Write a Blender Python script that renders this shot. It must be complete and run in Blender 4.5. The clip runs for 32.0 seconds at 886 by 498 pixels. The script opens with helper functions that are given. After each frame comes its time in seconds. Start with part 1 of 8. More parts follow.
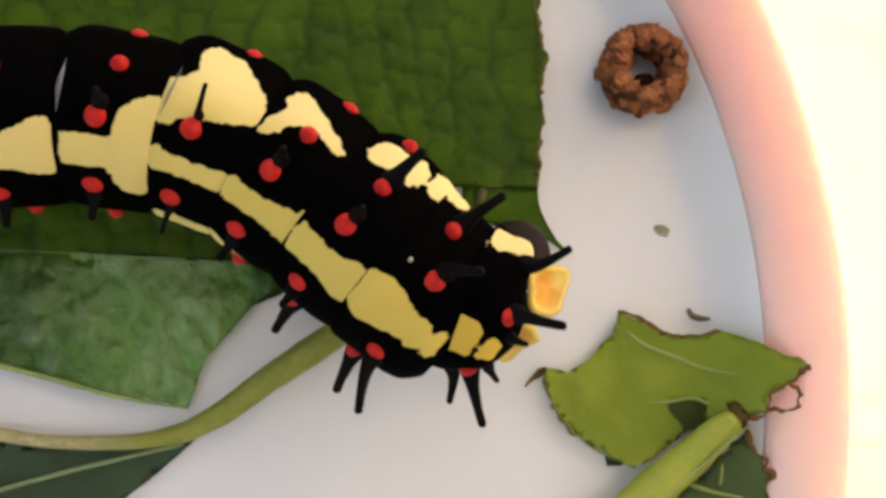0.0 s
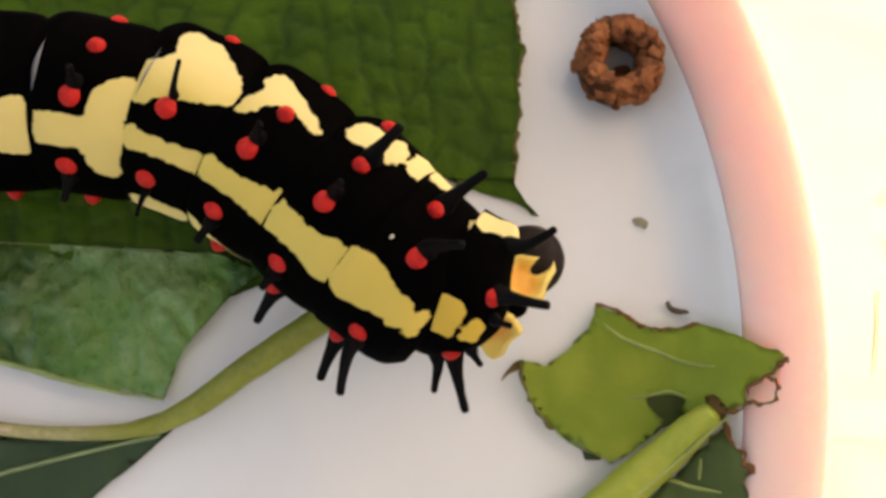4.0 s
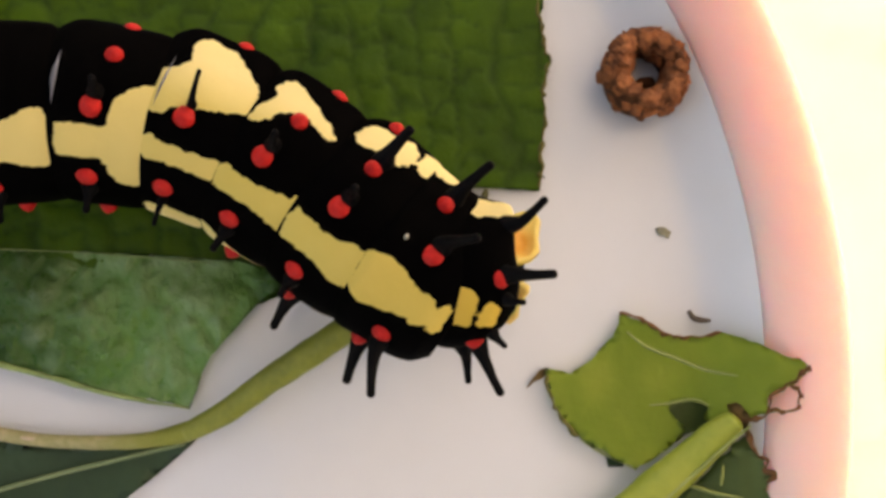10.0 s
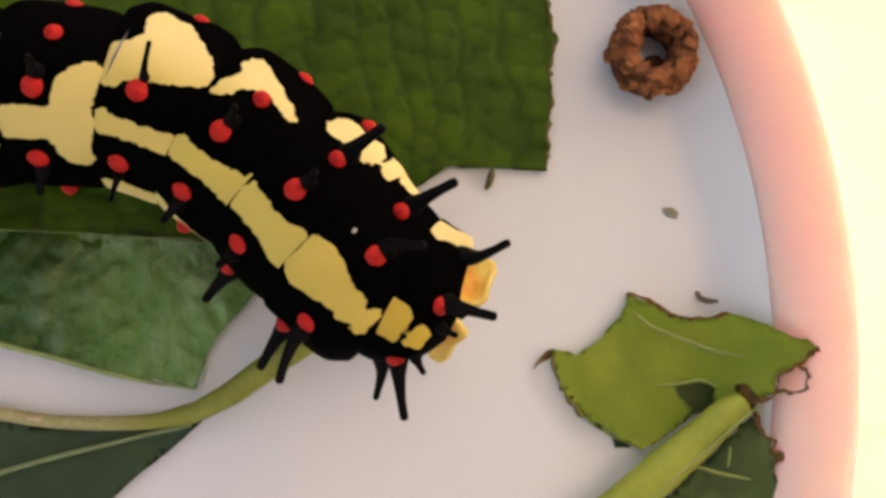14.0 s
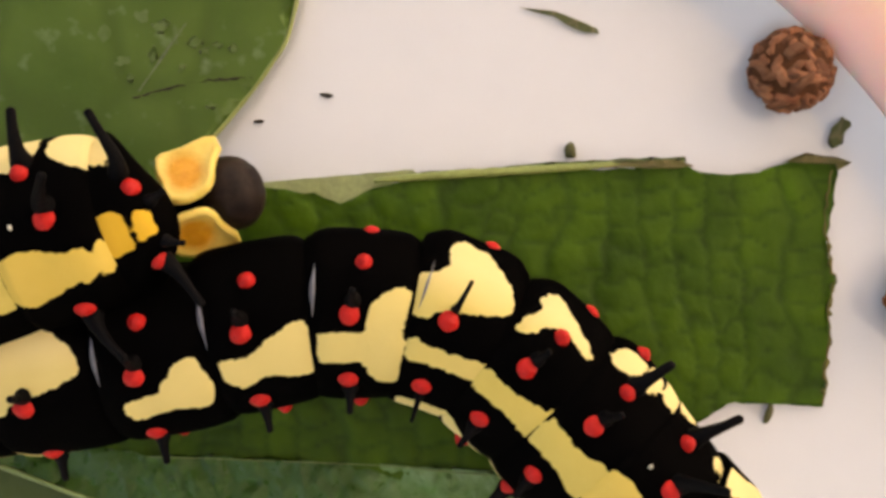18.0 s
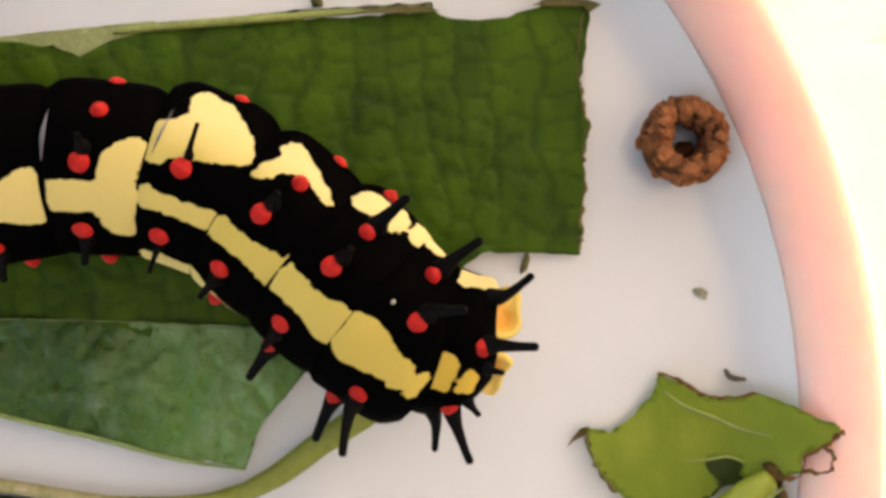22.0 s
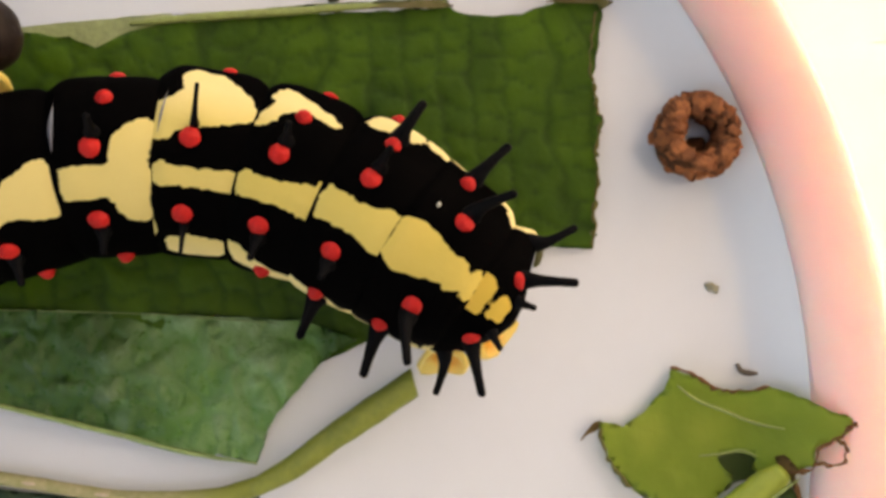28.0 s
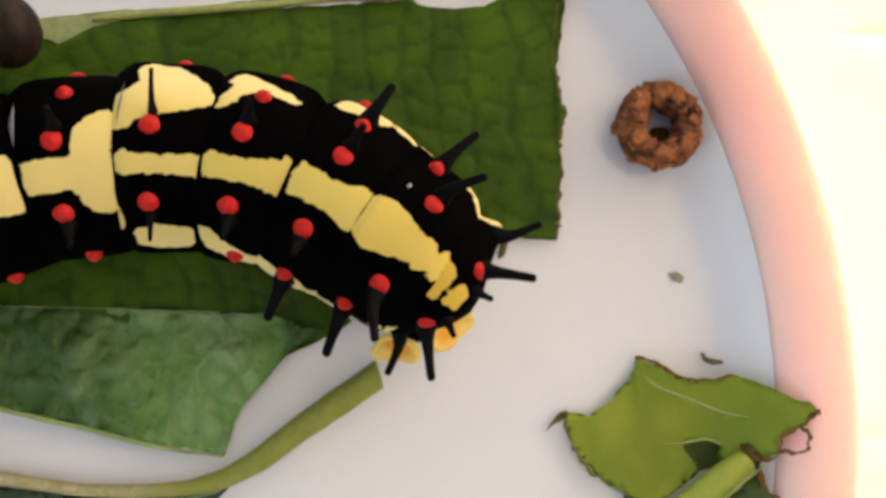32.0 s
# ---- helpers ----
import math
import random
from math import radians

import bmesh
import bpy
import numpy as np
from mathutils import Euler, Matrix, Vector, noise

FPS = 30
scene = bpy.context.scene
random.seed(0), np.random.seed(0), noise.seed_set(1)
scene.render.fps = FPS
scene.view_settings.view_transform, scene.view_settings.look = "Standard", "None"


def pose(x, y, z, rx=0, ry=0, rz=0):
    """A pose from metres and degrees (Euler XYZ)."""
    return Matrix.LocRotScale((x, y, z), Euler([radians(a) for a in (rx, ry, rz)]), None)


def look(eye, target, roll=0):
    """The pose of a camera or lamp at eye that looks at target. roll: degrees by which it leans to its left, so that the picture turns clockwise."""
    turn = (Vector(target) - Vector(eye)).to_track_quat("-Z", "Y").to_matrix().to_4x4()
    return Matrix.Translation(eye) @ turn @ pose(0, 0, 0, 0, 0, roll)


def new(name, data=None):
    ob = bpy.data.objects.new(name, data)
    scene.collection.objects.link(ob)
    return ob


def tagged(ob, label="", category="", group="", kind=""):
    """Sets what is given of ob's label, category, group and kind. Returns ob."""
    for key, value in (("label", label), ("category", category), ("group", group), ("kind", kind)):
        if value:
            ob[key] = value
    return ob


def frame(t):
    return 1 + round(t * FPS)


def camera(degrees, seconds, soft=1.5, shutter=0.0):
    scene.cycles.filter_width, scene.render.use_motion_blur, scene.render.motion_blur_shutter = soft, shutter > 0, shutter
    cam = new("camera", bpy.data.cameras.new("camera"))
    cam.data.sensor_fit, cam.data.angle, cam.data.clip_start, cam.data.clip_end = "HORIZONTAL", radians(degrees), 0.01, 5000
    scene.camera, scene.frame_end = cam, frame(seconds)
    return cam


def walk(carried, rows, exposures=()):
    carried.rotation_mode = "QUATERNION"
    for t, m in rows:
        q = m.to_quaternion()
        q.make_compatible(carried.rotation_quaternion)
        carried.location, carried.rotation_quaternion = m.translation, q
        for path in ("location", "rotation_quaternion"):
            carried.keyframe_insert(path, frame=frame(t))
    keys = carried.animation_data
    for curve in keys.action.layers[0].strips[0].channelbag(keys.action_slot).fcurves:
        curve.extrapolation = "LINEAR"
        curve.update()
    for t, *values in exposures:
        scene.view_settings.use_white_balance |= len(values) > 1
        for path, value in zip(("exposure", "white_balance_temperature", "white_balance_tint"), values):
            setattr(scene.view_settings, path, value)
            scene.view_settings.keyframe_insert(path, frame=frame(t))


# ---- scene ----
MM = 0.001


def mm(x, y, z, rx=0, ry=0, rz=0):
    """A pose from millimetres and degrees."""
    return pose(x * MM, y * MM, z * MM, rx, ry, rz)


EXPOSURES = [(0.0, 1.66, 10290, 17), (3.0, 1.66, 10340, 17), (6.0, 1.64, 10590, 19), (9.0, 1.61, 10590, 20), (11.0, 1.58, 10610, 23), (12.0, 1.14, 11700, 29), (13.0, 1.32, 10990, 25), (16.0, 1.74, 11110, 22), (17.0, 1.82, 11010, 16), (18.0, 1.84, 11010, 21), (20.0, 1.86, 11010, 23), (22.0, 1.76, 10810, 19), (25.0, 1.74, 10560, 19), (28.0, 1.7, 10360, 18), (32.0, 1.68, 10160, 17)]
SHADE_END, BLOCKER_TURN = 18.9, 0.35

cam = camera(50.0, 32.0, soft=3.3)
walk(cam, [
    (0, mm(2.709, -3.418, 43.868, 2.669, -1.283, -0.059)), (0.5, mm(2.947, -3.312, 43.741, 2.730, -1.003, 0.026)),
    (1, mm(3.166, -4.221, 43.836, 3.595, -0.973, 0.034)), (1.5, mm(3.202, -3.804, 43.912, 3.233, -1.121, -0.002)),
    (2, mm(3.004, -3.977, 43.833, 3.216, -1.016, 0.047)), (2.5, mm(3.037, -3.977, 43.748, 2.879, -0.870, 0.240)),
    (3, mm(4.220, -3.749, 43.839, 3.657, -0.829, -0.003)), (3.5, mm(5.164, -4.755, 43.739, 3.776, 0.505, 0.075)),
    (5.5, mm(3.049, -3.567, 43.971, 3.216, -1.382, -0.011)), (6, mm(2.587, -3.572, 44.094, 3.064, -1.405, 0.001)),
    (6.5, mm(1.682, -3.862, 43.975, 3.082, -1.885, 0.289)), (7, mm(0.337, -3.168, 43.704, 2.467, -2.516, 0.388)),
    (7.5, mm(2.315, -3.811, 44.111, 3.051, -1.674, 0.005)), (8, mm(3.232, -4.240, 44.436, 3.976, -1.424, -0.053)),
    (8.5, mm(4.887, -4.264, 44.562, 3.747, -0.426, -0.082)), (9, mm(3.671, -3.548, 44.333, 3.773, -1.256, -0.220)),
    (9.5, mm(2.477, -3.640, 44.211, 3.843, -1.821, 0.046)), (10, mm(2.109, -3.801, 43.989, 3.217, -1.919, 0.156)),
    (10.5, mm(2.990, -4.167, 44.229, 3.288, -1.535, 0.210)), (11, mm(5.036, -4.790, 44.630, 4.961, -0.769, 0.307)),
    (11.5, mm(6.778, -5.099, 45.131, 5.340, 0.134, 0.367)), (12, mm(4.148, -4.218, 44.258, 5.166, -1.369, 0.446)),
    (12.5, mm(2.046, -3.186, 43.707, 4.960, -2.444, 0.392)), (13, mm(1.252, -4.083, 43.275, 4.031, -2.675, 0.438)),
    (13.5, mm(2.122, -4.090, 43.394, 3.101, -2.246, 0.365)), (15.5, mm(1.052, 0.757, 44.886, -0.264, -0.284, -0.633)),
    (16, mm(-3.602, 4.123, 44.872, -0.873, -1.615, -0.083)), (16.5, mm(-7.600, 7.587, 44.745, -1.528, -0.831, 0.198)),
    (17, mm(-12.046, 9.562, 45.144, -1.103, 2.116, 1.320)), (17.5, mm(-12.791, 8.701, 45.584, 0.294, -0.386, 1.110)),
    (18, mm(-11.061, 9.000, 45.682, -0.409, -0.925, 0.843)), (18.5, mm(-8.330, 6.531, 45.396, -0.944, -1.248, 0.707)),
    (19, mm(-6.615, 6.374, 45.571, -1.249, -0.985, 0.466)), (19.5, mm(-4.464, 5.522, 45.346, -1.098, -1.344, 0.017)),
    (20, mm(-2.279, 5.460, 45.242, -1.491, -1.230, 0.000)), (20.5, mm(-1.127, 4.671, 45.205, -0.281, -1.808, -0.245)),
    (21, mm(-0.712, 4.140, 45.123, -0.628, -1.535, -0.156)), (21.5, mm(0.062, 2.479, 45.352, -0.205, -1.381, -0.155)),
    (22, mm(0.769, 2.297, 45.257, -0.759, -1.020, -0.416)), (22.5, mm(-0.169, 1.563, 45.128, -0.417, -1.794, -0.053)),
    (23, mm(-0.737, 0.912, 45.100, 0.433, -2.425, 0.009)), (23.5, mm(-0.121, 1.100, 45.163, 0.064, -1.831, -0.093)),
    (24, mm(0.487, 1.474, 45.225, -0.115, -1.659, -0.296)), (24.5, mm(0.774, 1.427, 45.289, 0.015, -1.555, -0.257)),
    (25, mm(0.731, 1.508, 45.267, -0.731, -1.260, -0.342)), (25.5, mm(0.686, 0.741, 45.202, -0.362, -1.281, -0.265)),
    (27.5, mm(-1.030, 0.311, 45.173, 0.650, -1.862, -0.042)), (28, mm(-0.905, 0.557, 45.304, 1.063, -2.298, -0.176)),
    (28.5, mm(-0.318, 0.561, 45.274, 0.991, -2.237, -0.265)), (29, mm(-0.044, 0.579, 45.299, 0.823, -2.171, -0.429)),
    (29.5, mm(0.378, 0.457, 45.287, 1.134, -2.080, -0.639)), (30, mm(-0.514, 0.737, 45.062, 0.699, -2.320, -0.534)),
    (30.5, mm(-0.444, 0.790, 44.848, 1.198, -2.642, -0.630)), (31, mm(-0.271, 0.355, 44.986, 0.661, -2.307, -0.529)),
    (31.5, mm(0.143, 0.388, 45.383, 0.772, -2.370, -0.498)), (32, mm(0.859, 0.300, 45.532, 0.904, -2.173, -0.726)),
], EXPOSURES)

# ---- world, sun and the unseen roof added to shade the dish ----
SUN_AZIMUTH, SUN_HEIGHT = 38.0, 40.0          # degrees from +x towards +y, and above the horizon
world = bpy.data.worlds.new("sky")
scene.world = world
world.use_nodes = True
wn = world.node_tree.nodes
sky = wn.new("ShaderNodeTexSky")
sky.sky_type = "NISHITA"
sky.sun_disc = False
sky.sun_elevation = radians(SUN_HEIGHT)
sky.sun_rotation = radians(90 - SUN_AZIMUTH)
world.node_tree.links.new(sky.outputs[0], wn["Background"].inputs[0])
wn["Background"].inputs[1].default_value = 0.122

lamp = bpy.data.lights.new("sun", "SUN")
lamp.energy = 5.0
lamp.angle = radians(0.4)
lamp.color = (1.0, 0.93, 0.82)
sun = new("sun", lamp)
sa, sh = radians(SUN_AZIMUTH), radians(SUN_HEIGHT)
sun_way = Vector((math.cos(sa) * math.cos(sh), math.sin(sa) * math.cos(sh), math.sin(sh)))
sun.matrix_world = look(sun_way, (0, 0, 0))


# ---- materials ----
def mat(name, base, rough=0.5, spec=0.5, grain=60.0, vary=0.25, bump=0.2, bump_scale=None, second=None,
        coat=0.0, sub=0.0, big=8.0, rand=0.0, deep=1.0):
    """A procedural surface: two scales of colour variation, fine relief. Scales are in cycles per centimetre."""
    m = bpy.data.materials.new(name)
    m.use_nodes = True
    n, l = m.node_tree.nodes, m.node_tree.links
    b = n["Principled BSDF"]
    tc = n.new("ShaderNodeTexCoord")
    fine, wide = n.new("ShaderNodeTexNoise"), n.new("ShaderNodeTexNoise")
    for t, s in ((fine, grain), (wide, big)):
        t.inputs["Scale"].default_value = s * 100
        t.inputs["Detail"].default_value = 4
        l.new(tc.outputs["Object"], t.inputs["Vector"])
    mix = n.new("ShaderNodeMix")
    mix.data_type = "RGBA"
    c = Vector(base)
    d = Vector(second) if second else c * (1 - vary)
    mix.inputs["A"].default_value = (*d, 1)
    mix.inputs["B"].default_value = (*c, 1)
    add = n.new("ShaderNodeMath")
    add.operation = "MULTIPLY_ADD"
    add.inputs[1].default_value = 0.5
    half = n.new("ShaderNodeMath")
    half.operation = "MULTIPLY"
    half.inputs[1].default_value = 0.5
    l.new(fine.outputs["Fac"], half.inputs[0])
    l.new(wide.outputs["Fac"], add.inputs[0])
    l.new(half.outputs[0], add.inputs[2])
    ramp = n.new("ShaderNodeMapRange")
    ramp.inputs["From Min"].default_value, ramp.inputs["From Max"].default_value = 0.3, 0.7
    l.new(add.outputs[0], ramp.inputs["Value"])
    l.new(ramp.outputs[0], mix.inputs["Factor"])
    out = mix.outputs["Result"]
    if rand:
        info = n.new("ShaderNodeObjectInfo")
        hsv = n.new("ShaderNodeHueSaturation")
        mr = n.new("ShaderNodeMapRange")
        mr.inputs["To Min"].default_value, mr.inputs["To Max"].default_value = 1 - rand, 1 + rand
        l.new(info.outputs["Random"], mr.inputs["Value"])
        l.new(mr.outputs[0], hsv.inputs["Value"])
        l.new(out, hsv.inputs["Color"])
        out = hsv.outputs[0]
    l.new(out, b.inputs["Base Color"])
    b.inputs["Roughness"].default_value = rough
    b.inputs["Specular IOR Level"].default_value = spec
    b.inputs["Coat Weight"].default_value = coat
    if sub:
        b.inputs["Subsurface Weight"].default_value = sub
        b.inputs["Subsurface Radius"].default_value = (0.0012, 0.0006, 0.0003)
        b.inputs["Subsurface Scale"].default_value = deep
    bp = n.new("ShaderNodeBump")
    bp.inputs["Strength"].default_value = bump
    bp.inputs["Distance"].default_value = 0.0002
    src = fine
    if bump_scale:
        src = n.new("ShaderNodeTexNoise")
        src.inputs["Scale"].default_value = bump_scale * 100
        src.inputs["Detail"].default_value = 5
        l.new(tc.outputs["Object"], src.inputs["Vector"])
    l.new(src.outputs["Fac"], bp.inputs["Height"])
    l.new(bp.outputs[0], b.inputs["Normal"])
    return m


def leaf_mat(name, dark, light, vein, cell, rough=0.42, quilt=0.6, spec=0.5, order=0.55, soft=0.16, fleck=0.0, net_depth=0.75, green=None):
    """A leaf blade: quilted cells between a net of veins, with fine mottling."""
    m = bpy.data.materials.new(name)
    m.use_nodes = True
    n, l = m.node_tree.nodes, m.node_tree.links
    b = n["Principled BSDF"]
    tc = n.new("ShaderNodeTexCoord")
    mp = n.new("ShaderNodeMapping")
    mp.inputs["Scale"].default_value = (1.0, 0.72, 1.0)
    l.new(tc.outputs["Object"], mp.inputs["Vector"])
    net = n.new("ShaderNodeTexVoronoi")
    net.feature = "DISTANCE_TO_EDGE"
    net.inputs["Scale"].default_value = 1000.0 / cell
    net.inputs["Randomness"].default_value = order
    l.new(mp.outputs[0], net.inputs["Vector"])
    small = n.new("ShaderNodeTexVoronoi")
    small.feature = "DISTANCE_TO_EDGE"
    small.inputs["Scale"].default_value = 3600.0 / cell
    l.new(mp.outputs[0], small.inputs["Vector"])
    noise_t = n.new("ShaderNodeTexNoise")
    noise_t.inputs["Scale"].default_value = 260
    noise_t.inputs["Detail"].default_value = 6
    l.new(tc.outputs["Object"], noise_t.inputs["Vector"])
    fine = n.new("ShaderNodeTexNoise")
    fine.inputs["Scale"].default_value = 2600
    fine.inputs["Detail"].default_value = 3
    l.new(tc.outputs["Object"], fine.inputs["Vector"])
    mix = n.new("ShaderNodeMix")
    mix.data_type = "RGBA"
    mix.inputs["A"].default_value, mix.inputs["B"].default_value = (*dark, 1), (*light, 1)
    mr = n.new("ShaderNodeMapRange")
    mr.inputs["From Min"].default_value, mr.inputs["From Max"].default_value = 0.3, 0.7
    l.new(noise_t.outputs["Fac"], mr.inputs["Value"])
    l.new(mr.outputs[0], mix.inputs["Factor"])
    edge = n.new("ShaderNodeMapRange")
    edge.interpolation_type = "SMOOTHSTEP"
    edge.inputs["From Min"].default_value, edge.inputs["From Max"].default_value = 0.0, soft
    edge.inputs["To Min"].default_value, edge.inputs["To Max"].default_value = net_depth, 0.0
    l.new(net.outputs["Distance"], edge.inputs["Value"])
    vmix = n.new("ShaderNodeMix")
    vmix.data_type = "RGBA"
    vmix.inputs["B"].default_value = (*vein, 1)
    own = n.new("ShaderNodeAttribute")
    own.attribute_name = "vein"
    both = n.new("ShaderNodeMath")
    both.operation = "MULTIPLY_ADD"
    both.inputs[1].default_value = 0.6
    both.use_clamp = True
    l.new(own.outputs["Fac"], both.inputs[0])
    l.new(edge.outputs[0], both.inputs[2])
    l.new(both.outputs[0], vmix.inputs["Factor"])
    l.new(mix.outputs["Result"], vmix.inputs["A"])
    out = vmix.outputs["Result"]
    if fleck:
        # pale flecks: painted sheen on the glossy leaf, wax on the old leaf
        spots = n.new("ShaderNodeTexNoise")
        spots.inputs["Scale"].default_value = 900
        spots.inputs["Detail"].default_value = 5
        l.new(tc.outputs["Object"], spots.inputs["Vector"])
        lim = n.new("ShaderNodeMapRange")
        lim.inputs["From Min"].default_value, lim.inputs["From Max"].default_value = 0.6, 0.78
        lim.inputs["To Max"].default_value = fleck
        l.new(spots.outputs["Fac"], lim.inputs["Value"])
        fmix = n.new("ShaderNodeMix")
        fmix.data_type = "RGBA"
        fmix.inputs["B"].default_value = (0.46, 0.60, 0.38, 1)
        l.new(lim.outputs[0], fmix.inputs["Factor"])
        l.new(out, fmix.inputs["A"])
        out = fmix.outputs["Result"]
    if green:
        # the pale stretch, sky sheen put into its colour, ends in plain green towards both ends of the blade
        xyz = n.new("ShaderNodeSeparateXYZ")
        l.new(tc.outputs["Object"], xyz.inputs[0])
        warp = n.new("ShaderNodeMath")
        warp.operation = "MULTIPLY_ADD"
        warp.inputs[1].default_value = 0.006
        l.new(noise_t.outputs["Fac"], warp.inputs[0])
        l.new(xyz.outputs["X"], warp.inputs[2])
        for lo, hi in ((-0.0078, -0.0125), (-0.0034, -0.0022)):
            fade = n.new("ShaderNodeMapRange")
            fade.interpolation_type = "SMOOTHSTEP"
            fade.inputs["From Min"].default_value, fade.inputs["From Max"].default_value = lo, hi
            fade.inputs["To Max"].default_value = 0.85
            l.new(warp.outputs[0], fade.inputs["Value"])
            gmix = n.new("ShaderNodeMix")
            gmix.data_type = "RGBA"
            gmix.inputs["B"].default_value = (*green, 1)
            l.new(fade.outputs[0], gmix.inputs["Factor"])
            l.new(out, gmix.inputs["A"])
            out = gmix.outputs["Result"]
    l.new(out, b.inputs["Base Color"])
    ro = n.new("ShaderNodeMapRange")
    ro.inputs["To Min"].default_value, ro.inputs["To Max"].default_value = rough - 0.1, rough + 0.15
    l.new(fine.outputs["Fac"], ro.inputs["Value"])
    l.new(ro.outputs[0], b.inputs["Roughness"])
    b.inputs["Specular IOR Level"].default_value = spec
    dome = n.new("ShaderNodeMapRange")
    dome.interpolation_type = "SMOOTHSTEP"
    dome.inputs["From Max"].default_value = 0.4
    l.new(net.outputs["Distance"], dome.inputs["Value"])
    s1 = n.new("ShaderNodeMath")
    s1.operation = "MULTIPLY_ADD"
    s1.inputs[1].default_value = 0.5
    l.new(small.outputs["Distance"], s1.inputs[0])
    l.new(dome.outputs[0], s1.inputs[2])
    s2 = n.new("ShaderNodeMath")
    s2.operation = "MULTIPLY_ADD"
    s2.inputs[1].default_value = 0.5
    l.new(fine.outputs["Fac"], s2.inputs[0])
    l.new(s1.outputs[0], s2.inputs[2])
    bp = n.new("ShaderNodeBump")
    bp.inputs["Strength"].default_value = quilt
    bp.inputs["Distance"].default_value = 0.00022
    l.new(s2.outputs[0], bp.inputs["Height"])
    l.new(bp.outputs[0], b.inputs["Normal"])
    return m


def skin_mat(name):
    """Black larval skin with marks, sulphur-yellow along the back and creamy on the flanks."""
    m = bpy.data.materials.new(name)
    m.use_nodes = True
    n, l = m.node_tree.nodes, m.node_tree.links
    b = n["Principled BSDF"]
    tc = n.new("ShaderNodeTexCoord")
    at = n.new("ShaderNodeAttribute")
    at.attribute_name = "mark"
    wob = n.new("ShaderNodeTexNoise")
    wob.inputs["Scale"].default_value = 3200
    wob.inputs["Detail"].default_value = 3
    l.new(tc.outputs["Object"], wob.inputs["Vector"])
    j = n.new("ShaderNodeMath")
    j.operation = "MULTIPLY_ADD"
    j.inputs[1].default_value = 0.36
    l.new(wob.outputs["Fac"], j.inputs[0])
    l.new(at.outputs["Fac"], j.inputs[2])
    step = n.new("ShaderNodeMapRange")
    step.inputs["From Min"].default_value, step.inputs["From Max"].default_value = 0.155, 0.2
    l.new(j.outputs[0], step.inputs["Value"])
    warm = n.new("ShaderNodeTexNoise")
    warm.inputs["Scale"].default_value = 420
    warm.inputs["Detail"].default_value = 4
    l.new(tc.outputs["Object"], warm.inputs["Vector"])
    yel = n.new("ShaderNodeMix")
    yel.data_type = "RGBA"
    yel.inputs["A"].default_value, yel.inputs["B"].default_value = (0.55, 0.42, 0.095, 1), (0.68, 0.53, 0.17, 1)
    l.new(warm.outputs["Fac"], yel.inputs["Factor"])
    pale = n.new("ShaderNodeAttribute")
    pale.attribute_name = "pale"
    cream = n.new("ShaderNodeMix")
    cream.data_type = "RGBA"
    cream.inputs["B"].default_value = (0.76, 0.61, 0.28, 1)
    l.new(pale.outputs["Fac"], cream.inputs["Factor"])
    l.new(yel.outputs["Result"], cream.inputs["A"])
    blk = n.new("ShaderNodeMix")
    blk.data_type = "RGBA"
    blk.inputs["A"].default_value, blk.inputs["B"].default_value = (0.0006, 0.0005, 0.0005, 1), (0.0018, 0.0014, 0.0013, 1)
    l.new(warm.outputs["Fac"], blk.inputs["Factor"])
    mix = n.new("ShaderNodeMix")
    mix.data_type = "RGBA"
    l.new(step.outputs[0], mix.inputs["Factor"])
    l.new(blk.outputs["Result"], mix.inputs["A"])
    ripe = n.new("ShaderNodeAttribute")
    ripe.attribute_name = "ripe"
    near = n.new("ShaderNodeMath")
    near.operation = "MULTIPLY_ADD"
    near.inputs[1].default_value, near.use_clamp = -0.7, True
    amber = n.new("ShaderNodeMix")
    amber.data_type = "RGBA"
    amber.inputs["B"].default_value = (0.68, 0.37, 0.035, 1)
    l.new(pale.outputs["Fac"], near.inputs[0])
    l.new(ripe.outputs["Fac"], near.inputs[2])
    l.new(near.outputs[0], amber.inputs["Factor"])
    l.new(cream.outputs["Result"], amber.inputs["A"])
    l.new(amber.outputs["Result"], mix.inputs["B"])
    l.new(mix.outputs["Result"], b.inputs["Base Color"])
    b.inputs["Roughness"].default_value = 0.6
    b.inputs["Specular IOR Level"].default_value = 0.006
    fold = n.new("ShaderNodeTexNoise")
    fold.inputs["Scale"].default_value = 1500
    fold.inputs["Detail"].default_value = 5
    l.new(tc.outputs["Object"], fold.inputs["Vector"])
    bp = n.new("ShaderNodeBump")
    bp.inputs["Strength"].default_value = 0.2
    bp.inputs["Distance"].default_value = 0.0002
    l.new(fold.outputs["Fac"], bp.inputs["Height"])
    l.new(bp.outputs[0], b.inputs["Normal"])
    return m


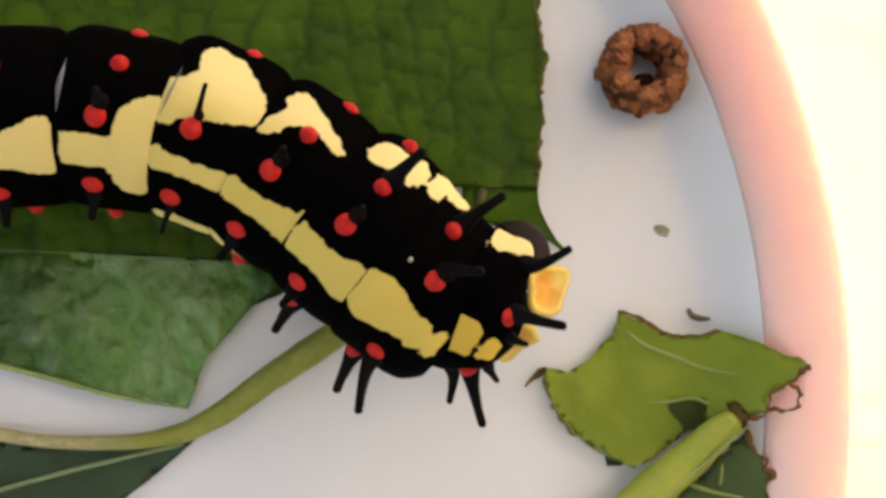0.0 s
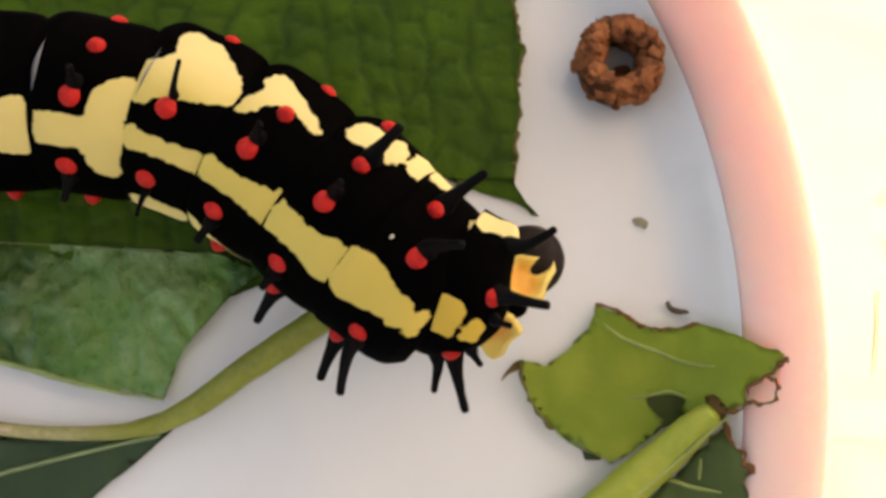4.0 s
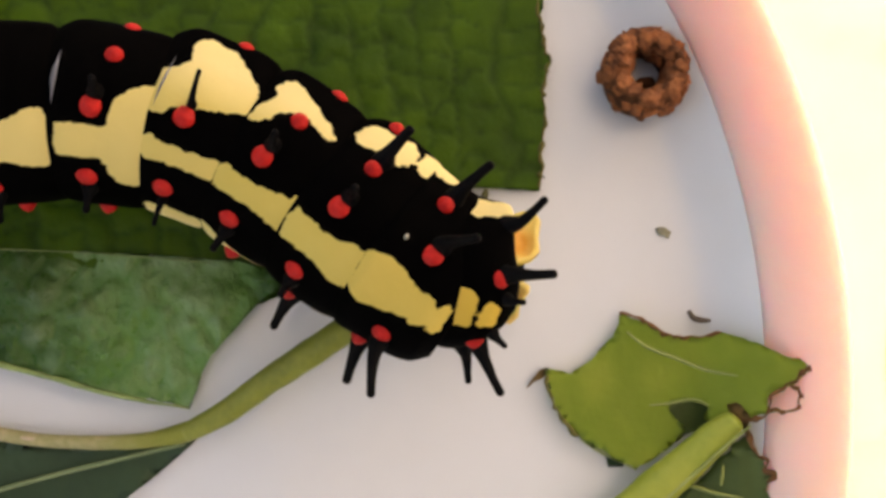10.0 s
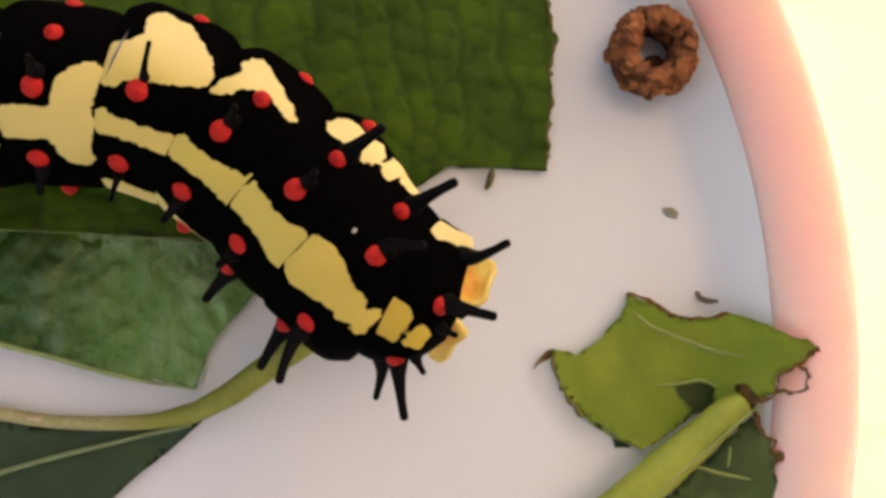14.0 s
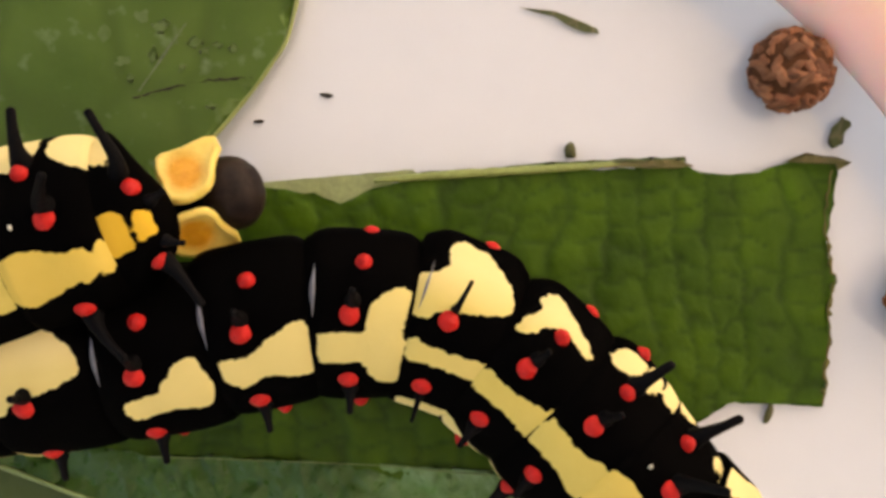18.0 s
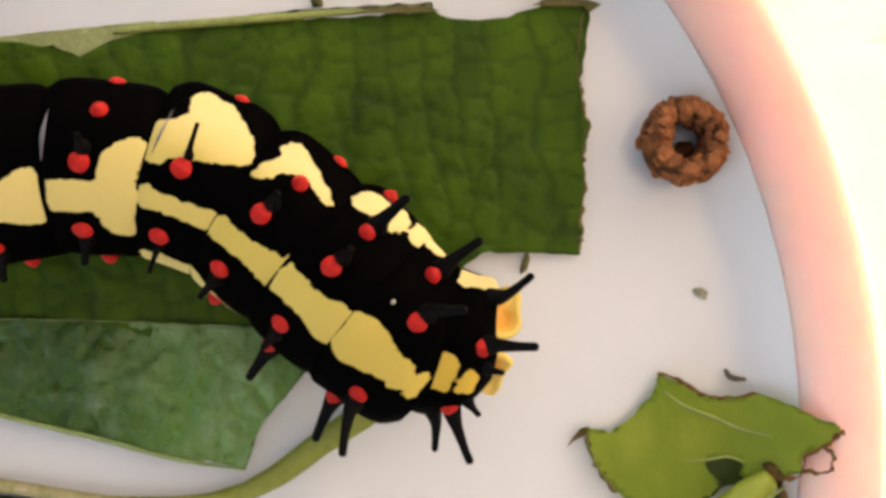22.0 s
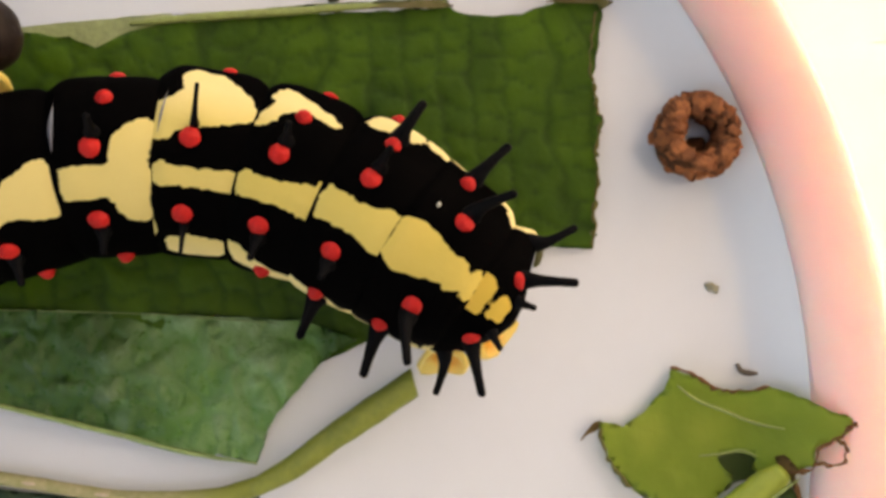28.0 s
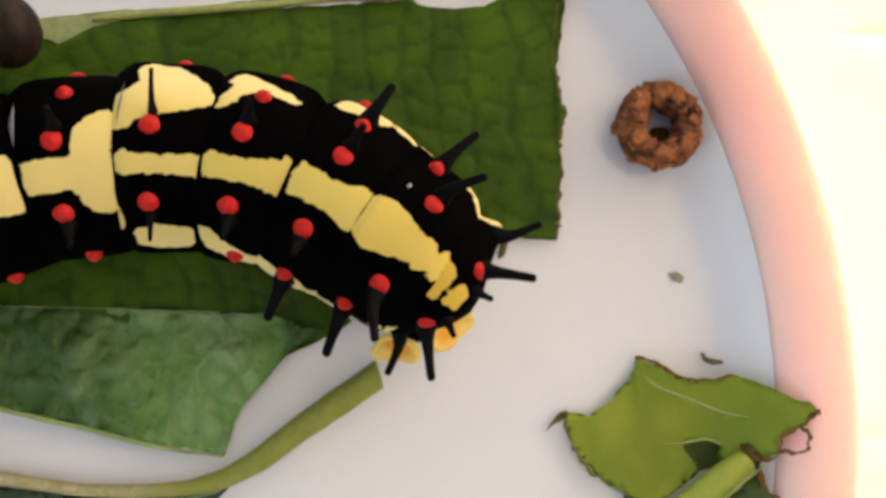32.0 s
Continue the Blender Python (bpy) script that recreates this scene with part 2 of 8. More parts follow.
def cup_mat(name):
    """Orange flesh, paler and yellower towards its brim."""
    m = mat(name, (0.80, 0.36, 0.035), 0.4, 0.4, 30, 0.3, 0.3, second=(0.70, 0.27, 0.02), sub=0.12)
    n, l = m.node_tree.nodes, m.node_tree.links
    b = n["Principled BSDF"]
    src = b.inputs["Base Color"].links[0].from_socket
    at = n.new("ShaderNodeAttribute")
    at.attribute_name = "brim"
    lim = n.new("ShaderNodeMapRange")
    lim.inputs["From Min"].default_value, lim.inputs["From Max"].default_value = 0.45, 0.85
    mix = n.new("ShaderNodeMix")
    mix.data_type = "RGBA"
    mix.inputs["B"].default_value = (0.80, 0.56, 0.14, 1)
    l.new(at.outputs["Fac"], lim.inputs["Value"])
    l.new(lim.outputs[0], mix.inputs["Factor"])
    l.new(src, mix.inputs["A"])
    l.new(mix.outputs["Result"], b.inputs["Base Color"])
    return m


DISH = (-17.5, -7.0, 0.0)
SKIN = skin_mat("larval_skin")
RED = mat("red_tubercle_skin", (0.62, 0.018, 0.014), 0.5, 0.2, 40, 0.35, 0.5, second=(0.44, 0.011, 0.010))
SPINE = mat("black_spine_skin", (0.0035, 0.003, 0.0033), 0.6, 0.06, 60, 0.5, 0.3)
# joint membrane, its grey lightened to stand in for reflected sky
GLINT_FOLD = mat("membrane_with_glint", (0.22, 0.215, 0.24), 0.3, 0.8, 16, 0.7, 0.15, second=(0.004, 0.004, 0.004), big=9)
BELLY = mat("pale_belly_skin", (0.62, 0.58, 0.46), 0.4, 0.4, 60, 0.3, 0.3)
CUP = cup_mat("orange_flap_skin")
HEAD = mat("head_capsule", (0.034, 0.020, 0.014), 0.5, 0.12, 14, 0.6, 0.6, second=(0.004, 0.0025, 0.0025))
LEAF = leaf_mat("leaf_upper_side", (0.042, 0.120, 0.003), (0.120, 0.270, 0.007), (0.017, 0.060, 0.002), 1.75, 0.5, 0.2, spec=0.35, order=0.9, soft=0.36, net_depth=0.15)
# sky sheen and the blisters' crease shading are partly put into these colours
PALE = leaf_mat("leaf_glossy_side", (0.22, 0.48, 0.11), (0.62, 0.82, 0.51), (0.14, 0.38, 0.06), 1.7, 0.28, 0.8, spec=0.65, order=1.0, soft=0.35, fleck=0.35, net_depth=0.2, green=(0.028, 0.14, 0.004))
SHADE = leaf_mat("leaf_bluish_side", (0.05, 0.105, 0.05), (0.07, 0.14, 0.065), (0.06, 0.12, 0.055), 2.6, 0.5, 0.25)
FRESH = leaf_mat("leaf_bright_side", (0.25, 0.38, 0.03), (0.45, 0.53, 0.07), (0.30, 0.41, 0.04), 2.4, 0.45, 0.22, order=0.9, soft=0.3)
OLD = leaf_mat("leaf_waxy_side", (0.10, 0.20, 0.026), (0.16, 0.28, 0.048), (0.10, 0.19, 0.026), 4.2, 0.33, 0.15, fleck=0.5)
RIB = mat("leaf_rib", (0.36, 0.42, 0.12), 0.45, 0.4, 40, 0.4, 0.3)
TWIG = mat("green_twig_bark", (0.28, 0.30, 0.045), 0.42, 0.5, 30, 0.35, 0.3, second=(0.18, 0.21, 0.03))
def grade(m, colour, x0, x1):
    """Blends a surface into another colour along x, from x0 to x1 mm."""
    n, l = m.node_tree.nodes, m.node_tree.links
    b = n["Principled BSDF"]
    src = b.inputs["Base Color"].links[0].from_socket
    tc, xyz, lim, mix = (n.new("ShaderNode" + q) for q in ("TexCoord", "SeparateXYZ", "MapRange", "Mix"))
    mix.data_type = "RGBA"
    lim.interpolation_type = "SMOOTHSTEP"
    lim.inputs["From Min"].default_value, lim.inputs["From Max"].default_value = x0 * MM, x1 * MM
    mix.inputs["B"].default_value = (*colour, 1)
    l.new(tc.outputs["Object"], xyz.inputs[0])
    l.new(xyz.outputs["X"], lim.inputs["Value"])
    l.new(lim.outputs[0], mix.inputs["Factor"])
    l.new(src, mix.inputs["A"])
    l.new(mix.outputs["Result"], b.inputs["Base Color"])


PALEBARK = mat("pale_twig_bark", (0.50, 0.42, 0.24), 0.55, 0.3, 30, 0.5, 0.4, second=(0.25, 0.27, 0.09))
grade(PALEBARK, (0.24, 0.26, 0.045), -13, -8.5)
BITTEN = mat("dry_bitten_edge", (0.27, 0.12, 0.045), 0.7, 0.2, 50, 0.6, 0.5)
FRASS = mat("frass_chunk", (0.50, 0.165, 0.058), 0.75, 0.25, 25, 0.6, 1.0, second=(0.10, 0.028, 0.011), rand=0.45)
CRUMB = mat("dry_crumb", (0.16, 0.15, 0.06), 0.8, 0.2, 40, 0.5, 0.5)
DARKCRUMB = mat("dark_crumb", (0.06, 0.045, 0.03), 0.8, 0.2, 40, 0.5, 0.5)
WHITE = mat("white_plastic", (0.745, 0.763, 0.773), 0.22, 0.9, 6, 0.03, 0.02, big=0.6, coat=1.0)
PINK = mat("coral_plastic", (0.97, 0.70, 0.61), 0.4, 0.45, 6, 0.05, 0.03, big=0.8, sub=0.65, deep=3.0)
CREAM = mat("cream_paper", (0.82, 0.75, 0.60), 0.7, 0.3, 5, 0.12, 0.1, big=0.8, second=(0.70, 0.64, 0.55))
PALETOP = mat("pale_tabletop", (0.80, 0.78, 0.84), 0.5, 0.4, 5, 0.12, 0.1, big=0.8, second=(0.70, 0.66, 0.78))
TWIGBROWN = mat("weathered_twig", (0.20, 0.15, 0.11), 0.7, 0.2, 40, 0.5, 0.4)
# surfaces of the added, unseen light blockers: pale above, dark at the side
BLOCK_PALE = mat("pale_blocker", (0.66, 0.69, 0.71), 0.8, 0.2, 1, 0.1, 0.1, big=0.02)
BLOCK_DARK = mat("dark_blocker", (0.10, 0.075, 0.055), 0.75, 0.2, 4, 0.3, 0.2, big=0.05)
GROUND = mat("concrete_ground", (0.34, 0.33, 0.30), 0.85, 0.2, 1, 0.25, 0.2, big=0.02)


# ---- mesh helpers, in millimetres ----
def link(name, bm, material, parent=None, label="", smooth=True):
    """Links a bmesh in millimetres as one mesh object."""
    bmesh.ops.scale(bm, vec=(MM, MM, MM), verts=bm.verts)
    bmesh.ops.recalc_face_normals(bm, faces=bm.faces)
    me = bpy.data.meshes.new(name)
    bm.to_mesh(me)
    bm.free()
    me.materials.append(material)
    if smooth:
        me.polygons.foreach_set("use_smooth", [True] * len(me.polygons))
    ob = new(name, me)
    if parent:
        ob.parent = parent
    if label:
        ob["label"] = label
    return ob


def part(name, bm, material, parent, label=""):
    return link(name, bm, material, parent, label)


def box_bm(x0, y0, z0, x1, y1, z1, bevel=0.0):
    bm = bmesh.new()
    bmesh.ops.create_cube(bm, size=1)
    for v in bm.verts:
        v.co = Vector(((x0 + x1) / 2 + v.co.x * (x1 - x0), (y0 + y1) / 2 + v.co.y * (y1 - y0), (z0 + z1) / 2 + v.co.z * (z1 - z0)))
    if bevel:
        bmesh.ops.bevel(bm, geom=bm.edges[:], offset=bevel, segments=3, affect="EDGES")
    return bm


def lathe_bm(profile, around=128, centre=(0, 0, 0)):
    """A ring of revolution from (radius, height) pairs."""
    bm = bmesh.new()
    rings = []
    for r, z in profile:
        rings.append([bm.verts.new((centre[0] + r * math.cos(2 * math.pi * k / around), centre[1] + r * math.sin(2 * math.pi * k / around), centre[2] + z))
                      for k in range(around)])
    for a, b in zip(rings, rings[1:]):
        for k in range(around):
            bm.faces.new((a[k], a[(k + 1) % around], b[(k + 1) % around], b[k]))
    return bm


def tube_bm(points, radii, around=12, flat=1.0, wob=0.0, cut=0.0):
    """A tapered tube with rounded ends along a smooth line through the points."""
    pts = [Vector(p) for p in points]
    line, rad = [], []
    n = len(pts)
    for i in range(n - 1):
        p0, p1, p2, p3 = pts[max(i - 1, 0)], pts[i], pts[i + 1], pts[min(i + 2, n - 1)]
        for s in range(8):
            t = s / 8
            line.append(0.5 * ((2 * p1) + (p2 - p0) * t + (2 * p0 - 5 * p1 + 4 * p2 - p3) * t * t + (3 * p1 - p0 - 3 * p2 + p3) * t ** 3))
            rad.append(radii[i] + (radii[i + 1] - radii[i]) * t)
    line.append(pts[-1])
    rad.append(radii[-1])
    bm = bmesh.new()
    rings = []
    side = Vector((0, 0, 1))
    stations = [(0, 0.05, -0.25), (0, 0.7, -0.15)] + [(i, 1, 0) for i in range(len(line))] + [(len(line) - 1, 0.75, 0.4), (len(line) - 1, 0.35, 0.6), (len(line) - 1, 0.03, 0.68)]
    if cut:
        # a slanting knife cut in place of the rounded end
        stations[-3:] = [(len(line) - 1, 0.97, 0.05), (len(line) - 1, 0.9, 0.05), (len(line) - 1, 0.03, 0.05)]
    for i, shrink, push in stations:
        way = (line[min(i + 1, len(line) - 1)] - line[max(i - 1, 0)]).normalized()
        up = (side - way * side.dot(way))
        up = up.normalized() if up.length > 1e-3 else Vector((1, 0, 0))
        right = way.cross(up)
        c = line[i] + way * push * rad[i]
        ring = []
        for k in range(around):
            a = 2 * math.pi * k / around
            r = rad[i] * shrink * (1 + wob * noise.noise(c * 0.9 + Vector((math.cos(a), math.sin(a), 0)) * 0.8))
            ring.append(bm.verts.new(c + right * math.cos(a) * r + up * math.sin(a) * r * flat - way * (cut * math.cos(a) * r * max(0, i - len(line) + 4) / 3)))
        rings.append(ring)
    for a, b in zip(rings, rings[1:]):
        for k in range(around):
            bm.faces.new((a[k], a[(k + 1) % around], b[(k + 1) % around], b[k]))
    bm.faces.new(rings[0][::-1])
    bm.faces.new(rings[-1])
    return bm


def ragged(outline, step=0.35, amount=0.12, seed=0.0, hold=()):
    """An outline cut into short pieces with a slightly bitten edge; sides numbered in hold stay clean."""
    out = []
    n = len(outline)
    for i in range(n):
        a, b = Vector((*outline[i], 0)), Vector((*outline[(i + 1) % n], 0))
        k = max(1, int((b - a).length / step))
        side = Vector((-(b - a).y, (b - a).x, 0)).normalized()
        for s in range(k):
            p = a + (b - a) * s / k
            d = 0 if i in hold else amount * (noise.noise(Vector((p.x * 1.1 + seed, p.y * 1.1, 3))) + 0.6 * noise.noise(Vector((p.x * 3.3, p.y * 3.3 + seed, 7))))
            p = p + side * d
            out.append((p.x, p.y))
    return out


def quilt(x, y):
    """The main leaf's vein net: 1 on a vein, 0 between; crosswise veins 1.7 mm apart with rungs between them."""
    wx = x + 0.12 * y + 1.5 * noise.noise(Vector((x * 0.25, y * 0.25, 1.5))) + 0.3 * noise.noise(Vector((x * 0.9, y * 0.9, 4)))
    col = math.floor(wx / 1.7)
    across = abs(wx / 1.7 - col - 0.5) * 2
    wy = y + 0.8 * noise.noise(Vector((x * 0.7, y * 0.7, 8))) + 5.3 * math.sin(col * 12.9898)
    row = abs((wy / 1.3) % 1 - 0.5) * 2
    return max((0.8 + 0.4 * noise.noise(Vector((x * 0.3, y * 0.3, 6)))) * max(0.0, (across - 0.72) / 0.28) ** 1.3, 0.75 * max(0.0, (row - 0.7) / 0.3) ** 1.3)


def blister(x, y):
    """A net of round blisters about a millimetre wide: 1 in the creases."""
    d = noise.voronoi(Vector((x * 0.72, y * 0.72, 0.0)))[0]
    e = noise.voronoi(Vector((x * 1.5, y * 1.5, 5.0)))[0]
    return max(0.0, 1 - 1.9 * (d[1] - d[0])) * 0.75 + max(0.0, 1 - 2.2 * (e[1] - e[0])) * 0.35


def blade_bm(outline, height, thick=0.22, step=0.6, cells=None, depth=0.0):
    """A leaf blade: a thin, gently bent sheet inside an outline; height(x, y) lifts it."""
    from mathutils import geometry
    pts = [Vector(p) for p in outline]
    nb = len(pts)
    xs, ys = [p[0] for p in outline], [p[1] for p in outline]

    def inside(x, y):
        hit = False
        for i in range(nb):
            x0, y0 = outline[i]
            x1, y1 = outline[i - 1]
            if (y0 > y) != (y1 > y) and x < (x1 - x0) * (y - y0) / (y1 - y0) + x0:
                hit = not hit
        return hit

    y = min(ys) + step / 2
    row = 0
    while y < max(ys):
        x = min(xs) + step / 2 + (step / 2 if row % 2 else 0)
        while x < max(xs):
            if inside(x, y):
                pts.append(Vector((x, y)))
            x += step
        y += step * 0.87
        row += 1
    verts, _, faces, *_ = geometry.delaunay_2d_cdt(pts, [(i, (i + 1) % nb) for i in range(nb)], [], 1, 1e-5)
    bm = bmesh.new()
    vein = bm.verts.layers.float.new("vein")
    vs = []
    for v in verts:
        k = cells(v.x, v.y) if cells else 0.0
        vs.append(bm.verts.new((v.x, v.y, height(v.x, v.y) + 0.06 * noise.noise(Vector((v.x * 0.8, v.y * 0.8, 0))) - depth * k)))
        vs[-1][vein] = k
    for f in faces:
        bm.faces.new([vs[i] for i in f])
    bmesh.ops.solidify(bm, geom=bm.faces[:], thickness=thick)
    return bm


def empty(name, x, y, z):
    ob = new(name)
    ob.matrix_world = mm(x, y, z)
    ob.empty_display_size = 0.002
    return ob


# ---- structure: ground, table, and the added light-blocking roof and wall ----
def build_place():
    tagged(link("ground", box_bm(-60000, -60000, -770, 60000, 60000, -750), GROUND, smooth=False), "grey concrete ground under the table", "ground", kind="structure")
    # an unseen roof added as sun blocker: its edge lies across the sun's way, so that its shadow ends at the dish's rim
    h = 600.0
    reach = h / math.tan(radians(SUN_HEIGHT)) * math.cos(radians(SUN_AZIMUTH * (1 - BLOCKER_TURN))) + SHADE_END
    bm = box_bm(-110, -770, h, reach, 450, h + 40)
    roof = tagged(link("roof", bm, BLOCK_PALE, smooth=False), "unseen roof slab added to shade the dish", "roof", kind="structure")
    roof.matrix_world = Matrix.Rotation(radians(SUN_AZIMUTH * BLOCKER_TURN), 4, "Z")
    # unseen dark wall, added to cut the sky light from -y
    tagged(link("block_wall", box_bm(-110, -760, -750, reach, -720, h), BLOCK_DARK, smooth=False), "unseen dark wall added to block light under the roof", "wall", kind="structure").matrix_world = roof.matrix_world
    # posts that carry the added roof, out of view too
    for x in (-70, reach - 60):
        for y in (-680, 410):
            part("post", box_bm(x - 40, y - 40, -750, x + 40, y + 40, h, 4), BLOCK_PALE, roof)
    table = empty("table", 0, 0, -750)
    tagged(table, "pale table in bright sunlight under the dish", "table")
    world_part("tabletop", box_bm(-450, -350, -22, 450, 350, -2.0, 3), PALETOP, table)
    for x in (-400, 400):
        for y in (-300, 300):
            world_part("leg", box_bm(x - 25, y - 25, -750, x + 25, y + 25, -22, 3), PALETOP, table)
    sheet = [(-180, -120), (26.9, -120), (26.9, -13), (26.6, -8), (26.45, -4), (26.6, 4), (26.5, 14), (26.9, 110), (-180, 110)]
    tagged(link("paper_sheet", blade_bm(ragged(sheet, 1.5, 0.1, 40.0), lambda x, y: -1.6, 0.25, 12.0), CREAM), "creamy sheet of paper spread under the dish", "paper")


def world_part(name, bm, material, parent, label=""):
    """A part given in the world's millimetres."""
    ob = link(name, bm, material, parent, label)
    ob.matrix_parent_inverse = parent.matrix_basis.inverted()
    return ob


def build_dish():
    dish = tagged(empty("dish", DISH[0], DISH[1], -1.6), "shallow round white plastic dish with a coral-pink rim", "dish")
    floor = [(0.001, 0), (8, 0), (20, 0), (30, 0.0), (32.2, 0.01), (32.8, 0.05), (33.3, 0.15), (33.8, 0.34), (34.3, 0.64), (34.8, 1.02), (35.2, 1.34), (35.5, 1.55), (35.8, 1.68), (36.1, 1.72), (36.5, 1.72), (36.5, 0.8),
             (35.2, -0.5), (33.0, -1.1), (30, -1.5), (0.001, -1.5)]
    world_part("base", lathe_bm(floor, 192, DISH), WHITE, dish, "white bowl")
    rim = [(36.4, 0.5), (35.52, 1.1), (35.5, 1.5), (35.62, 1.74), (35.95, 2.1), (36.4, 2.6), (37.0, 3.3), (37.4, 3.75), (37.75, 4.1), (38.05, 4.22), (38.3, 4.15), (38.45, 3.9), (38.5, 3.3), (38.45, 1.5), (38.3, -0.8), (38.1, -1.5),
           (37.2, -1.5), (37.0, -0.5), (36.4, 0.5)]
    world_part("rim", lathe_bm(rim, 192, DISH), PINK, dish, "coral-pink upright rim that lets sunlight through")


# ---- leaves and twigs ----
def crisp_bm(points, thick, seed, jitter=0.09):
    """A shrivelled, uneven rind along a line: short lumps of changing width."""
    rng = random.Random(seed)
    pts, radii = [], []
    for a, b in zip(points, points[1:]):
        a, b = Vector(a), Vector(b)
        k = max(2, int((b - a).length / 0.22))
        for i in range(k):
            p = a + (b - a) * i / k
            pts.append(p + Vector((rng.uniform(-jitter, jitter), rng.uniform(-jitter, jitter), rng.uniform(-0.03, 0.05))))
            radii.append(thick * rng.choice((0.35, 0.6, 0.9, 1.0, 1.5)))
    pts.append(Vector(points[-1]))
    radii.append(thick * 0.5)
    return tube_bm(pts, radii, 5, 0.6, 0.6)


def leaf(name, outline, height, material, label, thick=0.22, step=0.6, seed=0.0, amount=0.12, hold=(), rag=0.35, cells=None, depth=0.0):
    cx = sum(p[0] for p in outline) / len(outline)
    cy = sum(p[1] for p in outline) / len(outline)
    top = tagged(empty(name, cx, cy, 0), label, "leaf")
    world_part("blade", blade_bm(ragged(outline, rag, amount, seed, hold), height, thick, step, cells, depth), material, top)
    return top


def build_leaves():
    # the large leaf under the larva, cut square at its end
    up = [(-36, 9.4), (-27, 10.6), (-19.41, 11.5), (-17.34, 11.31), (-16.02, 11.06), (-15.23, 10.8), (-14.58, 11.02), (-13.92, 11.34), (-12.87, 11.72), (-11.81, 11.94), (-10.23, 12.12), (-8.12, 12.3), (-5.9, 12.48), (-4, 12.55), (1.2, 12.85), (1.9, 12.45),
          (4.7, 12.5), (5.6, 13.0), (6.9, 13.3), (8.6, 13.2), (8.25, 10.4), (8.05, 8.6), (8.6, 7.45), (8.2, 6.2), (8.3, 4.9), (8.05, 1.4), (3.4, 1.5),
          (0.5, -0.4), (-2.6, -3.0), (-5.0, -4.0), (-12, -3.2), (-22, -2.0), (-36, 1)]

    def lift(x, y):
        return 0.42 + 0.5 * max(0.0, min(1.0, (6 - x) / 22)) * (0.4 + 0.6 * max(0.0, min(1.0, (y - 2) / 9))) + 0.15 * math.sin(x * 0.4) * 0.4
    a = leaf("leaf", up, lift, LEAF, "dark green leaf with quilted veins and a bitten end", seed=2.0, amount=0.16, step=0.24, cells=quilt, depth=0.11)
    world_part("midrib", tube_bm([(-13.6, 11.85, 0.95), (-10, 12.2, 0.95), (-6, 12.5, 0.92), (-3, 12.75, 0.88), (1.0, 13.0, 0.75)], [0.1, 0.22, 0.2, 0.16, 0.1], 8, 0.7, 0.2), RIB, a, "pale yellow-green midrib along the torn side")
    margin = [(-11.5, 12.3), (-9, 12.5), (-5, 12.88), (-1, 13.15), (1.1, 13.25), (1.2, 13.0), (-1, 12.9), (-5, 12.6), (-9, 12.2), (-11.5, 12.05)]
    world_part("margin", blade_bm(ragged(margin, 0.25, 0.08, 5.0), lambda x, y: 0.7 - 0.015 * x, 0.12, 0.3), DARKGREEN, a, "thin dark strip beyond the midrib")
    wedge = [(-36, 10.0), (-23.91, 11.04), (-21.29, 11.46), (-19.43, 11.66), (-16.04, 12.01), (-13.4, 12.25), (-11.82, 12.42), (-11.42, 12.11), (-12.87, 11.73), (-13.93, 11.14), (-15.24, 10.52), (-17.35, 10.84), (-19.43, 11.08), (-23.91, 10.56), (-36, 8.8)]
    world_part("torn_base", blade_bm(ragged(wedge, 0.3, 0.05, 8.0), lambda x, y: lift(x, y) - 0.2, 0.12, 0.5), PALERIB, a, "pale torn strip beside the midrib")
    brim = [(8.26, 12.71), (7.95, 10.6), (8.1, 9.0), (8.5, 7.43), (8.14, 6.1), (8.3, 5.0), (8.2, 3.7), (8.04, 1.5)]
    world_part("bitten_edge", crisp_bm([(x, y, lift(x, y) + 0.03) for x, y in brim], 0.08, 61), BROWNEDGE, a, "thin brown dried edge")
    corner = [(5.72, 13.07), (6.78, 13.47), (8.24, 13.35), (9.03, 13.09), (8.37, 12.69), (8.24, 13.0), (6.78, 13.0)]
    world_part("curled_corner", blade_bm(ragged(corner, 0.25, 0.08, 3.0), lambda x, y: 0.72 + 0.25 * (y - 12.7), 0.12, 0.3), DRYSTRIP, a, "tan dried curled corner")
    end = [(-4.5, 12.62), (-1.93, 12.95), (0.68, 13.08), (1.5, 12.78), (0.42, 12.66), (-1.93, 12.66)]
    world_part("dried_strip", blade_bm(ragged(end, 0.3, 0.06, 12.0), lambda x, y: 0.97, 0.12, 0.3), DRYSTRIP, a, "tan dried end of the torn side")
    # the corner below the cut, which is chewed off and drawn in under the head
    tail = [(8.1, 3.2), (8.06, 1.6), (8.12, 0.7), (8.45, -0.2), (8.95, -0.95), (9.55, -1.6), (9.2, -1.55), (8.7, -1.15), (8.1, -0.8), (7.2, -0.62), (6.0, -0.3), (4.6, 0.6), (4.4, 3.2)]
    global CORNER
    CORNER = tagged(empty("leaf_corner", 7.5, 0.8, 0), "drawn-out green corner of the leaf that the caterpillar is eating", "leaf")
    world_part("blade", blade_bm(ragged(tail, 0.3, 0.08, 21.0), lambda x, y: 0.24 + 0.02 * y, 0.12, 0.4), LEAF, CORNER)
    # the lower leaf, glossy and paler
    low = [(-36, 0.2), (-24, -1.2), (-14, -1.5), (-8.5, -1.75), (-5.5, -2.0), (-3.2, -2.8), (-4.9, -3.9), (-5.8, -5.1), (-6.6, -5.9), (-7.3, -7.0), (-7.75, -8.5),
           (-11, -7.95), (-14.3, -7.1), (-19.4, -5.7), (-25, -3.9), (-36, 0.0)]

